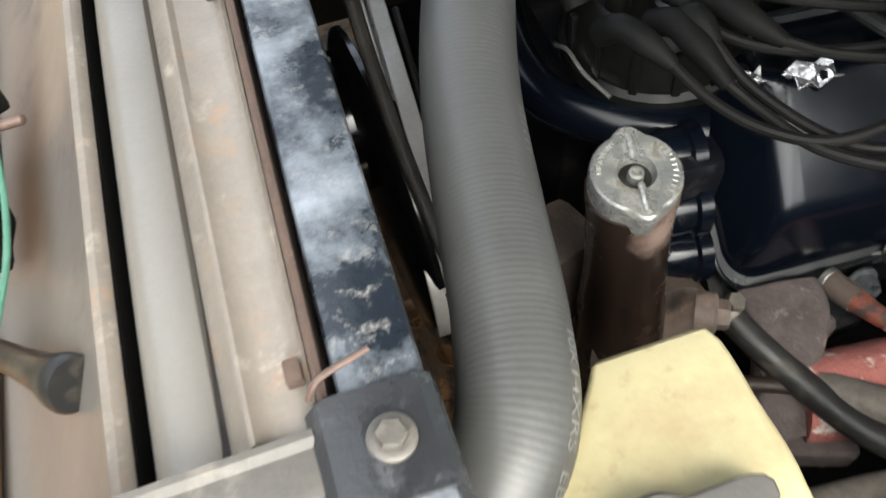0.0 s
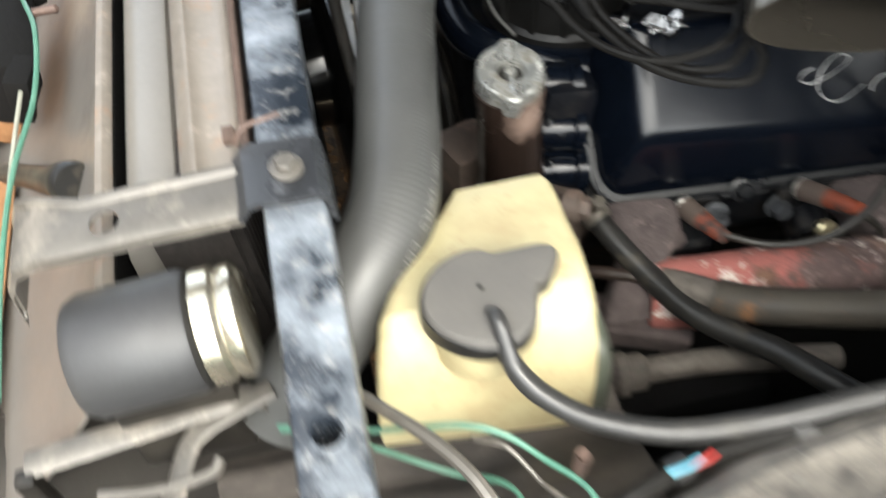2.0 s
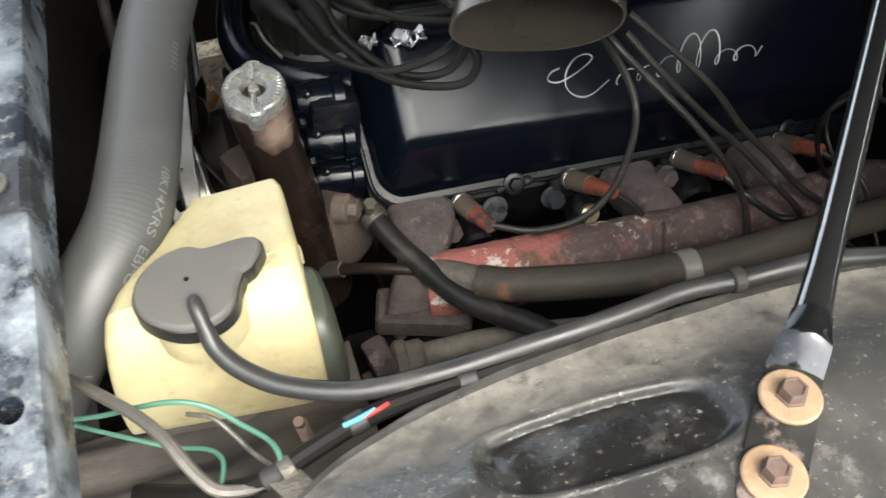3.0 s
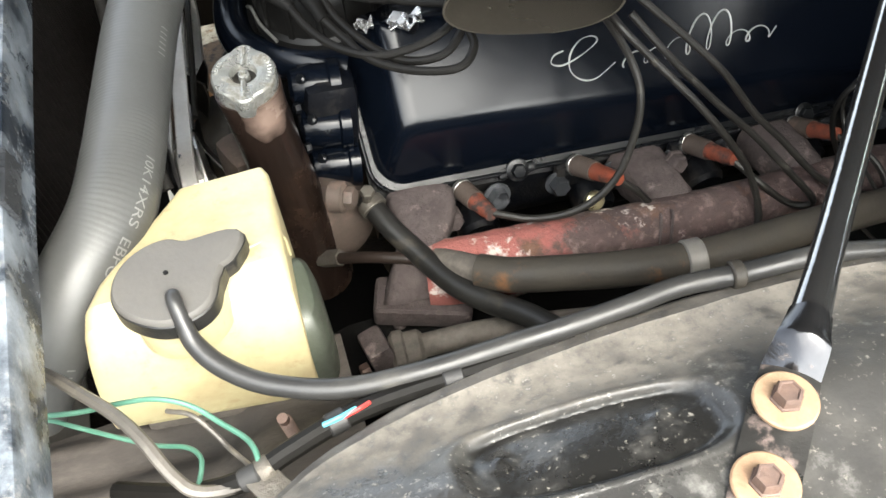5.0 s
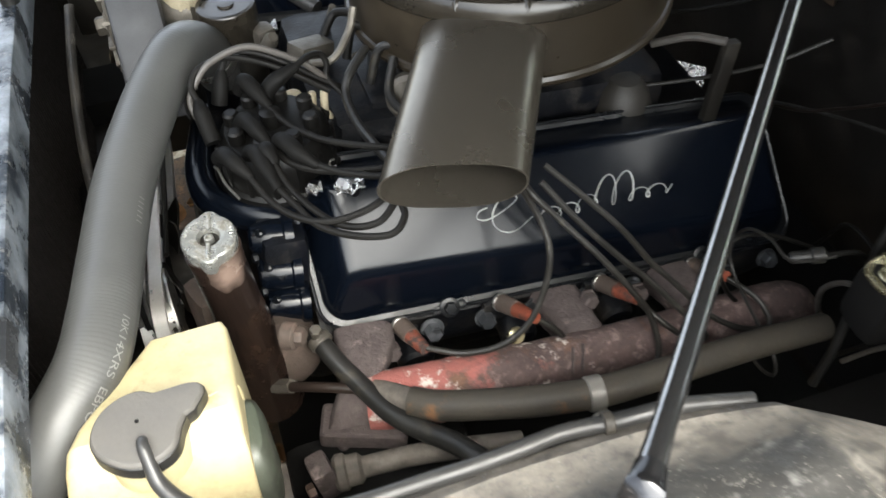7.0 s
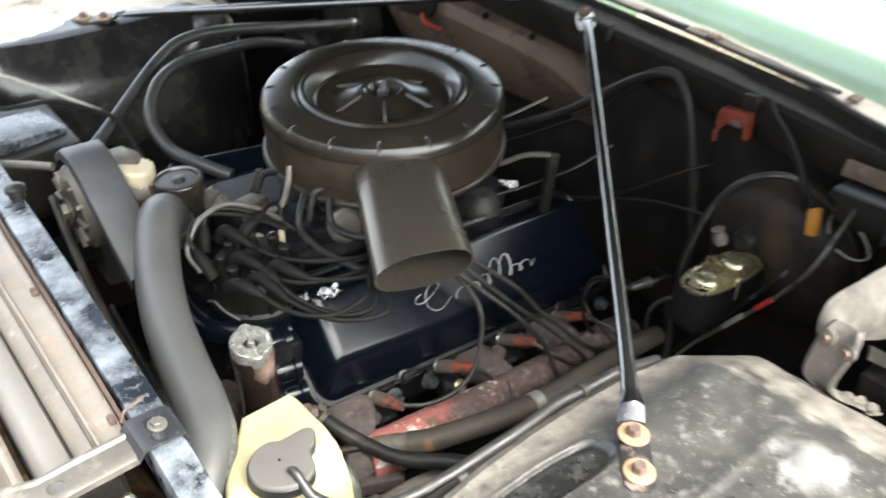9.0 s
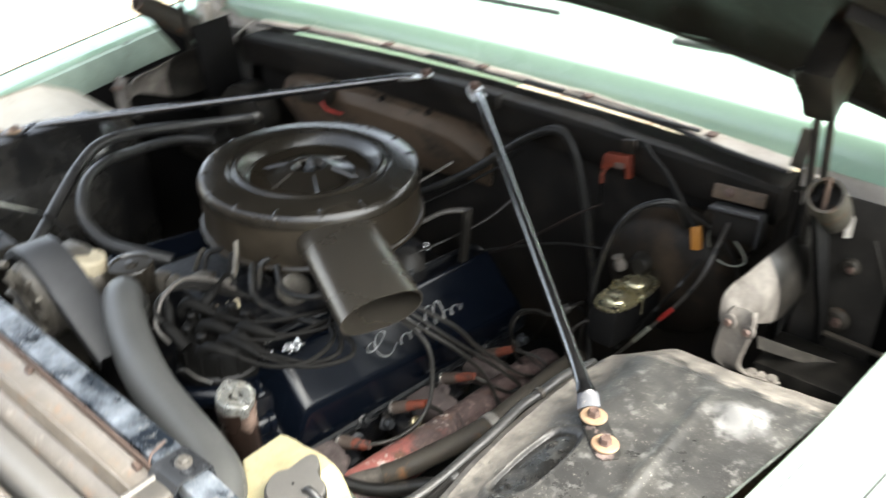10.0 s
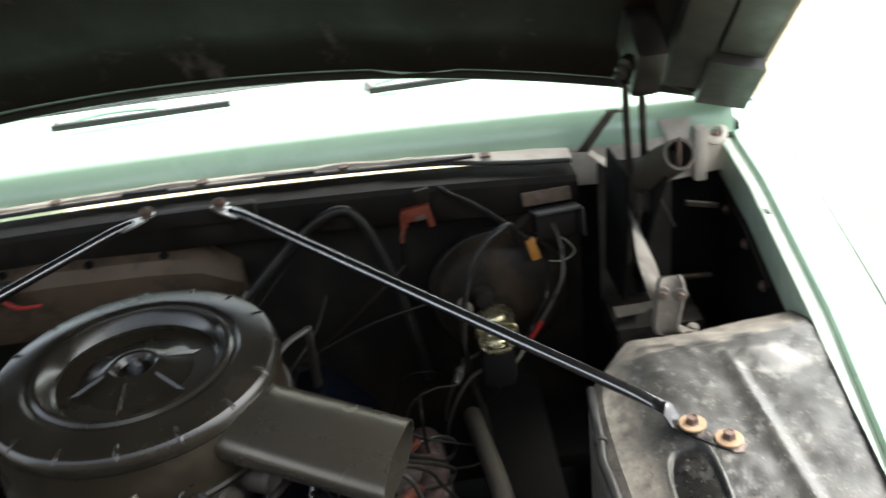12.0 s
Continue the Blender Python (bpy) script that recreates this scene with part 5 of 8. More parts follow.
def make_cowl_side(s, label):
    top = thing("cowl_side_panel", (1.05, s * 0.82, 0.80), label, "body panel", "cowl side panels")
    rows = []
    for k in range(21):
        y = lerp(0.672, 0.962, k / 20)
        z = 0.940 - 0.006 * ease((y - 0.66) / 0.1)
        b = 0.010 * math.sin((y - 0.66) * 26)
        rows.append([V(1.03 + b, s * y, z - 0.095), V(1.030 + b, s * y, z - 0.06), V(1.033 + b, s * y, z - 0.03), V(1.038 + b * 0.5, s * y, z - 0.012), V(1.045, s * y, z - 0.004), V(1.052, s * y, z)])
    sheet = part("sheet", thick(bridge(bmesh.new(), rows, False, False), 0.003), M["cowl_white"], top)
    cut_holes(sheet, [turned([(0.006, -0.05), (0.006, 0.08)], (1.04, s * 0.845, 0.872), (1, 0, 0), 14)])
    part("bent_tab", thick(strip([[V(0.985, s * 0.668, 0.935), V(0.955, s * 0.672, 0.946), V(0.91, s * 0.690, 0.997), V(0.866, s * 0.706, 1.043), V(0.852, s * 0.722, 1.047)], [V(0.990, s * 0.688, 0.932), V(0.960, s * 0.692, 0.942), V(0.915, s * 0.708, 0.993), V(0.870, s * 0.721, 1.038), V(0.855, s * 0.734, 1.042)]]), 0.003), M["alu_tank"], top, "grey bent sheet tab")
    for k in range(3):
        part("louvre", thick(strip([[V(1.0, s * (0.70 + 0.016 * k), 0.918 - 0.012 * k), V(0.985, s * (0.735 + 0.016 * k), 0.89 - 0.012 * k), V(0.98, s * (0.75 + 0.01 * k), 0.86 - 0.012 * k)], [V(1.01, s * (0.708 + 0.016 * k), 0.922 - 0.012 * k), V(0.995, s * (0.744 + 0.016 * k), 0.892 - 0.012 * k), V(0.99, s * (0.758 + 0.01 * k), 0.86 - 0.012 * k)]]), 0.002), M["cowl_white"], top)
    ring = part("bearing", turned([(0.016, 0), (0.022, 0), (0.022, 0.006), (0.017, 0.008), (0.012, 0.008), (0.011, 0.002), (0.0004, 0.002)], (1.030, s * 0.935, 0.915), (-0.8, 0, 0.6), 26), M["cowl_white"], top)
    part("bearing_bolt", bolt((1.026, s * 0.935, 0.918), (-0.8, 0, 0.6), 0.007, 0.005), M["bolt_brown"], ring)
    part("hinge_post", box((1.022, s * 0.905, 0.885), (0.03, 0.022, 0.10), (0, 0, 0), 0.005), M["cowl_white"], top)
    part("white_tab", thick(strip([[V(1.036, s * 0.832, 0.952), V(1.020, s * 0.852, 0.912)], [V(1.036, s * 0.892, 0.950), V(1.020, s * 0.885, 0.916)]]), 0.003), M["cowl_white"], top)
    part("lower_box", box((0.915, s * 0.79, 0.605), (0.12, 0.16, 0.07), (0, 0, 0), 0.010), M["black_paint"], top, "black box below the hinge")
    part("box_lip", thick(strip([[V(0.862, s * 0.706, 0.684), V(0.905, s * 0.765, 0.658), V(0.948, s * 0.828, 0.634)], [V(0.858, s * 0.712, 0.664), V(0.900, s * 0.768, 0.640), V(0.944, s * 0.826, 0.618)]]), 0.003), M["bracket_grey"], top, "pale scuffed lip")
    part("side_sheet", thick(strip([[V(1.000, s * d, z) for z in (0.60, 0.70, 0.80, 0.90)] for d in (0.715, 0.75, 0.80, 0.848)]), 0.003), M["dust_panel"], top, "dusty black inner sheet")
    part("crack_wire", tube([(0.985, s * 0.815, 0.845), (0.988, s * 0.835, 0.80), (0.988, s * 0.852, 0.76)], 0.0014, 6), M["wire_grey"], top)
    part("rail", box((0.955, s * 0.84, 0.672), (0.012, 0.14, 0.006), (0, 0, 4 * s), 0.002), M["rubber_brown"], top)
    part("slot_bar", box((0.985, s * 0.90, 0.80), (0.01, 0.06, 0.010), (12, 0, 0), 0.003), M["rubber_brown"], top)
    return top


make_brace(-1, "shiny black rod braced between firewall and inner fender")
make_brace(1, "long dark rod braced to the far inner fender")
make_stay(-1, "dusty tan sheet metal stay standing behind the wheelhouse")
make_stay(1, "dark dusty sheet metal stay behind the far wheelhouse")
make_hinge(-1, "black hood hinge with a pale dusty spring tube")
make_hinge(1, "black hood hinge on the far side of the bay")
make_cowl_side(-1, "off-white weathered cowl corner panel with bolts and tabs")
make_cowl_side(1, "pale cowl corner panel on the far side")


# ---- engine ----
SLOPE = -0.11


def sag(x):
    """How far the engine drops towards its rear."""
    return SLOPE * (x - 0.26)


def make_engine_block():
    top = thing("engine_block", (0.5, 0, 0.30), "greasy dark blue V8 engine block and heads", "engine")
    part("block", box((0.52, 0, 0.49), (0.60, 0.34, 0.30), (0, 5, 0), 0.02), M["blue_dirty"], top)
    part("intake_manifold", box((0.50, 0, 0.685), (0.44, 0.26, 0.10), (0, 5, 0), 0.03), M["blue_dirty"], top)
    for s in (-1, 1):
        rows = []
        for k in range(2):
            x = (0.235, 0.80)[k]
            z = sag(x)
            rows.append([V(x, s * y, zz + z) for y, zz in ((0.125, 0.672), (0.160, 0.708), (0.281, 0.587), (0.281, 0.55), (0.25, 0.50), (0.15, 0.50))])
        part("cylinder_head", bridge(bmesh.new(), rows), M["blue_dirty"], top)
        for k in range(4):
            x = 0.30 + 0.125 * k
            part("exhaust_port", turned([(0.022, 0), (0.022, 0.05), (0.018, 0.055)], (x + 0.03, s * 0.26, 0.56 + sag(x)), (0, s, -0.25), 20), M["blue_dirty"], top)
            part("head_bolt", bolt((x + 0.055, s * 0.291, 0.572 + sag(x)), (0, s, 0.25), 0.0105, 0.012, 0.014), M["clamp_black"], top)
            part("head_bolt", bolt((x + 0.118, s * 0.294, 0.569 + sag(x)), (0, s, 0.25), 0.0098, 0.012, 0.013), M["clamp_black"], top)
            part("rib", box((x + 0.005, s * 0.290, 0.588 + sag(x)), (0.028, 0.012, 0.03), (0, 0, 0), 0.006), M["blue_dirty"], top)
    part("front_cover", box((0.20, 0.0, 0.56), (0.08, 0.30, 0.30), (0, 5, 0), 0.03), M["blue_dirty"], top)
    # casting with two stepped ledges between the filler tube and the head
    part("water_crossover", tube([(0.172, 0.03, 0.690), (0.164, -0.02, 0.698), (0.152, -0.09, 0.700), (0.158, -0.142, 0.700), (0.184, -0.176, 0.702), (0.214, -0.196, 0.703), (0.245, -0.21, 0.700)], lambda t: 0.0155 + 0.003 * t, 20), M["blue_paint"], top, "glossy dark blue water pipe")
    for y, z, r in ((-0.222, 0.706, 0.0185), (-0.240, 0.672, 0.020), (-0.252, 0.634, 0.021)):
        part("water_outlet", turned([(0.011, 0), (r * 0.82, 0.003), (r * 0.9, 0.012), (r, 0.020), (r, 0.034), (r * 1.16, 0.036), (r * 1.16, 0.045)], (0.186, y, z), (1, -0.05, -0.12), 28), M["blue_paint"], top)
        part("outlet_stain", turned([(0.0045, 0), (0.0045, 0.003), (0.003, 0.0045), (0.0004, 0.0045)], (0.199, y - 0.010, z + r * 0.75), (-0.6, -0.5, 0.7), 14), M["blue_rim"], top)
    part("timing_housing", box((0.215, -0.20, 0.655), (0.05, 0.10, 0.12), (0, 6, 0), 0.014), M["blue_dirty"], top)
    for y, z in ((-0.245, 0.70), (-0.262, 0.667)):
        part("casting_bolt", bolt((0.19, y, z), (-1, -0.3, 0.3), 0.005, 0.005, 0.0), M["blue_dirty"], top)
    part("oil_pan", box((0.5, 0, 0.29), (0.5, 0.26, 0.12), (0, 4, 0), 0.03), M["black_flat"], top)
    part("distributor_base", turned([(0.05, 0), (0.05, 0.03), (0.03, 0.05)], (0.27, -0.10, 0.71), (0, 0, 1), 24), M["blue_dirty"], top)
    return top


def soft_min(a, b, k):
    """The lesser of two heights, rounded over where they meet."""
    h = max(k - abs(a - b), 0.0) / k
    return min(a, b) - h * h * k * 0.25


def make_valve_cover(s, label, with_script):
    """Rounded cover on the slanted head: a runs up the slope, h stands off it."""
    top = thing("valve_cover", (0.53, s * 0.23, 0.62), label, "valve cover", "valve covers")
    x0, x1, wide = 0.236, 0.832, 0.191
    n = V(0, s * 0.7071, 0.7071)
    along = V(0, -s * 0.7071, 0.7071)
    foot = V(0, s * 0.286, 0.600)

    def place(x, a, h):
        return foot + along * a + n * h + V(x, 0, sag(x))

    def height(x, a, d):
        side = 0.0045 + 0.98 * (a - 0.010)
        face = 0.0515 - 0.030 * (x - 0.27) + 0.10 * (a - 0.061)
        h = soft_min(side, face, 0.007)
        h = soft_min(h, 2.3 * (0.184 - a), 0.014)
        return soft_min(h, 1.9 * d, 0.013)

    # body: rounded corners, leaning ends, a long side face and a flat upper face
    inset, r = 0.0075, 0.030
    bx0, bx1, ba0, ba1 = x0 + inset, x1 - inset, inset, wide - inset
    steps = [0, 0.0006, 0.0014, 0.0026, 0.004, 0.006, 0.008, 0.0105, 0.013, 0.0155, 0.018, 0.021, 0.024, 0.028, 0.034, 0.045, 0.06]
    xs = [bx0 + q for q in steps] + [lerp(bx0 + 0.08, bx1 - 0.08, k / 16) for k in range(17)] + [bx1 - q for q in reversed(steps)]
    rows = []
    for x in xs:
        dx = min(x - bx0, bx1 - x)
        cut = r - math.sqrt(max(0.0, r * r - (r - min(dx, r)) ** 2))
        row = []
        for k in range(61):
            t = k / 60
            t = t + 0.05 * math.sin(2 * math.pi * t) * -1
            a = lerp(ba0 + cut, ba1 - cut, t)
            da = min(a - ba0, ba1 - a)
            d = min(dx, da)
            if dx < r and da < r:
                d = r - math.hypot(r - dx, r - da)
            row.append(place(x, a, 0.0015 + max(0.0, height(x, a, max(d, 0.0)))))
        rows.append(row)
    part("cover", bridge(bmesh.new(), rows, False, False), M["blue_paint"], top, angle=60)
    # flange with a rolled rim
    rim = []
    for cx, ca, q0 in ((x0 + r, r, 180), (x1 - r, r, 270), (x1 - r, wide - r, 0), (x0 + r, wide - r, 90)):
        for k in range(9):
            q = radians(q0 + 11.25 * k)
            rim.append((cx, ca, math.cos(q), math.sin(q)))

    def loop(d, h):
        return [place(cx + (r - d) * c, ca + (r - d) * w, h) for cx, ca, c, w in rim]

    bm = bridge(bmesh.new(), [loop(0.0, -0.008), loop(-0.001, 0.0), loop(-0.0008, 0.003), loop(0.0003, 0.0048), loop(0.0016, 0.0052), loop(0.0028, 0.0044), loop(0.0036, 0.0026), loop(0.0065, 0.0024), loop(0.012, 0.0020)])
    part("flange", bm, M["blue_rim"], top, angle=32)
    for x in (0.378, 0.70):
        c = place(x, 0.002, 0.0045)
        part("flange_bolt", bolt(c, n + V(0, s * 0.4, 0), 0.0075, 0.007, 0.0115), M["blue_rim"], top)
        part("bolt_ear", box(c - n * 0.004, (0.040, 0.010, 0.010), (45 * -s, 0, 0), 0.004), M["blue_rim"], top)
    for x in (0.30, 0.52, 0.62):
        part("flange_tab", box(place(x, 0.0, -0.002), (0.02, 0.008, 0.010), (45 * -s, 0, 0), 0.002), M["blue_dirty"], top)
    part("end_tab", box(place(x0 - 0.001, 0.075, 0.001), (0.006, 0.014, 0.010), (45 * -s, 0, 0), 0.002), M["blue_rim"], top)
    if with_script:
        # flowing emblem strokes, lying on the upper face
        def on_face(u, v):
            """u along the cover in metres, v up the face 0..1."""
            a = lerp(0.074, 0.112, v)
            return place(u, a, 0.0015 + height(u, a, 0.1) + 0.0008)

        swash = [(0.437, 0.78), (0.427, 0.70), (0.423, 0.52), (0.434, 0.44), (0.455, 0.62), (0.472, 0.88), (0.468, 1.02), (0.455, 0.96), (0.443, 0.66), (0.440, 0.28), (0.449, 0.02), (0.464, 0.0), (0.486, 0.30)]
        heights = (0.34, 0.34, 0.46, 0.92, 0.92, 0.34, 0.34)
        loops = []
        for k, tall in enumerate(heights):
            for i in range(10):
                q = 2 * math.pi * i / 10
                u = 0.494 + 0.0225 * (k + i / 10) + 0.05 * (0.5 * tall * (1 - math.cos(q))) * 0.30
                loops.append((u - 0.0065 * math.sin(q), 0.14 + 0.02 * k + 0.5 * tall * (1 - math.cos(q))))
        loops += [(0.655, 0.30), (0.664, 0.52)]
        bm = bmesh.new()
        for st in (swash, loops):
            tube([on_face(u, v) for u, v in st], lambda t: 0.00045 + 0.00045 * (0.5 + 0.5 * math.sin(t * 31)), 6, 5, bm)
        part("emblem", bm, M["script"], top, "bright silver flowing emblem")
    return top


def make_filler():
    top = thing("oil_filler", (0.156, -0.285, 0.50), "brown stained oil filler tube with a zinc cap", "oil filler")
    base = V(0.168, -0.272, 0.50)
    head = V(0.154, -0.284, 0.768)
    axis = (head - base).normalized()
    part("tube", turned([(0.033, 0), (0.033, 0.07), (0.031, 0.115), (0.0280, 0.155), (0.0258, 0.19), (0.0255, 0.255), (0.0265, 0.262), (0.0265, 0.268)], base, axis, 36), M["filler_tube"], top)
    # cap with two ears and a raised rib across
    cap_axis = (V(0.02, -0.16, 1)).normalized()
    at = head + axis * 0.002
    x = V(0.18, 1, 0)
    x = (x - cap_axis * x.dot(cap_axis)).normalized()
    y = cap_axis.cross(x)
    rings = []
    for r, h in ((0.0245, -0.006), (0.0254, 0.002), (0.0257, 0.010), (0.0250, 0.013), (0.0238, 0.0142), (0.017, 0.0142), (0.0108, 0.0132), (0.0096, 0.0075), (0.0088, 0.006), (0.0048, 0.006), (0.0042, 0.0125), (0.0026, 0.0130), (0.0022, 0.010), (0.0003, 0.010)):
        ring = []
        for k in range(48):
            q = 2 * math.pi * k / 48
            ear = 0.0045 * max(0.0, abs(math.cos(q)) - 0.94) / 0.06 if r > 0.02 else 0.0
            ring.append(at + cap_axis * h + (x * math.cos(q) + y * math.sin(q)) * (r + ear))
        rings.append(ring)
    cap = part("cap", bridge(bmesh.new(), rings), M["cap_zinc"], top, "zinc plated cap with ears", angle=30)
    part("recess", turned([(0.0094, 0.0062), (0.0094, 0.0068), (0.0050, 0.0068)], at, cap_axis, 32), M["black_paint"], cap, "dark ring on the recess floor")
    bm = bmesh.new()
    for sgn in (-1, 1):
        c = at + x * (0.0165 * sgn) + cap_axis * 0.0145
        tube([c - x * 0.0085 - cap_axis * 0.001, c, c + x * 0.008], 0.0021, 8, 2, bm)
    part("rib", bm, M["cap_zinc"], cap)
    # unreadable ring of raised marks
    bm = bmesh.new()
    for k in range(26):
        q = radians(28 + k * 4.9) if k < 13 else radians(208 + (k - 13) * 9.2)
        p = at + (x * math.cos(q) + y * math.sin(q)) * 0.0205 + cap_axis * 0.0146
        t = (y * math.cos(q) - x * math.sin(q))
        r = (x * math.cos(q) + y * math.sin(q))
        tube([p - r * 0.0014, p + r * 0.0014], 0.0004, 5, 1, bm)
    tagged(part("raised_marks", bm, M["cap_zinc"], cap), kind="stuff")
    # timing cover casting behind, and the large hex plug
    bm = box((0.135, -0.225, 0.60), (0.05, 0.05, 0.12), (0, 0, 20), 0.012)
    turned([(0.05, 0), (0.05, 0.03), (0.04, 0.036)], (0.18, -0.26, 0.585), (0.1, -1, 0.1), 36, bm)
    part("casting", bm, M["cast_brown"], top)
    pl = part("plug", turned([(0.014, 0), (0.014, 0.012), (0.011, 0.014)], (0.196, -0.312, 0.651), (0.85, -0.5, 0.1), 20), M["cast_brown"], top)
    part("plug_head", hexagon((0.206, -0.318, 0.652), (0.85, -0.5, 0.1), 0.010, 0.010), M["cast_brown"], pl)
    return top


def loft(path, sizes, power=0.55, n=24, bm=None):
    """A boxy casting: a rounded rectangle of half-sizes (along x, across) swept along a path."""
    pts = smooth_path(path, 5)
    wid = smooth_path([(a, b, 0) for a, b in sizes], 5)
    rings = []
    for i, p in enumerate(pts):
        t = (pts[min(i + 1, len(pts) - 1)] - pts[max(i - 1, 0)]).normalized()
        e = (V(1, 0, 0) - t * t.x).normalized()
        f = t.cross(e)
        ring = []
        for k in range(n):
            q = 2 * math.pi * k / n
            c, d = math.cos(q), math.sin(q)
            g = p + e * (wid[i].x * math.copysign(abs(c) ** power, c)) + f * (wid[i].y * math.copysign(abs(d) ** power, d))
            ring.append(g + V(1, 1, 1) * (0.0012 * noise.noise(g * 90)))
        rings.append(ring)
    return bridge(bm or bmesh.new(), rings)


def make_exhaust_manifold():
    top = thing("exhaust_manifold", (0.45, -0.35, 0.45), "scaled cast iron exhaust manifold with flaking red paint", "exhaust manifold")
    log = [(0.262, -0.360, 0.566), (0.30, -0.368, 0.566), (0.36, -0.372, 0.562), (0.43, -0.372, 0.555), (0.50, -0.370, 0.546), (0.58, -0.368, 0.536), (0.66, -0.364, 0.524), (0.73, -0.358, 0.510), (0.79, -0.35, 0.49), (0.83, -0.34, 0.44)]
    bm = tube(log, lambda t: 0.0295 + 0.0025 * math.sin(t * 9), 28, 8, flat=1.08)
    for v in bm.verts:
        v.co += V(1, 1, 1) * (0.0012 * noise.noise(v.co * 70))
    part("log", bm, M["iron_flaked"], top, "log with flaking red and white heat paint")
    part("front_runner", loft([(0.278, -0.290, 0.592), (0.274, -0.312, 0.590), (0.262, -0.340, 0.583), (0.252, -0.362, 0.568), (0.250, -0.372, 0.556)], [(0.033, 0.019), (0.031, 0.018), (0.022, 0.017), (0.027, 0.017), (0.036, 0.018)]), M["iron_pink"], top)
    part("outlet_flange", box((0.252, -0.374, 0.545), (0.092, 0.042, 0.026), (0, 6, -18), 0.007, segments=3), M["iron_pink"], top, "flat rusty flange")
    part("heat_pad", box((0.262, -0.365, 0.487), (0.075, 0.045, 0.034), (0, 6, -14), 0.006), M["clamp_black"], top, "dark pad under the flange")
    for x in (0.508, 0.66):
        z = sag(x)
        part("runner", loft([(x - 0.004, -0.282, 0.578 + z), (x, -0.306, 0.580 + z), (x + 0.006, -0.334, 0.574 + z), (x + 0.012, -0.356, 0.556 + z), (x + 0.016, -0.370, 0.540 + z)], [(0.031, 0.024), (0.029, 0.024), (0.026, 0.026), (0.032, 0.027), (0.040, 0.026)], 0.7), M["iron_pink"], top)
    for q in ((0.226, -0.372, 0.534), (0.276, -0.388, 0.530)):
        part("stud", turned([(0.0065, 0), (0.0065, 0.012), (0.0045, 0.014)], q, (0, -0.6, -1), 12), M["iron_pink"], top)
    for x, y, z in ((0.300, -0.307, 0.577), (0.60, -0.305, 0.551), (0.535, -0.305, 0.565)):
        part("bolt", turned([(0.0125, 0), (0.0125, 0.003), (0.0100, 0.0035), (0.0100, 0.012), (0.008, 0.014), (0.0004, 0.014)], (x, y - 0.006, z + 0.004), (0.15, -1, 0.25), 6), M["iron_pink"], top)
    part("plug_gauge", turned([(0.008, 0), (0.010, 0.003), (0.010, 0.008), (0.008, 0.010), (0.0004, 0.010)], (0.435, -0.338, 0.579), (0.1, -1, 0.5), 20), M["gold"], top, "small brass-coloured plug")
    for x in (0.478, 0.490):
        part("wire_loop", tube([(x, -0.388, 0.545), (x + 0.002, -0.396, 0.556), (x + 0.004, -0.392, 0.570), (x + 0.010, -0.378, 0.577), (x + 0.012, -0.37, 0.566)], 0.0016, 7), M["iron_pink"], top, "thin rusty wire loop")
    return top


def make_plug_lead(name, k, wire_pts, label):
    """A spark plug boot and its cable."""
    x = (0.319, 0.437, 0.561, 0.685)[k]
    z = (0.594, 0.584, 0.569, 0.550)[k]
    end = [(0.332, -0.345, 0.606), (0.455, -0.35, 0.611), (0.577, -0.35, 0.592), (0.693, -0.347, 0.582)][k]
    top = thing(name, (x, -0.30, z), label, "spark plug lead", "spark plug leads")
    a, b = V(x, -0.296, z), V(*end)
    part("boot", tube([a.lerp(b, 0.38), a.lerp(b, 0.6), b], lambda t: lerp(0.0094, 0.0070, t) if t < 0.85 else 0.0064, 14), M["boot_orange"], top)
    part("sleeve", tube([a, a.lerp(b, 0.25), a.lerp(b, 0.46)], lambda t: lerp(0.0106, 0.0098, t), 14), M["cast_brown"], top, "heat browned sleeve")
    part("collar", turned([(0.0110, 0), (0.0110, 0.004), (0.0096, 0.005)], a - (b - a) * 0.06, b - a, 18), M["steel"], top, "steel heat collar")
    part("cable", tube([b.lerp(a, 0.1)] + wire_pts, 0.0035, 10), M["lead_grey"], top)
    return top


def make_distributor():
    top = thing("distributor", (0.240, -0.138, 0.70), "large black ribbed distributor cap under dusty rubber cable boots", "distributor")
    c = V(0.240, -0.138, 0.745)
    part("cap", turned([(0.045, -0.045), (0.062, -0.030), (0.066, -0.026), (0.066, -0.016), (0.062, -0.012), (0.060, 0.015), (0.056, 0.028), (0.050, 0.034), (0.0004, 0.036)], c, (0.0, -0.05, 1), 40), M["black_cap"], top)
    for k in range(14):
        a = 2 * math.pi * k / 14
        part("cap_rib", box(c + V(0.061 * math.cos(a), 0.061 * math.sin(a), 0.002), (0.005, 0.006, 0.036), (0, 0, math.degrees(a)), 0.0015), M["black_cap"], top)
    for k in range(8):
        a = 2 * math.pi * (k + 0.5) / 8
        part("tower", turned([(0.0085, 0.026), (0.0085, 0.046), (0.006, 0.048)], c + V(0.042 * math.cos(a), 0.042 * math.sin(a), 0), (0, 0, 1), 14), M["black_cap"], top)
    part("centre_tower", turned([(0.012, 0.03), (0.011, 0.05), (0.007, 0.052)], c, (0, 0, 1), 16), M["black_cap"], top)
    part("hold_clip", tube([c + V(-0.066, 0.02, -0.02), c + V(-0.069, 0.01, -0.012), c + V(-0.066, -0.004, -0.006), c + V(-0.062, -0.022, -0.012), c + V(-0.052, -0.044, -0.018)], 0.0016, 7), M["steel"], top, "bright wire clip")
    return c


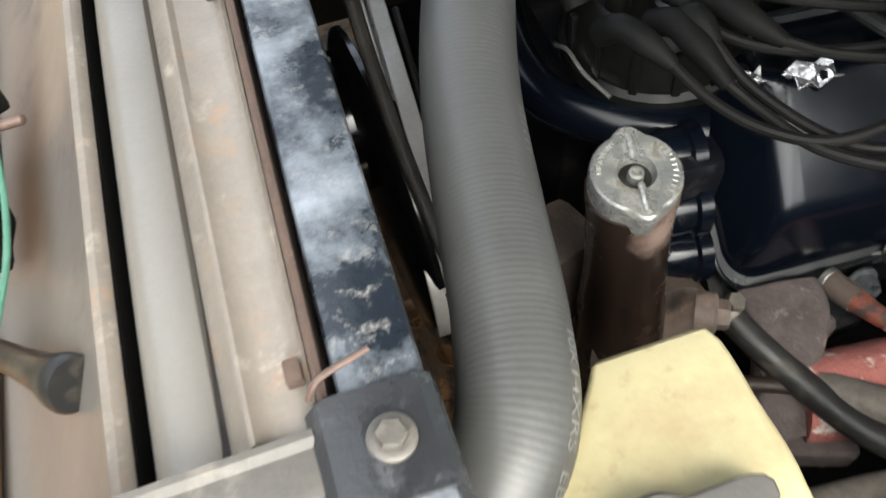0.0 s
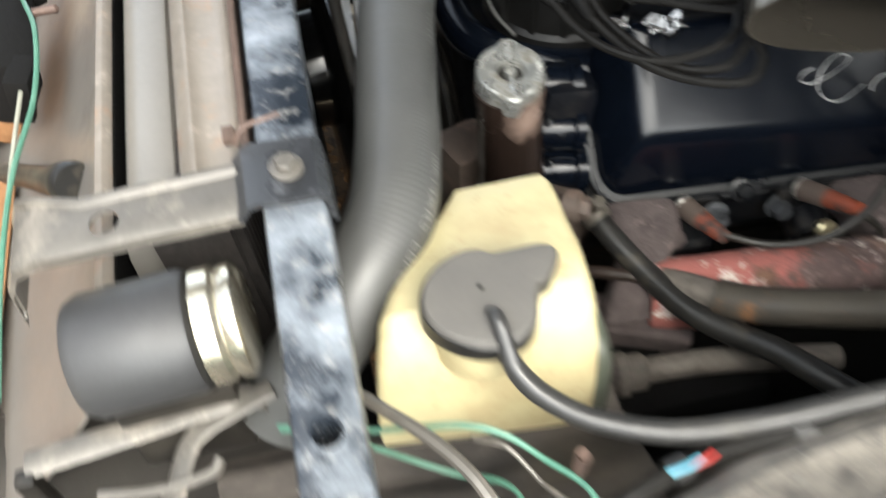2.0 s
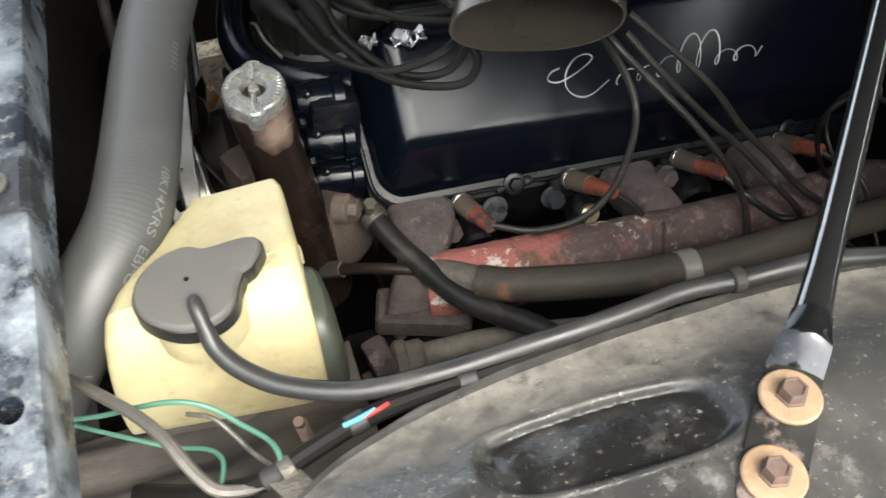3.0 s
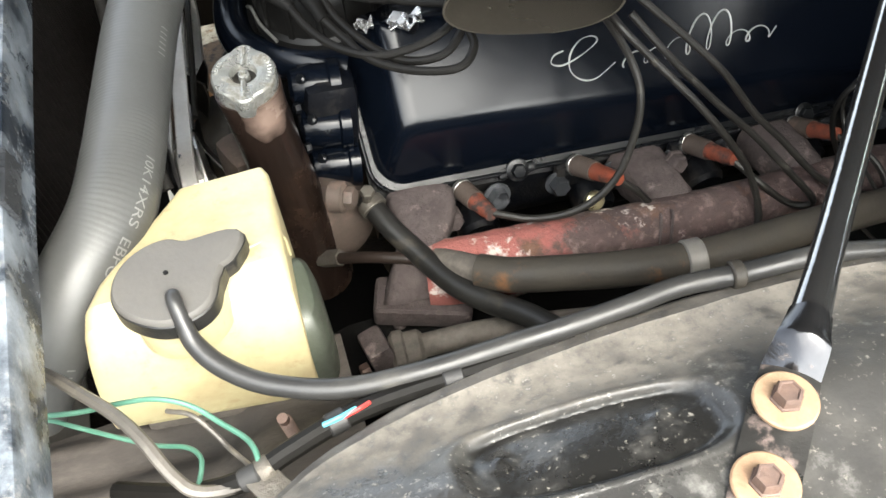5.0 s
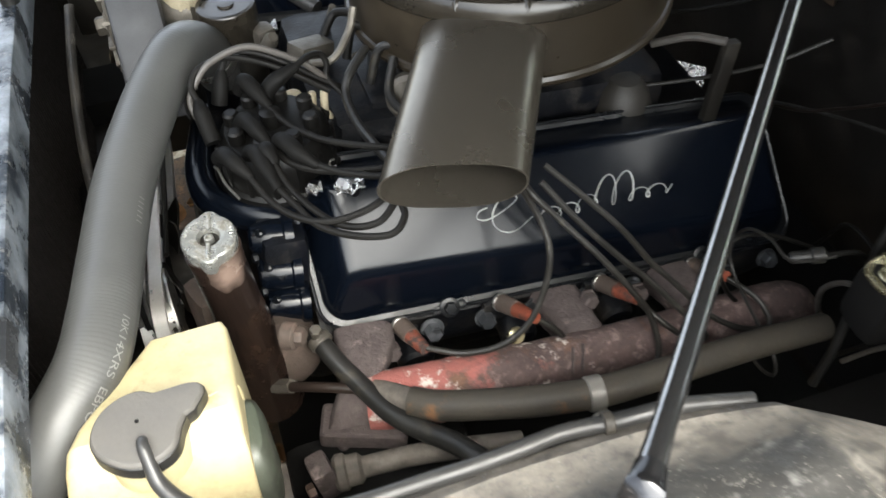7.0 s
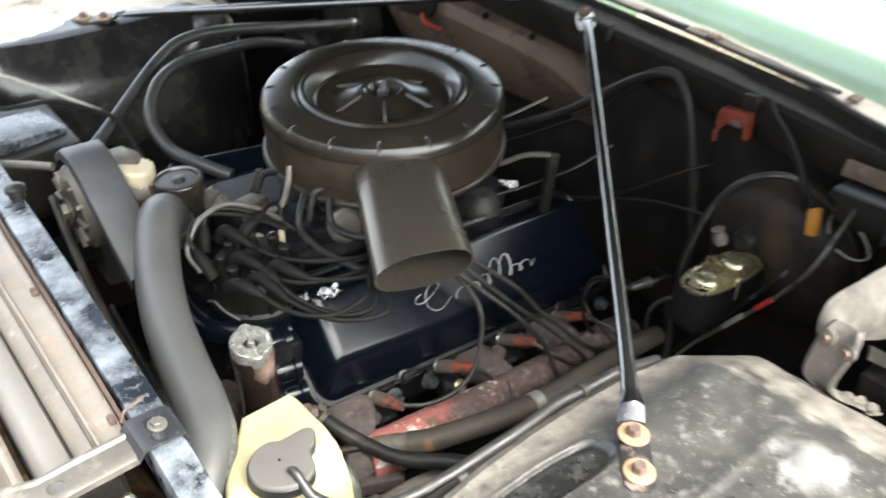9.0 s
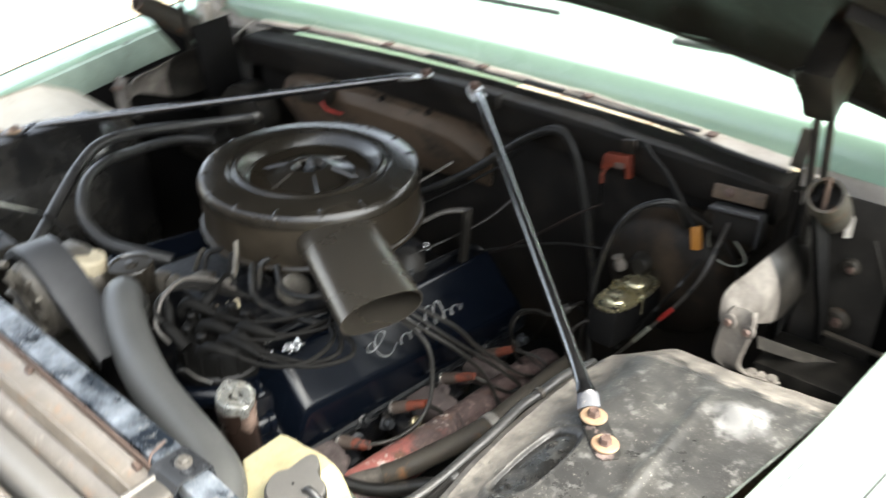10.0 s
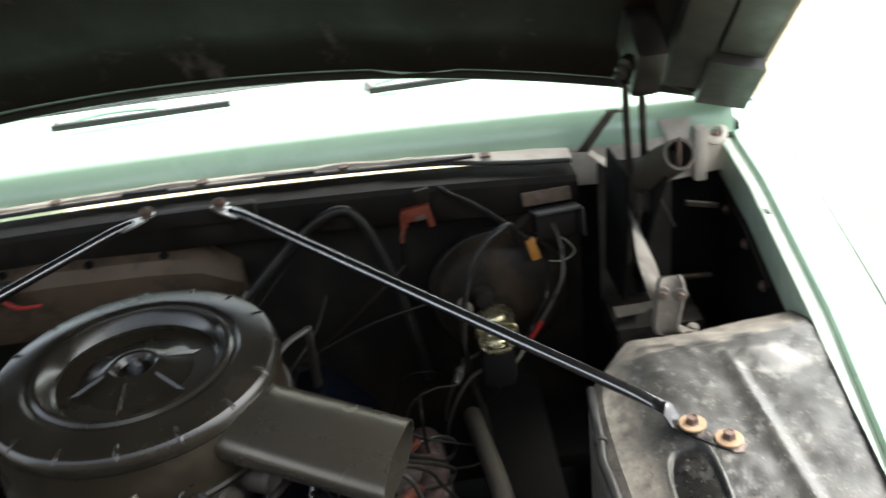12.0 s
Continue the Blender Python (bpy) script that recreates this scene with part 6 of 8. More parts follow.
def make_dist_leads(c):
    """Rubber boots leaning over the cap, with cables that loop over the front of the valve cover and run back under the snorkel."""
    leads = [
        ([(0.193, -0.085, 0.780), (0.199, -0.078, 0.798), (0.204, -0.071, 0.812)], [(0.204, -0.071, 0.812), (0.214, -0.066, 0.823), (0.238, -0.072, 0.826), (0.268, -0.083, 0.814), (0.300, -0.090, 0.79), (0.33, -0.095, 0.77)]),
        ([(0.178, -0.146, 0.778), (0.174, -0.124, 0.797), (0.173, -0.109, 0.806)], [(0.173, -0.109, 0.806), (0.170, -0.098, 0.816), (0.178, -0.088, 0.826), (0.196, -0.080, 0.830), (0.22, -0.078, 0.828), (0.262, -0.090, 0.812), (0.31, -0.105, 0.78)]),
        ([(0.218, -0.082, 0.790), (0.224, -0.092, 0.806), (0.232, -0.112, 0.804), (0.242, -0.132, 0.795)], [(0.240, -0.129, 0.796), (0.255, -0.162, 0.791), (0.279, -0.192, 0.789), (0.305, -0.213, 0.790), (0.34, -0.232, 0.790), (0.40, -0.245, 0.780)]),
        ([(0.208, -0.138, 0.785), (0.214, -0.150, 0.800), (0.223, -0.172, 0.799), (0.232, -0.192, 0.790)], [(0.231, -0.189, 0.791), (0.245, -0.215, 0.786), (0.268, -0.236, 0.786), (0.30, -0.252, 0.788), (0.35, -0.262, 0.788), (0.41, -0.262, 0.776)]),
        ([(0.210, -0.185, 0.785), (0.216, -0.202, 0.796), (0.221, -0.226, 0.793), (0.227, -0.249, 0.785)], [(0.226, -0.246, 0.786), (0.237, -0.268, 0.780), (0.252, -0.302, 0.778), (0.280, -0.326, 0.777), (0.312, -0.338, 0.779), (0.329, -0.325, 0.784), (0.331, -0.305, 0.789), (0.345, -0.275, 0.790), (0.39, -0.25, 0.782)]),
        ([(0.180, -0.178, 0.782), (0.186, -0.192, 0.795), (0.195, -0.210, 0.794), (0.205, -0.224, 0.786)], [(0.203, -0.220, 0.788), (0.214, -0.252, 0.782), (0.231, -0.281, 0.780), (0.258, -0.302, 0.780), (0.293, -0.305, 0.783), (0.320, -0.296, 0.788), (0.336, -0.272, 0.790), (0.38, -0.235, 0.784)]),
        ([(0.238, -0.185, 0.787), (0.244, -0.198, 0.801), (0.254, -0.219, 0.799), (0.269, -0.234, 0.790)], [(0.266, -0.231, 0.791), (0.289, -0.250, 0.788), (0.325, -0.272, 0.790), (0.37, -0.285, 0.790), (0.43, -0.285, 0.775)]),
        ([(0.222, -0.196, 0.790), (0.226, -0.206, 0.800), (0.230, -0.224, 0.794)], [(0.229, -0.219, 0.796), (0.238, -0.250, 0.784), (0.258, -0.289, 0.777), (0.279, -0.312, 0.776), (0.305, -0.320, 0.780), (0.325, -0.306, 0.786), (0.340, -0.285, 0.789), (0.39, -0.262, 0.782)]),
        ([(0.240, -0.103, 0.785), (0.248, -0.100, 0.798), (0.262, -0.098, 0.806), (0.281, -0.094, 0.812)], [(0.277, -0.095, 0.811), (0.295, -0.085, 0.815), (0.309, -0.080, 0.811), (0.314, -0.083, 0.800), (0.312, -0.090, 0.785), (0.33, -0.11, 0.765)]),
    ]
    for boot, cable in leads:
        top = thing("distributor_lead", boot[0], "black ignition cable with a thick dusty rubber boot", "ignition cable", "distributor leads")
        part("boot", tube(boot, lambda t: 0.0088 if t < 0.62 else lerp(0.0088, 0.0048, (t - 0.62) / 0.38), 14), M["boot_black"], top)
        part("cable", tube(cable, 0.0035, 10, 6), M["wire_black"], top)
    t = thing("coil_lead", (0.167, -0.098, 0.79), "black cable arched high over the distributor boots", "ignition cable")
    part("cable", tube([(0.172, -0.118, 0.775), (0.165, -0.100, 0.797), (0.175, -0.093, 0.817), (0.196, -0.084, 0.832), (0.233, -0.079, 0.838), (0.265, -0.085, 0.826), (0.292, -0.087, 0.806), (0.315, -0.090, 0.780)], 0.0036, 10, 6), M["wire_grey"], t)


def make_air_cleaner():
    top = thing("air_cleaner", (0.556, 0.0, 0.73), "round black air cleaner with ribbed lid and brownish snorkel", "air cleaner")
    c = V(0.556, 0.0, 0.0)
    ax = V(-0.03, -0.02, 1).normalized()
    z0 = 0.79
    at = V(c.x, c.y, z0)
    part("body", turned([(0.10, -0.05), (0.105, -0.03), (0.15, -0.012), (0.178, -0.007), (0.191, -0.002), (0.1955, 0.003), (0.1960, 0.008), (0.1935, 0.012), (0.1905, 0.013), (0.1902, 0.018), (0.1885, 0.022), (0.1885, 0.076), (0.187, 0.081), (0.15, 0.083)], at, ax, 96), M["ac_side"], top)
    # lid with a raised ring, a dished centre and spokes
    lid = [(0.184, 0.076), (0.1900, 0.0765), (0.1910, 0.079), (0.1905, 0.086), (0.1885, 0.093), (0.184, 0.0985), (0.177, 0.1012), (0.158, 0.103), (0.148, 0.1045), (0.141, 0.1045), (0.136, 0.1015), (0.131, 0.1015), (0.127, 0.105), (0.121, 0.105), (0.115, 0.099), (0.108, 0.086), (0.100, 0.080), (0.085, 0.080), (0.045, 0.093), (0.036, 0.098), (0.031, 0.099), (0.027, 0.097), (0.022, 0.088), (0.010, 0.086), (0.0004, 0.086)]
    x = ax.orthogonal().normalized()
    y = ax.cross(x)
    rings = []
    for r, h in lid:
        ring = []
        for k in range(144):
            q = 2 * math.pi * k / 144
            lift = 0.0
            ring.append(at + ax * (h + lift) + (x * math.cos(q) + y * math.sin(q)) * r)
        rings.append(ring)
    part("lid", bridge(bmesh.new(), rings), M["ac_black"], top, "black ribbed lid", angle=24)
    for k in range(16):
        q = 2 * math.pi * (k + 0.35) / 16
        d, t = x * math.cos(q) + y * math.sin(q), y * math.cos(q) - x * math.sin(q)
        rows = []
        for r, h, w in ((0.166, 0.1022, 0.0010), (0.170, 0.1038, 0.0026), (0.179, 0.1028, 0.0032), (0.186, 0.0985, 0.0032), (0.1895, 0.0915, 0.0016)):
            rows.append([at + d * r + t * (w * f) + ax * (h - 0.0018 * f * f) for f in (-1, -0.5, 0, 0.5, 1)])
        part("notch", thick(bridge(bmesh.new(), rows, False, False), 0.002), M["ac_black"], top)
    for k in range(6):
        q = 2 * math.pi * (k + 0.2) / 6
        d, t = x * math.cos(q) + y * math.sin(q), y * math.cos(q) - x * math.sin(q)
        rows = []
        for r, h, w in ((0.101, 0.0795, 0.0030), (0.085, 0.0840, 0.0030), (0.060, 0.0925, 0.0026), (0.040, 0.0985, 0.0022)):
            rows.append([at + d * r + t * (w * f) + ax * (h - 0.004 * abs(f)) for f in (-1, -0.4, 0, 0.4, 1)])
        part("spoke", thick(bridge(bmesh.new(), rows, False, False), 0.002), M["ac_black"], top)
    part("wing_nut", turned([(0.009, 0.084), (0.009, 0.094), (0.006, 0.096), (0.005, 0.104), (0.0004, 0.105)], at, ax, 16), M["clamp_black"], top)
    bm = bmesh.new()
    for sg in (-1, 1):
        tube([at + ax * 0.092 + x * (0.005 * sg), at + ax * 0.099 + x * (0.013 * sg), at + ax * 0.103 + x * (0.017 * sg)], 0.0028, 8, 3, bm, flat=0.6)
    part("nut_wings", bm, M["clamp_black"], top)
    # snorkel: flattened tube from the body out over the valve cover
    mouth, root = V(0.370, -0.345, 0.824), V(0.482, -0.13, 0.838)
    axis = (mouth - root).normalized()
    side = axis.cross(V(0, 0, 1)).normalized()
    up = side.cross(axis)
    rings = []
    for k in range(13):
        t = k / 12
        p = root.lerp(mouth, t)
        w, h = lerp(0.066, 0.0655, t), lerp(0.034, 0.027, t)
        ring = []
        for i in range(40):
            q = 2 * math.pi * i / 40
            cq, sq = math.cos(q), math.sin(q)
            ring.append(p + side * (w * math.copysign(abs(cq) ** 0.80, cq)) + up * (h * math.copysign(abs(sq) ** 0.95, sq)) + axis * (0.014 * (cq if t > 0.9 else 0)))
        rings.append(ring)
    bm = bridge(bmesh.new(), rings, True, False)
    inner = [[p.lerp(sum(r, V(0, 0, 0)) / len(r), 0.03) for p in r] for r in rings[::-1]]
    bridge(bm, [rings[-1], inner[0]] + inner[1:], True, False)
    bmesh.ops.remove_doubles(bm, verts=bm.verts, dist=0.0001)
    part("snorkel", bm, M["snorkel"], top, "brownish grey snorkel with stains")
    # faded label on the side of the body
    rows = []
    for i in range(4):
        h = lerp(0.035, 0.062, i / 3)
        rows.append([at + ax * h + V(math.cos(q), math.sin(q), 0) * 0.1866 for q in np.linspace(radians(196), radians(214), 10)])
    part("decal", thick(bridge(bmesh.new(), rows, False, False), 0.0004), M["heater_tan"], top, "faded tan sticker")
    for i in range(4):
        h = 0.038 + 0.006 * i
        part("print_bar", thick(strip([[at + ax * (h + dz) + V(math.cos(q), math.sin(q), 0) * 0.1872 for q in np.linspace(radians(198), radians(208 - i), 6)] for dz in (0, 0.0022)]), 0.0003), M["ac_black"], top)
    part("carburettor", turned([(0.07, -0.10), (0.075, -0.05), (0.09, -0.045), (0.09, 0.0)], at, ax, 32), M["alu_cast"], top, "dirty cast carburettor below")
    return top


def make_fan_and_pumps():
    top = thing("fan_and_pulleys", (0.12, 0.0, 0.45), "black cooling fan with pulleys and pale worn belts", "engine fan")
    part("hub", turned([(0.03, 0), (0.055, 0.01), (0.06, 0.04), (0.05, 0.06), (0.03, 0.075)], (0.072, -0.03, 0.49), (1, 0, 0), 32), M["black_paint"], top)
    for k in range(6):
        a = radians(20 + 60 * k)
        d = V(0, math.cos(a), math.sin(a))
        t = V(0, -math.sin(a), math.cos(a))
        rows = []
        for r, w, tw in ((0.05, 0.026, 0.35), (0.07, 0.034, 0.45), (0.085, 0.038, 0.5), (0.10, 0.036, 0.5)):
            rows.append([V(0.085, -0.03, 0.49) + d * min(r, 0.10) + (t * math.cos(tw) + V(1, 0, 0) * math.sin(tw)) * (w * f) for f in (-1, -0.4, 0.2, 1)])
        part("blade", thick(bridge(bmesh.new(), rows, False, False), 0.002), M["black_paint"], top)
    part("pump_pulley", turned([(0.02, 0), (0.085, 0), (0.09, 0.004), (0.08, 0.010), (0.09, 0.016), (0.08, 0.022), (0.09, 0.028), (0.085, 0.032), (0.02, 0.032)], (0.128, -0.03, 0.51), (1, 0, 0), 48), M["black_paint"], top)
    idler = part("idler_pulley", turned([(0.01, 0), (0.050, 0), (0.056, 0.002), (0.056, 0.0035), (0.046, 0.006), (0.046, 0.012), (0.056, 0.0125), (0.056, 0.0155), (0.046, 0.017), (0.046, 0.029), (0.058, 0.0305), (0.058, 0.033), (0.046, 0.035), (0.01, 0.035)], (0.050, -0.150, 0.545), (1, 0.06, 0), 40), M["steel"], top, "dull steel grooved pulley")
    crank = turned([(0.02, 0), (0.072, 0), (0.078, 0.004), (0.066, 0.011), (0.078, 0.018), (0.066, 0.025), (0.078, 0.032), (0.072, 0.036), (0.02, 0.036)], (0.118, -0.02, 0.36), (1, 0, 0), 48)
    part("crank_pulley", crank, M["steel"], top)
    for x, (y0, z0, r0), (y1, z1, r1) in ((0.147, (-0.03, 0.51, 0.088), (-0.02, 0.36, 0.076)),):
        d = V(0, y1 - y0, z1 - z0)
        base = math.atan2(d.z, d.y)
        path = [V(x, y0 + r0 * math.cos(q), z0 + r0 * math.sin(q)) for q in np.linspace(base + math.pi / 2, base + 1.5 * math.pi, 14)]
        path += [V(x, y1 + r1 * math.cos(q), z1 + r1 * math.sin(q)) for q in np.linspace(base - math.pi / 2, base + math.pi / 2, 14)]
        path.append(path[0])
        part("belt", tube(path, 0.0062, 8, 2, flat=0.8), M["rubber"], top, "black drive belt")
    return top


def make_bright_belts():
    """Two wide belts that run from the front pulley across the engine."""
    top = thing("drive_belt_pair", (0.08, -0.05, 0.58), "pair of drive belts with bright polished flanks", "drive belt")
    for shift, w in ((-0.0175, 0.0060), (0.0, 0.0085)):
        loop = [(-0.150 + 0.052 * math.cos(q), 0.545 + 0.052 * math.sin(q)) for q in np.linspace(radians(90), radians(270), 16)]
        loop += [(0.210 + 0.050 * math.cos(q), 0.550 + 0.050 * math.sin(q)) for q in np.linspace(radians(-90), radians(90), 14)]
        rings = []
        for k, (y, z) in enumerate(loop):
            c = (-0.150, 0.545) if k < 16 else (0.210, 0.550)
            out = V(0, y - c[0], z - c[1]).normalized()
            p = V(0.0795 + shift + 0.068 * y, y, z)
            rings.append([p + V(f * w, 0, 0) + out * h for f, h in ((-1, 0.0025), (-0.85, 0.004), (0.85, 0.004), (1, 0.0025), (0.75, -0.004), (-0.75, -0.004))])
        rings.append(rings[0])
        part("belt", bridge(bmesh.new(), rings, True, False), M["belt_bright"], top)
    t = thing("fan_clutch", (0.03, 0.0, 0.45), "glossy black fan clutch drum and wide pulley disc", "pulley")
    part("disc", turned([(0.03, 0.0), (0.122, 0.001), (0.140, 0.004), (0.1485, 0.008), (0.1500, 0.010), (0.1500, 0.015), (0.145, 0.018), (0.128, 0.0185), (0.03, 0.0185)], (0.0315, -0.050, 0.540), (1, 0.068, 0), 72), M["clutch_black"], t)
    part("drum", turned([(0.0004, -0.008), (0.040, -0.008), (0.055, -0.005), (0.061, 0.0), (0.066, 0.006), (0.068, 0.034)], (0.002, 0.024, 0.560), (1, 0.068, 0), 48), M["clutch_black"], t, "glossy black clutch drum")
    part("weight", box((0.036, 0.052, 0.627), (0.006, 0.018, 0.006), (20, 0, 0), 0.002), M["clutch_black"], t)
    part("gap_belt", tube([(0.103, 0.113, 0.600), (0.092, -0.03, 0.598), (0.086, -0.10, 0.598)], 0.0035, 8), M["rubber"], top, "black rubber belt beside")
    return top


def make_alternator():
    top = thing("alternator", (0.12, 0.13, 0.66), "dirty aluminium alternator under a grey curved shield", "alternator")
    c = V(0.088, 0.135, 0.775)
    part("housing", turned([(0.02, 0), (0.055, 0.004), (0.064, 0.014), (0.066, 0.05), (0.062, 0.058), (0.066, 0.064), (0.066, 0.10), (0.055, 0.115), (0.02, 0.118)], c, (1, 0, 0), 40), M["alu_cast"], top)
    for k in range(12):
        a = radians(30 * k)
        part("cooling_rib", box(c + V(0.004, 0.045 * math.cos(a), 0.045 * math.sin(a)), (0.012, 0.026, 0.006), (math.degrees(a), 0, 0), 0.002), M["alu_cast"], top)
    part("front_bolt", bolt(c + V(0.0, 0, 0), (-1, 0, 0), 0.012, 0.012, 0.018), M["alu_cast"], top)
    # curved grey shield that arches over and runs down towards the hose
    rows = []
    for (y, z) in ((0.205, 0.80), (0.19, 0.838), (0.155, 0.860), (0.12, 0.862), (0.085, 0.845), (0.045, 0.815), (0.0, 0.782), (-0.045, 0.748)):
        rows.append([V(0.098, y, z - 0.012), V(0.100, y, z), V(0.104, y, z + 0.003), V(0.155, y - 0.004, z + 0.003), V(0.158, y - 0.004, z - 0.004)])
    part("shield", thick(bridge(bmesh.new(), rows, False, False), 0.002), M["grey_plastic"], top, "faded grey curved sheet shield")
    cap = turned([(0.026, 0), (0.027, 0.004), (0.027, 0.028), (0.024, 0.032), (0.0004, 0.033)], (0.178, 0.105, 0.80), (0.2, -0.1, 1), 36)
    part("rear_cap", cap, M["ivory"], top, "ivory ribbed plastic cap")
    for k in range(18):
        a = radians(20 * k)
        part("cap_rib", box((0.182 + 0.027 * math.cos(a), 0.105 + 0.027 * math.sin(a), 0.815), (0.004, 0.004, 0.024), (0, 0, math.degrees(a)), 0.001), M["ivory"], top)
    part("support_arm", tube([(0.06, 0.085, 0.835), (0.05, 0.0, 0.80), (0.045, -0.10, 0.755), (0.05, -0.20, 0.70), (0.06, -0.26, 0.66)], 0.0055, 10, flat=0.6), M["black_paint"], top, "long flat black adjusting arm")
    part("top_arm", tube([(0.085, 0.15, 0.842), (0.06, 0.18, 0.84), (0.03, 0.21, 0.838), (0.015, 0.23, 0.838)], 0.006, 10), M["alu_cast"], top)
    part("lower_mount", box((0.14, 0.135, 0.68), (0.06, 0.05, 0.09), (0, 0, 0), 0.008), M["black_paint"], top)
    return top


def make_reservoir_pump():
    top = thing("power_steering_pump", (0.23, 0.055, 0.70), "black power steering reservoir with a flat black cap", "pump")
    at = V(0.228, 0.058, 0.70)
    part("canister", turned([(0.03, 0), (0.034, 0.005), (0.034, 0.085), (0.031, 0.09)], at, (0, 0, 1), 32), M["black_paint"], top)
    part("cap", turned([(0.0345, 0.070), (0.0350, 0.072), (0.0350, 0.1135), (0.0342, 0.1150), (0.0300, 0.1155), (0.0285, 0.1130), (0.0004, 0.1130)], at, (0, 0, 1), 48), M["ac_black"], top, "smooth black cap", angle=25)
    part("cap_knob", turned([(0.010, 0.112), (0.0095, 0.1155), (0.0004, 0.116)], at, (0, 0, 1), 20), M["ac_black"], top)
    part("spout", box((0.262, 0.035, 0.775), (0.026, 0.026, 0.03), (0, 0, 20), 0.008), M["alu_cast"], top)
    part("knob", turned([(0.008, 0), (0.009, 0.015), (0.006, 0.022)], (0.262, 0.015, 0.775), (0.3, -0.4, 0.6), 16), M["alu_cast"], top)
    return top


make_engine_block()
make_valve_cover(-1, "dark blue valve cover with a silver flowing emblem", True)
make_valve_cover(1, "dark blue valve cover on the far cylinder bank", False)
make_filler()
make_exhaust_manifold()
make_plug_lead("spark_plug_lead", 0, [(0.368, -0.36, 0.602), (0.407, -0.372, 0.613), (0.439, -0.37, 0.636), (0.46, -0.358, 0.673), (0.468, -0.345, 0.705), (0.467, -0.325, 0.726), (0.461, -0.295, 0.742), (0.454, -0.265, 0.752)], "black spark plug cable with an orange silicone boot")
make_plug_lead("spark_plug_lead", 1, [(0.479, -0.355, 0.585), (0.497, -0.365, 0.552), (0.52, -0.405, 0.535), (0.555, -0.415, 0.535), (0.583, -0.40, 0.552), (0.578, -0.378, 0.595), (0.556, -0.37, 0.635), (0.526, -0.35, 0.677), (0.492, -0.32, 0.715), (0.467, -0.3, 0.744), (0.46, -0.27, 0.755)], "black spark plug cable looping from an orange boot")
make_plug_lead("spark_plug_lead", 2, [(0.60, -0.375, 0.57), (0.625, -0.39, 0.55), (0.64, -0.40, 0.56), (0.61, -0.385, 0.60), (0.58, -0.362, 0.635), (0.548, -0.345, 0.668), (0.509, -0.32, 0.712), (0.48, -0.29, 0.748)], "black spark plug cable with a worn orange boot")
make_plug_lead("spark_plug_lead", 3, [(0.715, -0.38, 0.57), (0.72, -0.405, 0.55), (0.69, -0.40, 0.55), (0.65, -0.385, 0.575), (0.615, -0.362, 0.615), (0.588, -0.345, 0.645), (0.557, -0.33, 0.690), (0.526, -0.305, 0.722), (0.49, -0.275, 0.755)], "black spark plug cable with an orange boot at the rear")
DIST = make_distributor()
make_dist_leads(DIST)
make_air_cleaner()
make_fan_and_pumps()
make_bright_belts()
make_alternator()
make_reservoir_pump()


# ---- hoses, reservoir and small things ----
HOSE = [(0.205, 0.045, 0.735), (0.190, 0.02, 0.785), (0.166, -0.018, 0.812), (0.135, -0.075, 0.808), (0.108, -0.14, 0.800), (0.086, -0.21, 0.794), (0.070, -0.29, 0.790), (0.059, -0.35, 0.788), (0.044, -0.40, 0.782), (0.012, -0.438, 0.764), (-0.02, -0.460, 0.735), (-0.05, -0.475, 0.700)]


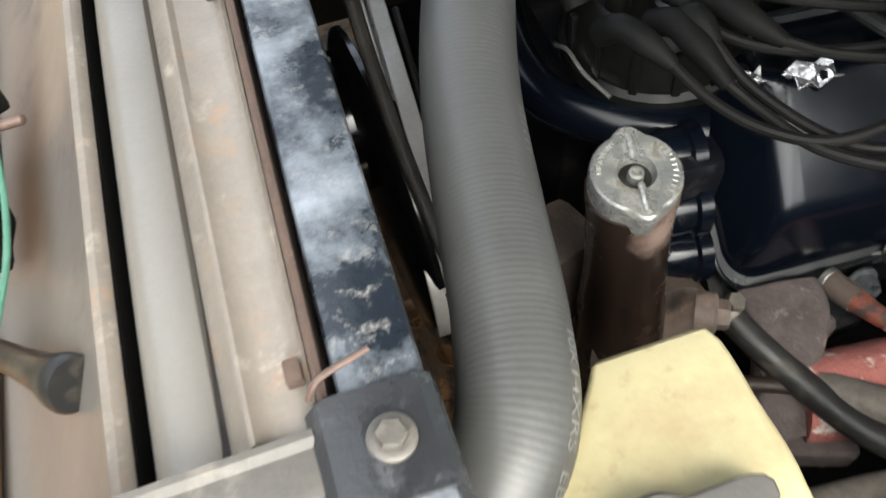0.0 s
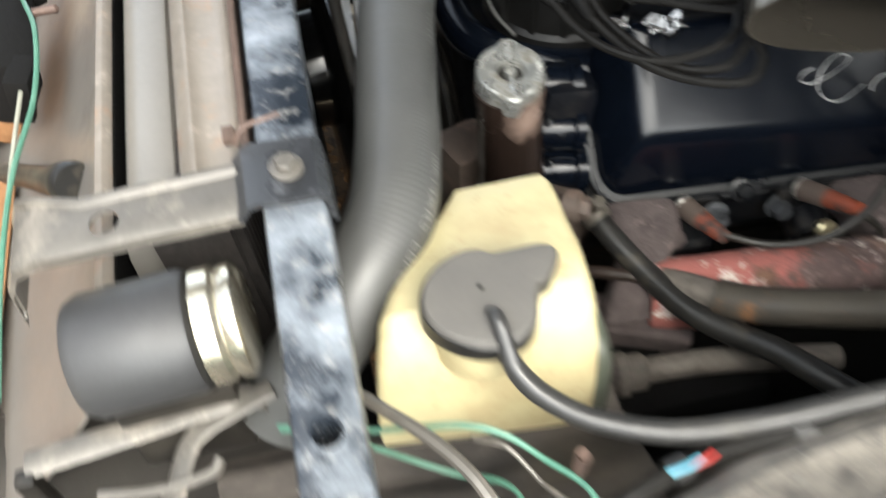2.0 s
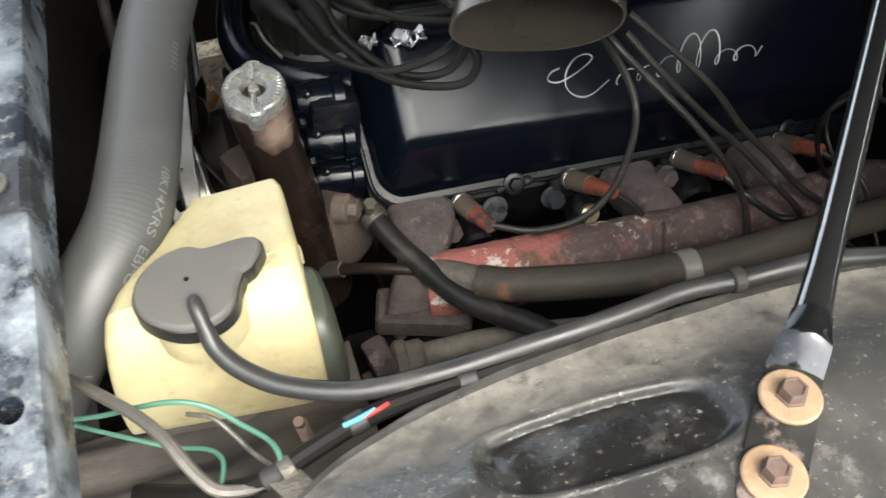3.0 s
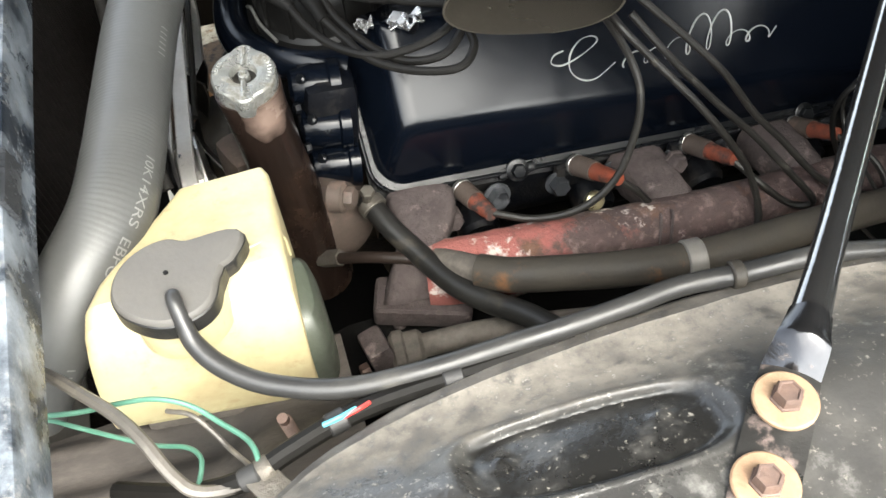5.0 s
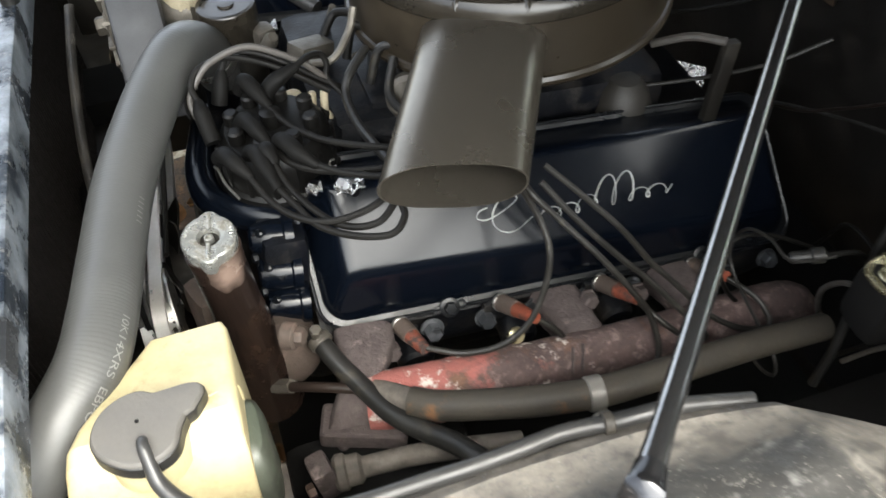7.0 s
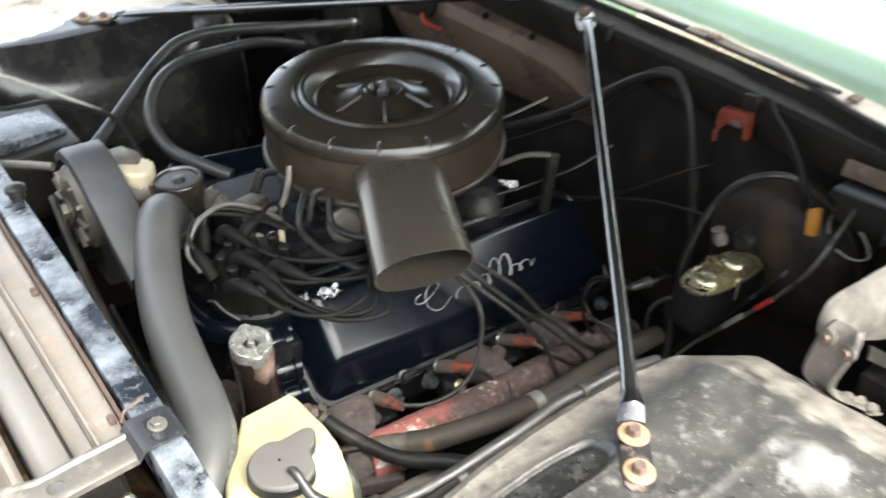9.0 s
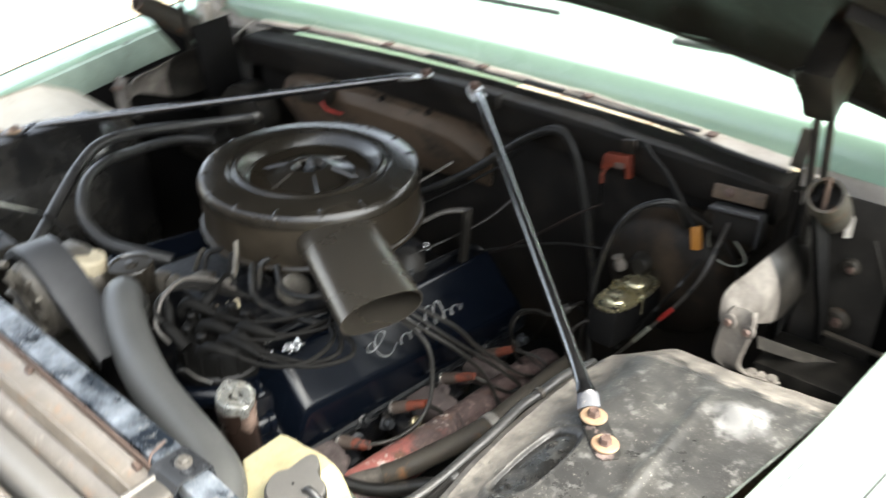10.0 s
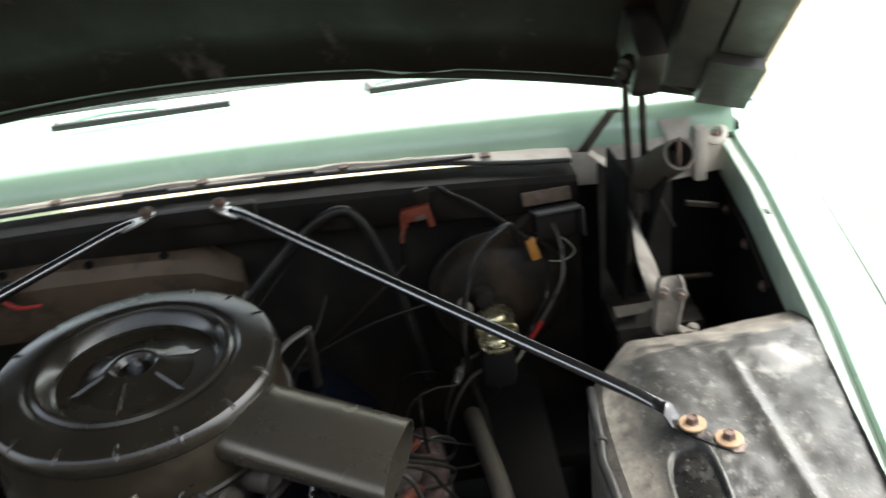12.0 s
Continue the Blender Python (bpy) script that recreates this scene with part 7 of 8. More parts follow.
def make_radiator_hose():
    top = thing("radiator_hose", (0.06, -0.2, 0.70), "thick grey ribbed rubber radiator hose with white print", "radiator hose")
    path = smooth_path(HOSE, 80)
    fr = frames_along(path)
    length = [0.0]
    for a, b in zip(path, path[1:]):
        length.append(length[-1] + (b - a).length)
    rings = []
    last = -1.0
    s = 0.0
    step = 0.00085
    while s < length[-1]:
        i = min(int(np.searchsorted(length, s)), len(path) - 1)
        t, sd, u = fr[i]
        p = path[i]
        ribbed = ease((s - 0.06) / 0.05) * ease((length[-1] - 0.10 - s) / 0.06)
        r = 0.0288 + 0.00008 * ribbed * math.sin(2 * math.pi * s / 0.0034)
        if p is not last:
            rings.append([p + sd * (r * math.cos(q)) + u * (r * math.sin(q)) for q in (2 * math.pi * k / 28 for k in range(28))])
        last = p
        s += step
    part("hose", bridge(bmesh.new(), rings), M["hose_grey"], top, angle=60)
    # white print along the near side: readable code, then plain bars
    curve = bpy.data.curves.new("print", "FONT")
    curve.body, curve.size, curve.align_x, curve.align_y = "10K14XRS  EBPO 80", 0.0105, "LEFT", "CENTER"
    tmp = new("print", curve)
    flat = bpy.data.meshes.new_from_object(tmp.evaluated_get(bpy.context.evaluated_depsgraph_get()))
    bpy.data.objects.remove(tmp)

    def wrap(sx, h, q0):
        """A point on the skin: sx metres along from the upper end, h round the hose."""
        i = min(max(int(np.searchsorted(length, sx)), 1), len(path) - 1)
        f = (sx - length[i - 1]) / max(length[i] - length[i - 1], 1e-6)
        p = path[i - 1].lerp(path[i], f)
        t, sd, u = fr[i]
        out = V(0.75, -0.35, 0.45)
        out = (out - t * out.dot(t)).normalized()
        other = t.cross(out)
        q = q0 + h / 0.0288
        return p + (out * math.cos(q) + other * math.sin(q)) * 0.0292

    bm = bmesh.new()
    bm.from_mesh(flat)
    for v in bm.verts:
        v.co = wrap(0.478 + v.co.x, -v.co.y, -0.02)
    part("print", bm, M["white_print"], top, "faded white printed code")
    for sx, w in ((0.345, 0.040), (0.612, 0.014)):
        bm = bmesh.new()
        for k in range(int(w / 0.006)):
            rows = [[wrap(sx + 0.006 * k + 0.0012 * i / 2, dz, -0.02) for i in range(3)] for dz in (-0.003, 0.0, 0.003)]
            bridge(bm, rows, False, False)
        part("print_bar", bm, M["white_print"], top)
    part("clamp", turned([(0.0300, -0.006), (0.0305, -0.005), (0.0305, 0.005), (0.0300, 0.006)], path[int(len(path) * 0.05)], fr[int(len(path) * 0.05)][0], 36), M["steel"], top)
    return top


def make_washer_bottle():
    top = thing("washer_bottle", (0.09, -0.48, 0.60), "yellowed cream plastic washer bottle with a grey cap", "washer bottle")

    def section(y, x0, x1, zt, zb, r):
        """A rounded cross-section across the bottle."""
        pts = []
        for cx, cz, q0 in ((x1 - r, zt - r, 0), (x0 + r, zt - r, 90), (x0 + r * 0.4, zb + 0.016 + r * 0.4, 180), (x1 - r * 0.4, zb - 0.016 + r * 0.4, 270)):
            rr = r if q0 < 180 else r * 0.4
            for k in range(6):
                q = radians(q0 + 18 * k)
                p = V(cx + rr * math.cos(q), y, cz + rr * math.sin(q))
                pts.append(p + V(0, 0, 0.0012 * noise.noise(p * 38)) + V(0.0012 * noise.noise(p * 31 + V(7, 0, 0)), 0, 0))
        return pts

    keys = [(-0.3755, 0.097, 0.142, 0.762, 0.003), (-0.377, 0.093, 0.146, 0.769, 0.003), (-0.380, 0.089, 0.150, 0.7725, 0.003), (-0.388, 0.084, 0.1525, 0.7745, 0.004), (-0.425, 0.056, 0.1530, 0.780, 0.006), (-0.457, 0.032, 0.152, 0.785, 0.008),
            (-0.475, 0.0225, 0.151, 0.7855, 0.010), (-0.487, 0.0185, 0.1505, 0.780, 0.012), (-0.496, 0.016, 0.150, 0.768, 0.013), (-0.503, 0.0135, 0.149, 0.752, 0.013), (-0.508, 0.012, 0.148, 0.735, 0.011), (-0.511, 0.0125, 0.147, 0.720, 0.008), (-0.512, 0.0135, 0.146, 0.710, 0.006)]
    rows = []
    for a, b in zip(keys, keys[1:]):
        n = 5 if abs(a[0] - b[0]) > 0.02 else 2
        for k in range(n):
            y, x0, x1, zt, r = (lerp(p, q, k / n) for p, q in zip(a, b))
            rows.append(section(y, x0, x1, zt, 0.684, r))
    rows.append(section(*keys[-1][:4], 0.686, keys[-1][4]))
    part("bottle", bridge(bmesh.new(), rows), M["cream"], top, angle=24)
    # moulding seam across the sloping face
    part("seam", tube([(0.118, -0.466, 0.7865), (0.137, -0.460, 0.7845), (0.1515, -0.452, 0.776), (0.1530, -0.449, 0.752)], 0.0011, 6), M["cream"], top)
    # grey cap with a lobe
    at = V(0.082, -0.487, 0.803)
    ax = V(0.02, -0.02, 1).normalized()
    ex = V(1, 0.10, 0)
    ex = (ex - ax * ex.dot(ax)).normalized()
    ey = ax.cross(ex)
    rings = []
    for inset, h in ((0.0005, -0.012), (0.0, -0.004), (0.0, 0.0), (0.0008, 0.0022), (0.0022, 0.0034), (0.012, 0.0040), (0.03, 0.0036)):
        ring = []
        for k in range(72):
            q = 2 * math.pi * k / 72
            lobe = 0.0185 * math.exp(-((q - 0.38) / 0.30) ** 2)
            notch = -0.0035 * math.exp(-((q - 1.10) / 0.22) ** 2) - 0.0055 * math.exp(-((q - 5.85) / 0.42) ** 2) - 0.002 * math.exp(-((q - 3.9) / 0.5) ** 2)
            r = max(0.0352 + lobe + notch - inset, 0.002)
            ring.append(at + ax * h + ex * (r * math.cos(q)) + ey * (r * 0.93 * math.sin(q)))
        rings.append(ring)
    cap = part("cap", bridge(bmesh.new(), rings), M["cap_grey"], top, "grey rubber cap with a lobe")
    # The side of the grey cap is coloured near-black for the shade on it.
    band = []
    for h, out in ((-0.0125, 0.0002), (-0.0125, 0.0010), (-0.0015, 0.0008), (-0.0008, 0.0)):
        band.append([p + (p - at - ax * (p - at).dot(ax)).normalized() * out + ax * h for p in rings[2]])
    part("skirt", bridge(bmesh.new(), band, True, False), M["rubber"], cap, "cap side coloured black for its shade")
    part("cap_hole", turned([(0.0016, 0.0), (0.0016, 0.0006)], at + ax * 0.0042 + V(-0.001, 0.004, 0), ax, 10), M["black_flat"], cap)
    part("neck", turned([(0.030, -0.03), (0.030, 0.002)], at - ax * 0.010, ax, 32), M["cream"], top)
    part("shelf", box((0.090, -0.455, 0.668), (0.130, 0.10, 0.018), (0, 13, 0), 0.006), M["bracket_tan"], top, "dusty brown shelf under the bottle")
    part("stud", tube([(0.124, -0.553, 0.68), (0.1235, -0.556, 0.713), (0.122, -0.559, 0.733)], 0.0036, 10), M["bolt_brown"], top)
    bm = bmesh.new()
    for k in range(9):
        turned([(0.0037, 0), (0.0046, 0.0006), (0.0037, 0.0012)], (0.1238 - 0.0001 * k, -0.5545 - 0.0004 * k, 0.702 + 0.0030 * k), (0, -0.1, 1), 12, bm)
    tagged(part("stud_thread", bm, M["bolt_brown"], top), kind="stuff")
    # second, greenish bottle behind
    rows = []
    for z, f in ((0.60, 0.90), (0.606, 1.0), (0.69, 1.0), (0.715, 0.97), (0.732, 0.86), (0.741, 0.66), (0.744, 0.4)):
        rows.append([V(0.149 + 0.0165 * f * math.copysign(abs(math.cos(q)) ** 0.6, math.cos(q)), -0.470 + 0.040 * f * math.copysign(abs(math.sin(q)) ** 0.6, math.sin(q)), z) for q in (2 * math.pi * i / 32 for i in range(32))])
    part("overflow_bottle", bridge(bmesh.new(), rows), M["green_bottle"], top, "dirty grey-green translucent bottle behind")
    return top


def hose_thing(name, pts, r, mat, label, category, group="", n=14, steps=6):
    return solo(name, tube(pts, r, n, steps), mat, label, category, group)


def make_hoses():
    wash = [(0.083, -0.497, 0.802), (0.084, -0.507, 0.811), (0.086, -0.520, 0.801), (0.089, -0.530, 0.792), (0.101, -0.545, 0.784), (0.124, -0.562, 0.779), (0.164, -0.578, 0.777), (0.214, -0.584, 0.779), (0.266, -0.585, 0.781), (0.302, -0.586, 0.783), (0.338, -0.585, 0.784), (0.37, -0.583, 0.784), (0.409, -0.588, 0.786), (0.46, -0.592, 0.786), (0.52, -0.60, 0.775)]
    t = thing("washer_hose", (0.083, -0.497, 0.79), "black rubber washer hose lying along the inner fender", "hose")
    part("hose", tube(wash, lambda q: lerp(0.0036, 0.0064, min(q * 4, 1)), 16), M["rubber_grey"], t)
    for q, d in (((0.405, -0.5875, 0.786), (1, -0.1, 0)),):
        part("clip", turned([(0.0076, -0.004), (0.0086, -0.003), (0.0086, 0.003), (0.0076, 0.004)], q, d, 20), M["rubber_brown"], t)
    t = thing("lower_coolant_hose", (0.229, -0.3, 0.60), "black coolant hose with a small screw clamp", "hose", "coolant hoses")
    part("hose", tube([(0.226, -0.295, 0.618), (0.241, -0.33, 0.607), (0.258, -0.36, 0.597), (0.278, -0.40, 0.594), (0.300, -0.43, 0.597), (0.324, -0.46, 0.606), (0.350, -0.50, 0.612), (0.40, -0.55, 0.60), (0.46, -0.585, 0.56)], 0.0105, 16), M["rubber"], t)
    part("clamp", turned([(0.0125, -0.005), (0.0132, -0.004), (0.0132, 0.004), (0.0125, 0.005)], (0.230, -0.304, 0.616), (0.4, -0.9, -0.3), 24), M["alu_cast"], t)
    part("clamp_screw", tube([(0.226, -0.306, 0.628), (0.227, -0.31, 0.641)], 0.004, 8), M["alu_cast"], t)
    part("screw_head", hexagon((0.227, -0.31, 0.640), (0.1, -0.2, 1), 0.0068, 0.006), M["alu_cast"], t)
    t = thing("heater_hose", (0.47, -0.46, 0.60), "thick dusty heater hose with a pale clamp", "hose", "coolant hoses")
    part("hose", tube([(0.300, -0.402, 0.606), (0.324, -0.42, 0.612), (0.368, -0.44, 0.62), (0.412, -0.455, 0.624), (0.469, -0.466, 0.625), (0.512, -0.466, 0.622), (0.573, -0.46, 0.612), (0.66, -0.45, 0.595), (0.76, -0.44, 0.57)], 0.0155, 18), M["rubber_brown"], t)
    part("end_pipe", tube([(0.272, -0.365, 0.588), (0.285, -0.382, 0.598), (0.304, -0.404, 0.607)], 0.0125, 16), M["bracket_tan"], t)
    part("clamp", turned([(0.0165, -0.008), (0.0175, -0.007), (0.0175, 0.007), (0.0165, 0.008)], (0.467, -0.4658, 0.625), (1, -0.1, 0), 28), M["alu_tank"], t, "pale metal clamp")
    part("clamp_ear", box((0.468, -0.48, 0.604), (0.014, 0.006, 0.028), (20, 0, 0), 0.002), M["alu_tank"], t)
    hose_thing("bypass_pipe", [(0.165, -0.298, 0.556), (0.20, -0.33, 0.583), (0.225, -0.348, 0.594), (0.255, -0.36, 0.592), (0.275, -0.367, 0.588)], 0.0055, M["brown_tube"], "thin brown metal pipe beside the manifold", "pipe")
    hose_thing("bypass_fitting", [(0.172, -0.304, 0.562), (0.190, -0.32, 0.576)], 0.0085, M["alu_cast"], "dull brass pipe fitting at the timing cover", "fitting", n=6)
    hose_thing("heater_hose", [(0.172, 0.29, 0.769), (0.222, 0.33, 0.78), (0.296, 0.39, 0.802), (0.37, 0.44, 0.827), (0.434, 0.47, 0.839), (0.527, 0.485, 0.83), (0.66, 0.487, 0.804), (0.815, 0.484, 0.775)], 0.011, M["rubber_grey"], "black heater hose arching over the far side", "hose", "coolant hoses")
    solo("hose_tip", turned([(0.012, 0), (0.0125, 0.01), (0.009, 0.018), (0.0004, 0.018)], (0.812, 0.484, 0.776), (1, 0, -0.18), 18), M["steel"], "shiny metal hose end fitting", "fitting")
    hose_thing("heater_hose", [(0.344, 0.135, 0.739), (0.312, 0.18, 0.752), (0.29, 0.24, 0.758), (0.288, 0.30, 0.779), (0.302, 0.33, 0.803), (0.340, 0.37, 0.822), (0.405, 0.42, 0.82), (0.49, 0.47, 0.800), (0.62, 0.52, 0.771), (0.72, 0.53, 0.735)], 0.0105, M["rubber_grey"], "black coolant hose looping beside the air cleaner", "hose", "coolant hoses")
    hose_thing("vacuum_hose", [(0.75, -0.465, 0.50), (0.762, -0.462, 0.56), (0.78, -0.446, 0.643), (0.79, -0.442, 0.715), (0.80, -0.457, 0.797), (0.812, -0.484, 0.853), (0.832, -0.52, 0.876), (0.856, -0.543, 0.868), (0.885, -0.55, 0.82)], 0.0052, M["rubber"], "black vacuum hose arching over the brake booster", "hose")
    hose_thing("firewall_hose", [(0.80, 0.07, 0.70), (0.85, 0.005, 0.724), (0.90, -0.079, 0.776), (0.925, -0.153, 0.839), (0.93, -0.215, 0.885), (0.935, -0.262, 0.900), (0.935, -0.294, 0.872), (0.935, -0.325, 0.784), (0.94, -0.352, 0.65), (0.95, -0.37, 0.52)], 0.009, M["rubber"], "black hose running up the firewall", "hose")


def make_wires():
    rows = [
        ("loom", [(0.02, -0.575, 0.735), (0.066, -0.602, 0.757), (0.1, -0.612, 0.772), (0.125, -0.606, 0.776), (0.16, -0.596, 0.776), (0.194, -0.592, 0.775), (0.246, -0.592, 0.776), (0.3, -0.590, 0.775)], 0.0062, "wire_black", "black taped wiring loom along the inner fender"),
        ("cable", [(-0.05, -0.46, 0.735), (-0.017, -0.49, 0.761), (0.004, -0.515, 0.776), (0.02, -0.535, 0.783), (0.033, -0.55, 0.785), (0.044, -0.565, 0.786), (0.053, -0.58, 0.786), (0.059, -0.592, 0.782), (0.065, -0.602, 0.777), (0.073, -0.61, 0.773), (0.088, -0.613, 0.770), (0.107, -0.615, 0.775)], 0.0038, "bracket_grey", "brownish grey cable from the radiator side"),
        ("green_wire", [(-0.045, -0.505, 0.742), (-0.013, -0.52, 0.752), (0.01, -0.53, 0.760), (0.034, -0.54, 0.772), (0.054, -0.547, 0.778), (0.068, -0.553, 0.778), (0.08, -0.56, 0.774), (0.092, -0.573, 0.772), (0.104, -0.588, 0.775), (0.109, -0.6, 0.779), (0.110, -0.613, 0.779)], 0.0017, "wire_green", "thin green wire across the front corner"),
        ("green_wire", [(-0.045, -0.505, 0.738), (-0.015, -0.52, 0.747), (0.004, -0.535, 0.754), (0.027, -0.55, 0.754), (0.048, -0.562, 0.752), (0.067, -0.572, 0.756), (0.075, -0.582, 0.760), (0.076, -0.592, 0.763), (0.073, -0.606, 0.767)], 0.0015, "wire_green", "thin green wire near the inner fender"),
        ("thin_wire", [(0.060, -0.547, 0.760), (0.075, -0.558, 0.765), (0.085, -0.57, 0.758), (0.091, -0.58, 0.755), (0.102, -0.6, 0.766), (0.108, -0.612, 0.776)], 0.0016, "bracket_grey", "thin brownish wire beside the green ones"),
        ("blue_wire", [(0.148, -0.6, 0.7825), (0.158, -0.599, 0.7835), (0.168, -0.596, 0.7825)], 0.0016, "wire_blue", "light blue wire showing from the loom"),
        ("red_wire", [(0.160, -0.599, 0.7825), (0.170, -0.597, 0.783), (0.176, -0.594, 0.781)], 0.0014, "wire_red", "red wire showing from the loom"),
        ("green_wire", [(-0.225, 0.03, 0.75), (-0.212, -0.06, 0.765), (-0.193, -0.13, 0.772), (-0.197, -0.19, 0.755), (-0.212, -0.26, 0.745), (-0.22, -0.34, 0.73), (-0.228, -0.42, 0.70)], 0.0022, "wire_green", "green wire hanging over the header panel"),
        ("pale_wire", [(-0.23, 0.02, 0.755), (-0.215, -0.08, 0.76), (-0.207, -0.15, 0.757), (-0.215, -0.24, 0.742), (-0.225, -0.34, 0.72)], 0.0018, "wire_pale", "pale wire beside the green one"),
        ("cable", [(-0.04, 0.52, 0.86), (0.066, 0.40, 0.84), (0.11, 0.39, 0.832), (0.162, 0.376, 0.832), (0.204, 0.34, 0.82), (0.237, 0.309, 0.8), (0.241, 0.24, 0.76)], 0.004, "wire_black", "black battery cable in the far front corner"),
        ("pale_wire", [(0.02, 0.62, 0.85), (0.116, 0.507, 0.842), (0.147, 0.464, 0.834), (0.18, 0.39, 0.83), (0.22, 0.33, 0.815)], 0.0028, "wire_pale", "dirty yellow wire in the far corner"),
        ("thin_wire", [(0.779, -0.37, 0.462), (0.749, -0.36, 0.498), (0.693, -0.36, 0.564), (0.667, -0.36, 0.625), (0.678, -0.36, 0.66), (0.723, -0.36, 0.651), (0.78, -0.37, 0.62)], 0.0028, "wire_black", "thin black looped wire behind the manifold"),
        ("loom", [(0.80, -0.45, 0.50), (0.82, -0.471, 0.542), (0.82, -0.523, 0.621), (0.82, -0.57, 0.692), (0.82, -0.604, 0.753), (0.825, -0.618, 0.79), (0.86, -0.62, 0.83), (0.92, -0.61, 0.85)], 0.0032, "wire_grey", "grey wires crossing below the brake booster"),
        ("loom", [(0.79, -0.44, 0.50), (0.80, -0.471, 0.558), (0.80, -0.521, 0.641), (0.80, -0.566, 0.721), (0.81, -0.586, 0.758), (0.85, -0.595, 0.79)], 0.0028, "wire_black", "black cable crossing below the brake booster"),
        ("red_wire", [(0.818, -0.556, 0.672), (0.818, -0.566, 0.687), (0.818, -0.576, 0.702)], 0.0042, "wire_red", "short red sleeve on the grey wires"),
        ("pale_wire", [(0.818, -0.515, 0.609), (0.818, -0.528, 0.630), (0.818, -0.540, 0.648)], 0.0042, "wire_pale", "pale sleeve on the grey wires"),
        ("thin_wire", [(0.93, -0.60, 0.84), (0.90, -0.598, 0.833), (0.90, -0.584, 0.812), (0.90, -0.596, 0.777), (0.90, -0.629, 0.768), (0.90, -0.651, 0.783), (0.90, -0.637, 0.807), (0.90, -0.609, 0.825), (0.90, -0.585, 0.827)], 0.0016, "wire_pale", "thin looped wire by the blower motor"),
        ("thin_wire", [(0.93, -0.05, 0.56), (0.92, -0.14, 0.608), (0.92, -0.206, 0.657), (0.92, -0.254, 0.696), (0.92, -0.32, 0.753), (0.94, -0.36, 0.78)], 0.0024, "brown_tube", "thin brown wire across the firewall"),
        ("thin_wire", [(0.93, 0.008, 0.506), (0.92, -0.082, 0.582), (0.92, -0.207, 0.645), (0.92, -0.283, 0.677), (0.92, -0.35, 0.695), (0.93, -0.40, 0.70)], 0.0024, "lead_grey", "thin dark wire across the firewall"),
        ("thin_wire", [(0.87, -0.25, 0.45), (0.86, -0.281, 0.487), (0.86, -0.307, 0.542), (0.86, -0.332, 0.593), (0.86, -0.376, 0.598), (0.87, -0.41, 0.57)], 0.0024, "wire_black", "thin black wire behind the engine"),
        ("thin_wire", [(0.70, 0.10, 0.70), (0.78, 0.0, 0.71), (0.86, -0.08, 0.755), (0.92, -0.14, 0.80), (0.943, -0.18, 0.84)], 0.003, "wire_black", "black wire rising to the firewall"),
        ("thin_wire", [(0.66, -0.12, 0.70), (0.74, -0.16, 0.72), (0.80, -0.20, 0.75), (0.86, -0.22, 0.78)], 0.0025, "lead_grey", "thin wire behind the air cleaner"),
        ("loop_wire", [(0.74, -0.437, 0.688), (0.70, -0.423, 0.682), (0.70, -0.385, 0.678), (0.70, -0.349, 0.658), (0.70, -0.333, 0.618), (0.70, -0.346, 0.589), (0.70, -0.386, 0.571), (0.70, -0.441, 0.552), (0.70, -0.454, 0.528), (0.70, -0.433, 0.513), (0.70, -0.38, 0.51)], 0.0020, "lead_grey", "loose dark wire looping behind the engine"),
        ("throttle_cable", [(0.82, -0.10, 0.83), (0.76, -0.08, 0.81), (0.72, -0.04, 0.78)], 0.003, "wire_grey", "throttle cable running to the carburettor"),
    ]
    for name, pts, r, mat, label in rows:
        if name != "loom":
            hose_thing(name, pts, r, M[mat], label, "wire", n=8, steps=8)
            continue
        t = thing("loom", pts[0], label, "wiring loom")
        part("sheath", tube(pts, r, 10, 8), M[mat], t)
        path = smooth_path(pts, 8)
        for f in (0.3, 0.55, 0.8):
            k = int(len(path) * f)
            part("tape_band", turned([(r * 0.98, -0.006), (r * 1.12, -0.005), (r * 1.12, 0.005), (r * 0.98, 0.006)], path[k], path[k + 1] - path[k - 1], 14), M["seal"], t)
    t = thing("wire_plug", (0.705, -0.425, 0.68), "small black plug on a loose wire", "connector")
    part("body", turned([(0.0045, 0), (0.0065, 0.003), (0.0065, 0.020), (0.0085, 0.022), (0.0085, 0.034), (0.005, 0.036)], (0.700, -0.418, 0.681), (0.9, -0.30, 0.1), 18), M["rubber"], t)
    part("tail", tube([(0.733, -0.430, 0.685), (0.77, -0.436, 0.68), (0.80, -0.43, 0.64), (0.82, -0.42, 0.58)], 0.003, 8), M["wire_black"], t)
    t = thing("loom_clip", (0.11, -0.615, 0.765), "dull metal clip holding the loom", "clip")
    part("plate", box((0.112, -0.620, 0.775), (0.018, 0.022, 0.004), (0, 0, 30), 0.0015), M["alu_cast"], t)
    part("band", turned([(0.0078, -0.004), (0.0082, -0.003), (0.0082, 0.003), (0.0078, 0.004)], (0.112, -0.611, 0.7735), (1, 0.3, 0.1), 18), M["alu_cast"], t)


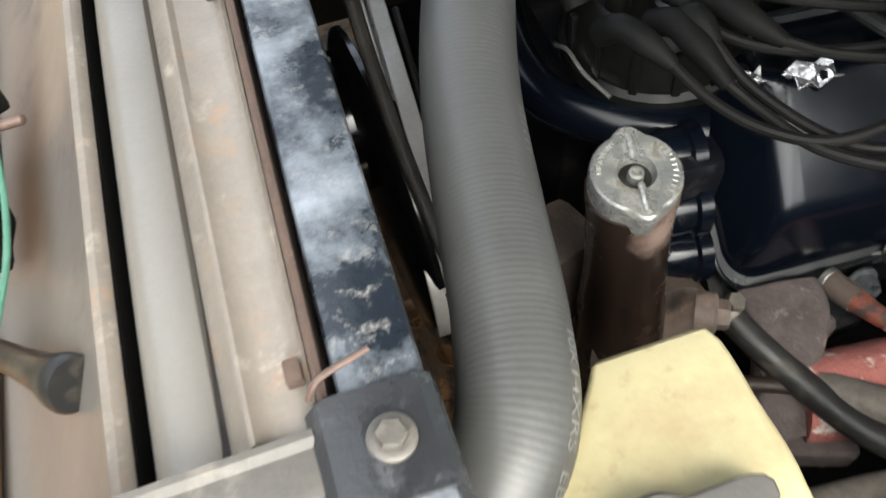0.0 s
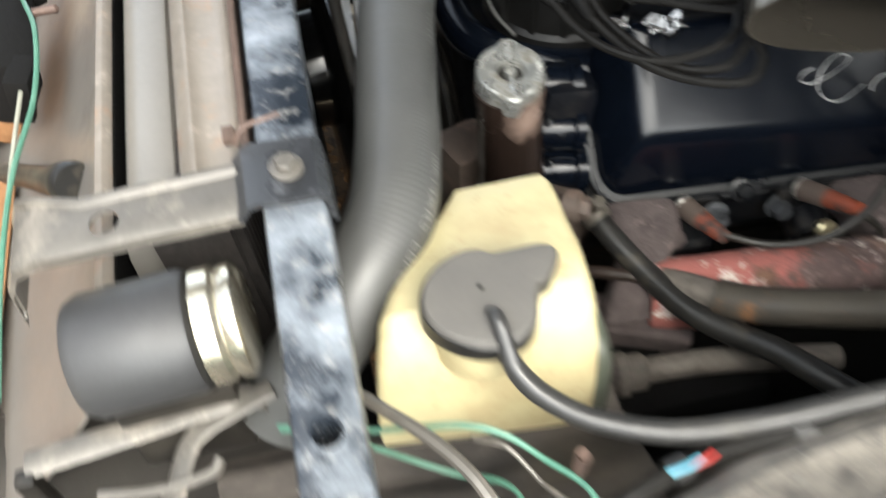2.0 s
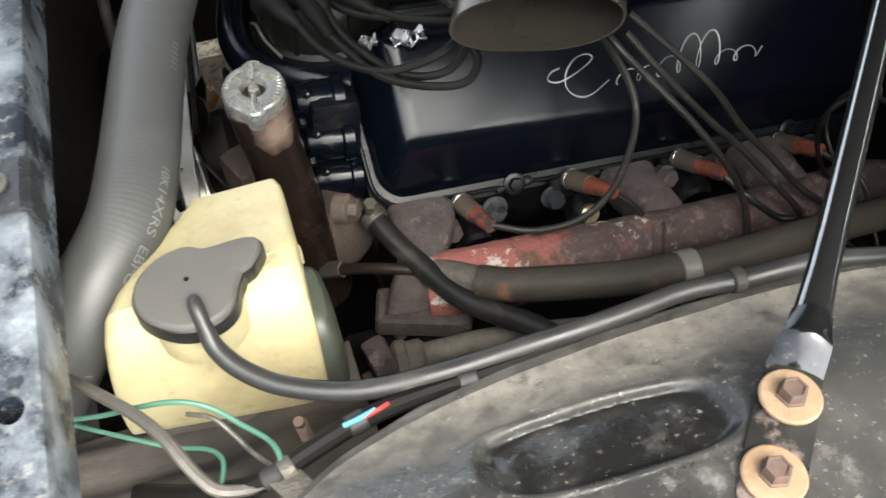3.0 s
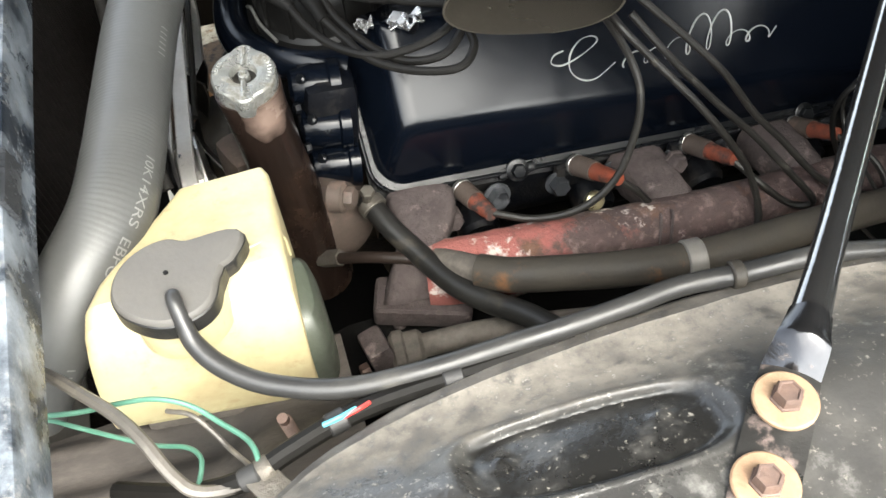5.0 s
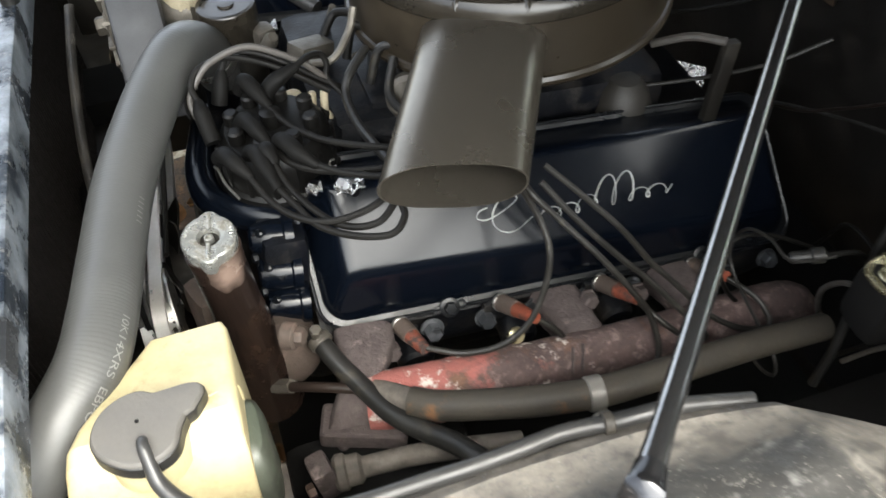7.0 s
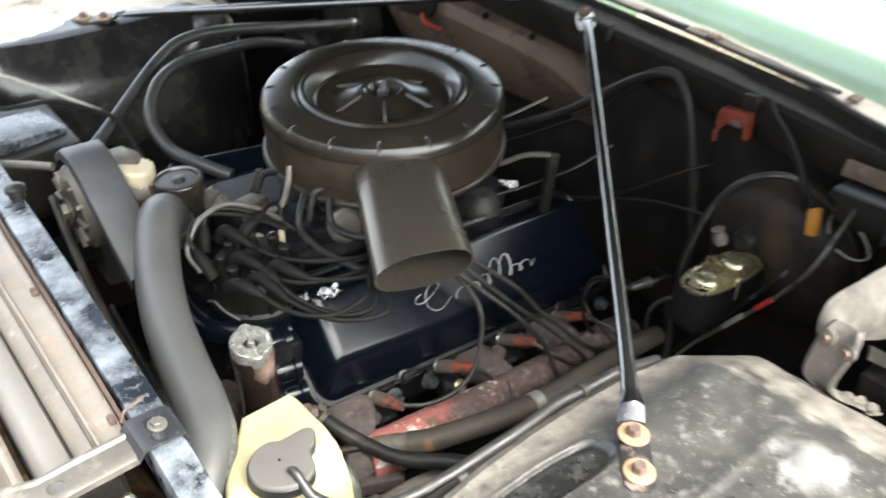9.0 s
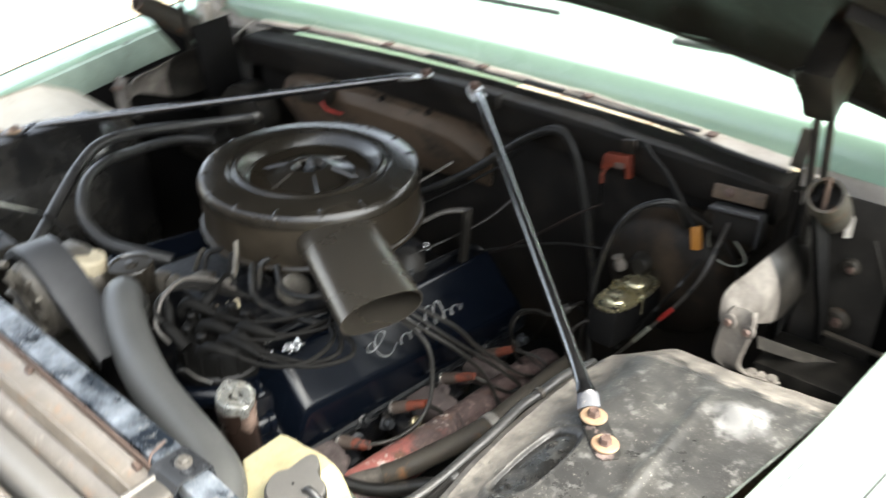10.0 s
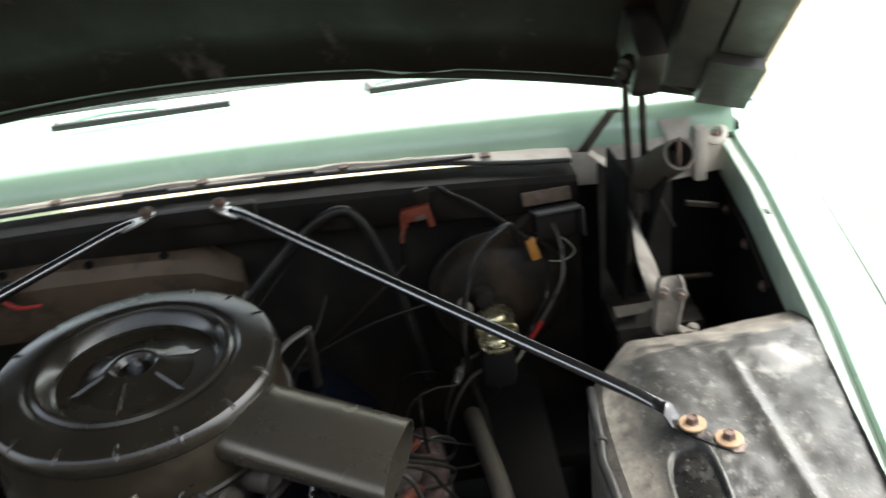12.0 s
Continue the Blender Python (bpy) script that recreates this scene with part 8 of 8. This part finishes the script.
def make_brakes():
    t = thing("brake_booster", (0.9, -0.5, 0.60), "dusty black round brake booster on the firewall", "brake booster")
    c = V(0.878, -0.515, 0.70)
    part("drum", turned([(0.03, 0), (0.07, 0.004), (0.105, 0.016), (0.116, 0.03), (0.120, 0.05), (0.124, 0.056), (0.124, 0.064), (0.118, 0.07), (0.11, 0.10), (0.06, 0.14), (0.06, 0.17)], c, (1, -0.03, 0.06), 56), M["booster"], t)
    part("band", turned([(0.123, 0.052), (0.1265, 0.054), (0.1265, 0.066), (0.123, 0.068)], c, (1, -0.03, 0.06), 56), M["black_paint"], t)
    part("stud_boss", turned([(0.022, 0), (0.020, 0.02), (0.014, 0.03)], c + V(0.012, 0.03, 0.03), (-1, 0, 0), 20), M["black_paint"], t)
    m = thing("master_cylinder", (0.81, -0.497, 0.64), "brake master cylinder with a gold plated lid", "brake cylinder")
    part("body", box((0.806, -0.497, 0.668), (0.150, 0.056, 0.075), (0, 6, -4), 0.016), M["black_flat"], m)
    ax = V(-0.08, 0.0, 1).normalized()
    mid = V(0.806, -0.497, 0.704)
    rings = []
    for inset, h in ((0.0, 0.0), (-0.0015, 0.003), (-0.0015, 0.006), (0.001, 0.0075), (0.004, 0.0068), (0.006, 0.0055), (0.009, 0.0055), (0.011, 0.0075), (0.014, 0.0085)):
        ring = []
        for k in range(56):
            q = 2 * math.pi * k / 56
            cx, cy = math.cos(q), math.sin(q)
            ring.append(mid + ax * h + V((0.072 - inset) * math.copysign(abs(cx) ** 0.75, cx), (0.031 - inset) * math.copysign(abs(cy) ** 0.6, cy) + 0.06 * (0.072 - inset) * cx * -1, 0))
        rings.append(ring)
    lid = part("lid", bridge(bmesh.new(), rings), M["gold"], m, "gold cadmium plated lid")
    for x in (0.774, 0.836):
        part("dome", turned([(0.022, 0), (0.021, 0.003), (0.017, 0.0075), (0.010, 0.0095), (0.0004, 0.010)], V(x, -0.497 - 0.06 * (x - 0.806), 0.7125 + 0.08 * (x - 0.806)), ax, 32), M["gold"], lid)
    part("bail", tube([(0.795, -0.532, 0.685), (0.797, -0.530, 0.715), (0.803, -0.515, 0.7165), (0.812, -0.480, 0.7165), (0.816, -0.464, 0.714), (0.818, -0.462, 0.685)], 0.0022, 8), M["gold"], m)
    part("valve", turned([(0.010, 0), (0.012, 0.008), (0.008, 0.02), (0.010, 0.026), (0.0004, 0.028)], (0.858, -0.455, 0.715), (-0.2, 0.3, 1), 16), M["bracket_tan"], m, "dusty tan plastic fitting")
    for q in (0.0, 0.05):
        part("brake_line", tube([(0.76 + q, -0.468, 0.66), (0.755 + q, -0.445, 0.65), (0.76 + q, -0.42, 0.61), (0.79 + q, -0.40, 0.54), (0.83 + q, -0.39, 0.47)], 0.0032, 8), M["wire_grey"], m, "thin steel brake line")
    h = thing("blower_motor", (0.97, -0.60, 0.72), "dusty black blower motor on the firewall", "blower motor")
    part("case", turned([(0.03, 0), (0.046, 0.004), (0.052, 0.012), (0.052, 0.05), (0.058, 0.056), (0.058, 0.066)], (0.930, -0.600, 0.800), (1, 0, 0.05), 36), M["booster"], h)
    part("resistor_box", box((0.918, -0.622, 0.838), (0.045, 0.075, 0.050), (0, 8, 8), 0.005), M["firewall"], h, "dark boxed resistor")
    part("box_lid", box((0.905, -0.622, 0.866), (0.052, 0.080, 0.006), (0, 14, 8), 0.002), M["grey_plastic"], h, "dull grey box lid")
    part("side_plate", box((0.905, -0.664, 0.842), (0.046, 0.004, 0.050), (0, 8, 8), 0.0015), M["grey_plastic"], h)
    part("bracket", box((0.930, -0.612, 0.880), (0.012, 0.085, 0.024), (0, 20, 6), 0.003), M["heater_tan"], h, "brown dusty bracket")
    part("bracket_screw", bolt((0.922, -0.598, 0.884), (-1, 0, 0.3), 0.005, 0.004, 0.008), M["bolt_brown"], h)
    f = thing("fuse_connector", (0.935, -0.38, 0.85), "bright orange plastic connector on the firewall", "connector")
    part("housing", box((0.934, -0.388, 0.878), (0.016, 0.050, 0.024), (-8, 0, 0), 0.003), M["orange_plastic"], f)
    part("window", box((0.925, -0.394, 0.872), (0.004, 0.020, 0.010), (-8, 0, 0), 0.001), M["bolt_brown"], f, "brown dusty fuse window")
    part("ear", box((0.932, -0.365, 0.868), (0.012, 0.012, 0.026), (4, 0, 0), 0.002), M["orange_plastic"], f)
    part("ear", box((0.932, -0.411, 0.864), (0.012, 0.010, 0.026), (-8, 0, 0), 0.002), M["orange_plastic"], f)
    part("lead", tube([(0.932, -0.366, 0.858), (0.93, -0.360, 0.843), (0.935, -0.357, 0.825)], 0.0035, 8), M["boot_orange"], f)
    part("lead_tail", tube([(0.935, -0.357, 0.827), (0.937, -0.356, 0.80), (0.94, -0.356, 0.75)], 0.003, 8), M["wire_black"], f)
    part("bracket", box((0.941, -0.402, 0.905), (0.010, 0.026, 0.026), (-10, 0, 0), 0.002), M["booster"], f)
    y = thing("amber_connector", (0.91, -0.56, 0.77), "amber plastic wire connector near the booster", "connector")
    part("housing", box((0.870, -0.576, 0.815), (0.014, 0.016, 0.040), (-14, 10, 0), 0.003), M["yellow_plastic"], y)
    part("lead", tube([(0.870, -0.570, 0.832), (0.885, -0.540, 0.855), (0.915, -0.490, 0.885), (0.930, -0.450, 0.905), (0.943, -0.43, 0.915)], 0.005, 10), M["wire_black"], y)
    return t


def make_heater_case():
    top = thing("heater_case", (0.93, 0.30, 0.55), "dusty brown fibre heater case on the firewall", "heater case")
    rows = []
    for y, x, zt in ((-0.06, 0.965, 0.80), (0.0, 0.935, 0.845), (0.08, 0.915, 0.862), (0.25, 0.905, 0.868), (0.42, 0.905, 0.860), (0.50, 0.92, 0.845), (0.56, 0.96, 0.80)):
        rows.append([V(1.0, y, 0.70), V(x + 0.04, y, 0.715), V(x + 0.01, y, 0.77), V(x, y, zt - 0.03), V(x + 0.012, y, zt - 0.008), V(x + 0.035, y, zt), V(1.0, y, zt)])
    part("case", bridge(bmesh.new(), rows), M["heater_tan"], top)
    part("duct", turned([(0.03, 0), (0.075, 0.005), (0.08, 0.02), (0.08, 0.06)], (0.86, 0.60, 0.735), (1, 0.05, 0), 40), M["black_paint"], top, "black round blower cover")
    for y in (0.05, 0.18, 0.33):
        part("screw", bolt((0.925, y, 0.862), (-0.6, 0, 0.8), 0.005, 0.004, 0.008), M["black_flat"], top)
    part("relay", box((0.885, 0.34, 0.845), (0.04, 0.07, 0.03), (0, 0, 15), 0.004), M["black_paint"], top)
    part("red_lead", tube([(0.875, 0.32, 0.84), (0.865, 0.29, 0.828), (0.88, 0.26, 0.82)], 0.003, 8), M["wire_red"], top)
    return top


def make_carb_parts():
    t = thing("carburettor_linkage", (0.43, -0.02, 0.74), "dull metal choke and throttle linkage below the air cleaner", "linkage")
    part("choke_cap", turned([(0.016, 0), (0.026, 0.004), (0.027, 0.022), (0.022, 0.026), (0.0004, 0.027)], (0.40, -0.11, 0.758), (-0.4, -1, 0.3), 28), M["alu_cast"], t)
    part("solenoid", turned([(0.018, 0), (0.019, 0.04), (0.014, 0.046)], (0.45, -0.14, 0.765), (-0.5, -0.9, 0.1), 24), M["alu_cast"], t)
    for k, pts in enumerate(([(0.345, -0.03, 0.765), (0.36, -0.02, 0.80), (0.375, -0.03, 0.785), (0.37, -0.06, 0.765)], [(0.36, -0.08, 0.76), (0.375, -0.075, 0.798), (0.395, -0.085, 0.80), (0.40, -0.10, 0.775)], [(0.33, 0.02, 0.77), (0.35, 0.03, 0.79), (0.375, 0.0, 0.795), (0.385, -0.03, 0.78), (0.40, -0.06, 0.75)], [(0.385, -0.10, 0.80), (0.37, -0.13, 0.775), (0.385, -0.17, 0.77), (0.42, -0.20, 0.775)])):
        part("vacuum_line", tube(pts, 0.0052, 10), M["rubber" if k % 2 else "wire_black"], t)
    part("rod", tube([(0.30, -0.055, 0.785), (0.325, -0.065, 0.792), (0.35, -0.045, 0.81), (0.36, -0.035, 0.832)], 0.0045, 8), M["alu_cast"], t)
    part("bracket", box((0.31, 0.0, 0.768), (0.05, 0.03, 0.02), (0, 15, 30), 0.004), M["alu_cast"], t)
    part("spring", tube([(0.29 + 0.003 * math.cos(k * 0.9), -0.14 - 0.0016 * k, 0.742 + 0.003 * math.sin(k * 0.9)) for k in range(30)], 0.0012, 5, 2), M["steel"], t)
    for q in ((0.236, -0.182, 0.715), (0.262, -0.205, 0.735), (0.225, -0.15, 0.715), (0.30, -0.235, 0.745)):
        part("hose_stub", turned([(0.005, 0), (0.006, 0.006), (0.0045, 0.014), (0.0004, 0.015)], q, (0.2, -0.3, 1), 14), M["blue_dirty"], t)
    part("switch", turned([(0.013, 0), (0.016, 0.004), (0.016, 0.016), (0.013, 0.020), (0.0004, 0.021)], (0.292, -0.106, 0.735), (0.1, -0.1, 1), 24), M["ivory"], t, "tan vacuum switch")
    for q in ((0.288, -0.101, 0.752), (0.301, -0.103, 0.752)):
        part("switch_nipple", turned([(0.0045, 0), (0.0045, 0.024), (0.003, 0.026)], q, (0.15, 0.25, 1), 12), M["ivory"], t)
    part("yellow_cap", turned([(0.011, 0), (0.012, 0.003), (0.012, 0.008), (0.009, 0.011), (0.0004, 0.0115)], (0.272, -0.080, 0.758), (-0.2, -0.4, 1), 24), M["ivory"], t, "pale yellow cap")
    for at, w in (((0.296, -0.235, 0.757), 0.030), ((0.262, -0.222, 0.752), 0.016), ((0.268, 0.072, 0.765), 0.030)):
        f = bmesh.new()
        bridge(f, [[V(at[0] + w * (i / 4 - 0.5), at[1] + w * 0.6 * (j / 3 - 0.5), at[2] + 0.005 * math.sin(i * 2.3 + j * 1.7)) for j in range(4)] for i in range(5)], False, False)
        part("bright_plate", thick(f, 0.0012), M["foil"], t, "crumpled bright metal tab", angle=10)
    part("rear_hose", tube([(0.361, -0.070, 0.800), (0.336, -0.098, 0.792), (0.325, -0.115, 0.778), (0.325, -0.154, 0.772), (0.331, -0.194, 0.772), (0.345, -0.248, 0.775), (0.37, -0.26, 0.765)], 0.0052, 10), M["rubber"], t)
    for pts in ([(0.392, 0.060, 0.742), (0.376, 0.080, 0.716), (0.366, 0.080, 0.700), (0.362, 0.050, 0.704)], [(0.402, 0.020, 0.744), (0.396, 0.008, 0.712), (0.386, 0.000, 0.694), (0.380, -0.035, 0.692), (0.386, -0.085, 0.690)], [(0.392, 0.038, 0.744), (0.386, 0.022, 0.726), (0.376, 0.014, 0.706)]):
        part("short_hose", tube(pts, 0.0055, 10), M["rubber"], t)
    part("strut", tube([(0.332, 0.092, 0.722), (0.340, 0.067, 0.744), (0.345, 0.058, 0.765), (0.350, 0.046, 0.790)], 0.0042, 8), M["alu_cast"], t)
    part("lever", tube([(0.338, 0.045, 0.694), (0.350, 0.010, 0.728), (0.361, -0.010, 0.755)], 0.0062, 8, flat=0.5), M["alu_cast"], t)
    part("stand", box((0.40, -0.06, 0.735), (0.10, 0.10, 0.03), (0, 5, 0), 0.01), M["blue_dirty"], t)
    h = thing("transmission_cover", (0.655, -0.125, 0.615), "dark blue rounded casting behind the valve cover", "engine part")
    part("dome", turned([(0.040, 0), (0.040, 0.02), (0.038, 0.065), (0.030, 0.090), (0.018, 0.102), (0.0004, 0.105)], (0.655, -0.125, 0.615), (0.05, 0, 1), 36), M["dust_panel"], h)
    # Added metal sheet, tilted to mirror open sky as a bright patch.
    f = bmesh.new()
    u, v = V(0.82, -0.57, 0.0), V(0.30, 0.44, 0.85)
    rows = [[V(0.826, 0.020, 0.588) + u * (0.088 * (i / 6 - 0.5)) + v * ((0.040 - 0.020 * abs(i / 6 - 0.35)) * (j / 4 - 0.5)) + u.cross(v) * (0.0018 * math.sin(i * 2.7 + j * 1.9)) for j in range(5)] for i in range(7)]
    bridge(f, rows, False, False)
    solo("foil_tag", thick(f, 0.0006), M["foil"], "crumpled bright metal sheet added behind the engine", "tag", angle=10)
    b = thing("bracket_post", (0.735, -0.2, 0.66), "dark steel bracket post behind the engine", "bracket")
    part("post", box((0.735, -0.20, 0.73), (0.018, 0.012, 0.13), (0, 6, 0), 0.003), M["black_paint"], b)
    part("arm", tube([(0.735, -0.20, 0.795), (0.71, -0.17, 0.79), (0.68, -0.14, 0.77)], 0.005, 8), M["wire_grey"], b)


def make_lower_things():
    t = thing("fuel_pump", (0.20, -0.43, 0.50), "rusty pink fuel line joint beside the manifold", "pump")
    part("block", box((0.198, -0.425, 0.56), (0.022, 0.03, 0.05), (0, -8, 10), 0.005), M["iron_pink"], t)
    part("coupling", turned([(0.015, 0), (0.019, 0.004), (0.019, 0.012), (0.016, 0.014), (0.016, 0.026), (0.012, 0.03)], (0.208, -0.425, 0.556), (1, -0.1, 0.05), 28), M["bracket_tan"], t)
    part("shaft", tube([(0.23, -0.427, 0.557), (0.30, -0.435, 0.56), (0.40, -0.45, 0.55)], 0.011, 14), M["bracket_tan"], t)
    part("bolt", bolt((0.186, -0.43, 0.548), (-1, -0.2, 0), 0.008, 0.008), M["bolt_brown"], t)
    part("mount", box((0.26, -0.40, 0.46), (0.20, 0.10, 0.12), (0, 0, 0), 0.02), M["black_flat"], t)
    f = thing("frame_rail", (0.3, -0.5, 0.30), "dusty black chassis rail beside the engine", "chassis rail", "chassis rails")
    part("rail", box((0.35, -0.52, 0.40), (1.3, 0.12, 0.14), (0, 0, 0), 0.012), M["black_flat"], f)
    copy_thing(f, pose(0.3, 0.52, 0.30))
    s = thing("corner_shelf", (0.02, -0.6, 0.60), "dusty brown sheet metal shelf in the front corner", "shelf")
    rows = []
    for y in np.linspace(-0.47, -0.70, 60):
        row = []
        for x in np.linspace(-0.10, 0.17, 40):
            lip = ease((x - 0.06) / 0.05) * (0.022 + 0.022 * ease((-0.515 - y) / 0.05))
            fold = 0.006 * math.sin(y * 150 + 6 * x) * (1 - ease((x - 0.07) / 0.04)) + 0.003 * noise.noise(Vector((x * 30, y * 60, 2)))
            row.append(V(x, y, 0.652 + lip + fold + 0.05 * ease((-0.61 - y) / 0.06)))
        rows.append(row)
    part("sheet", thick(bridge(bmesh.new(), rows, False, False), 0.003), M["shelf_brown"], s, angle=50)
    part("foot", box((0.05, -0.62, 0.58), (0.22, 0.12, 0.06), (0, 0, 0), 0.01), M["black_paint"], s)
    b = thing("battery_tray", (0.10, 0.40, 0.60), "black box in the far front corner", "box")
    part("box", box((0.10, 0.42, 0.72), (0.15, 0.20, 0.12), (0, 0, 0), 0.01), M["black_paint"], b)
    part("cover", box((0.10, 0.40, 0.785), (0.12, 0.10, 0.02), (0, 5, 10), 0.006), M["black_gloss"], b, "worn glossy black cover plate")


make_radiator_hose()
make_washer_bottle()
make_hoses()
make_wires()
make_brakes()
make_heater_case()
make_carb_parts()
make_lower_things()
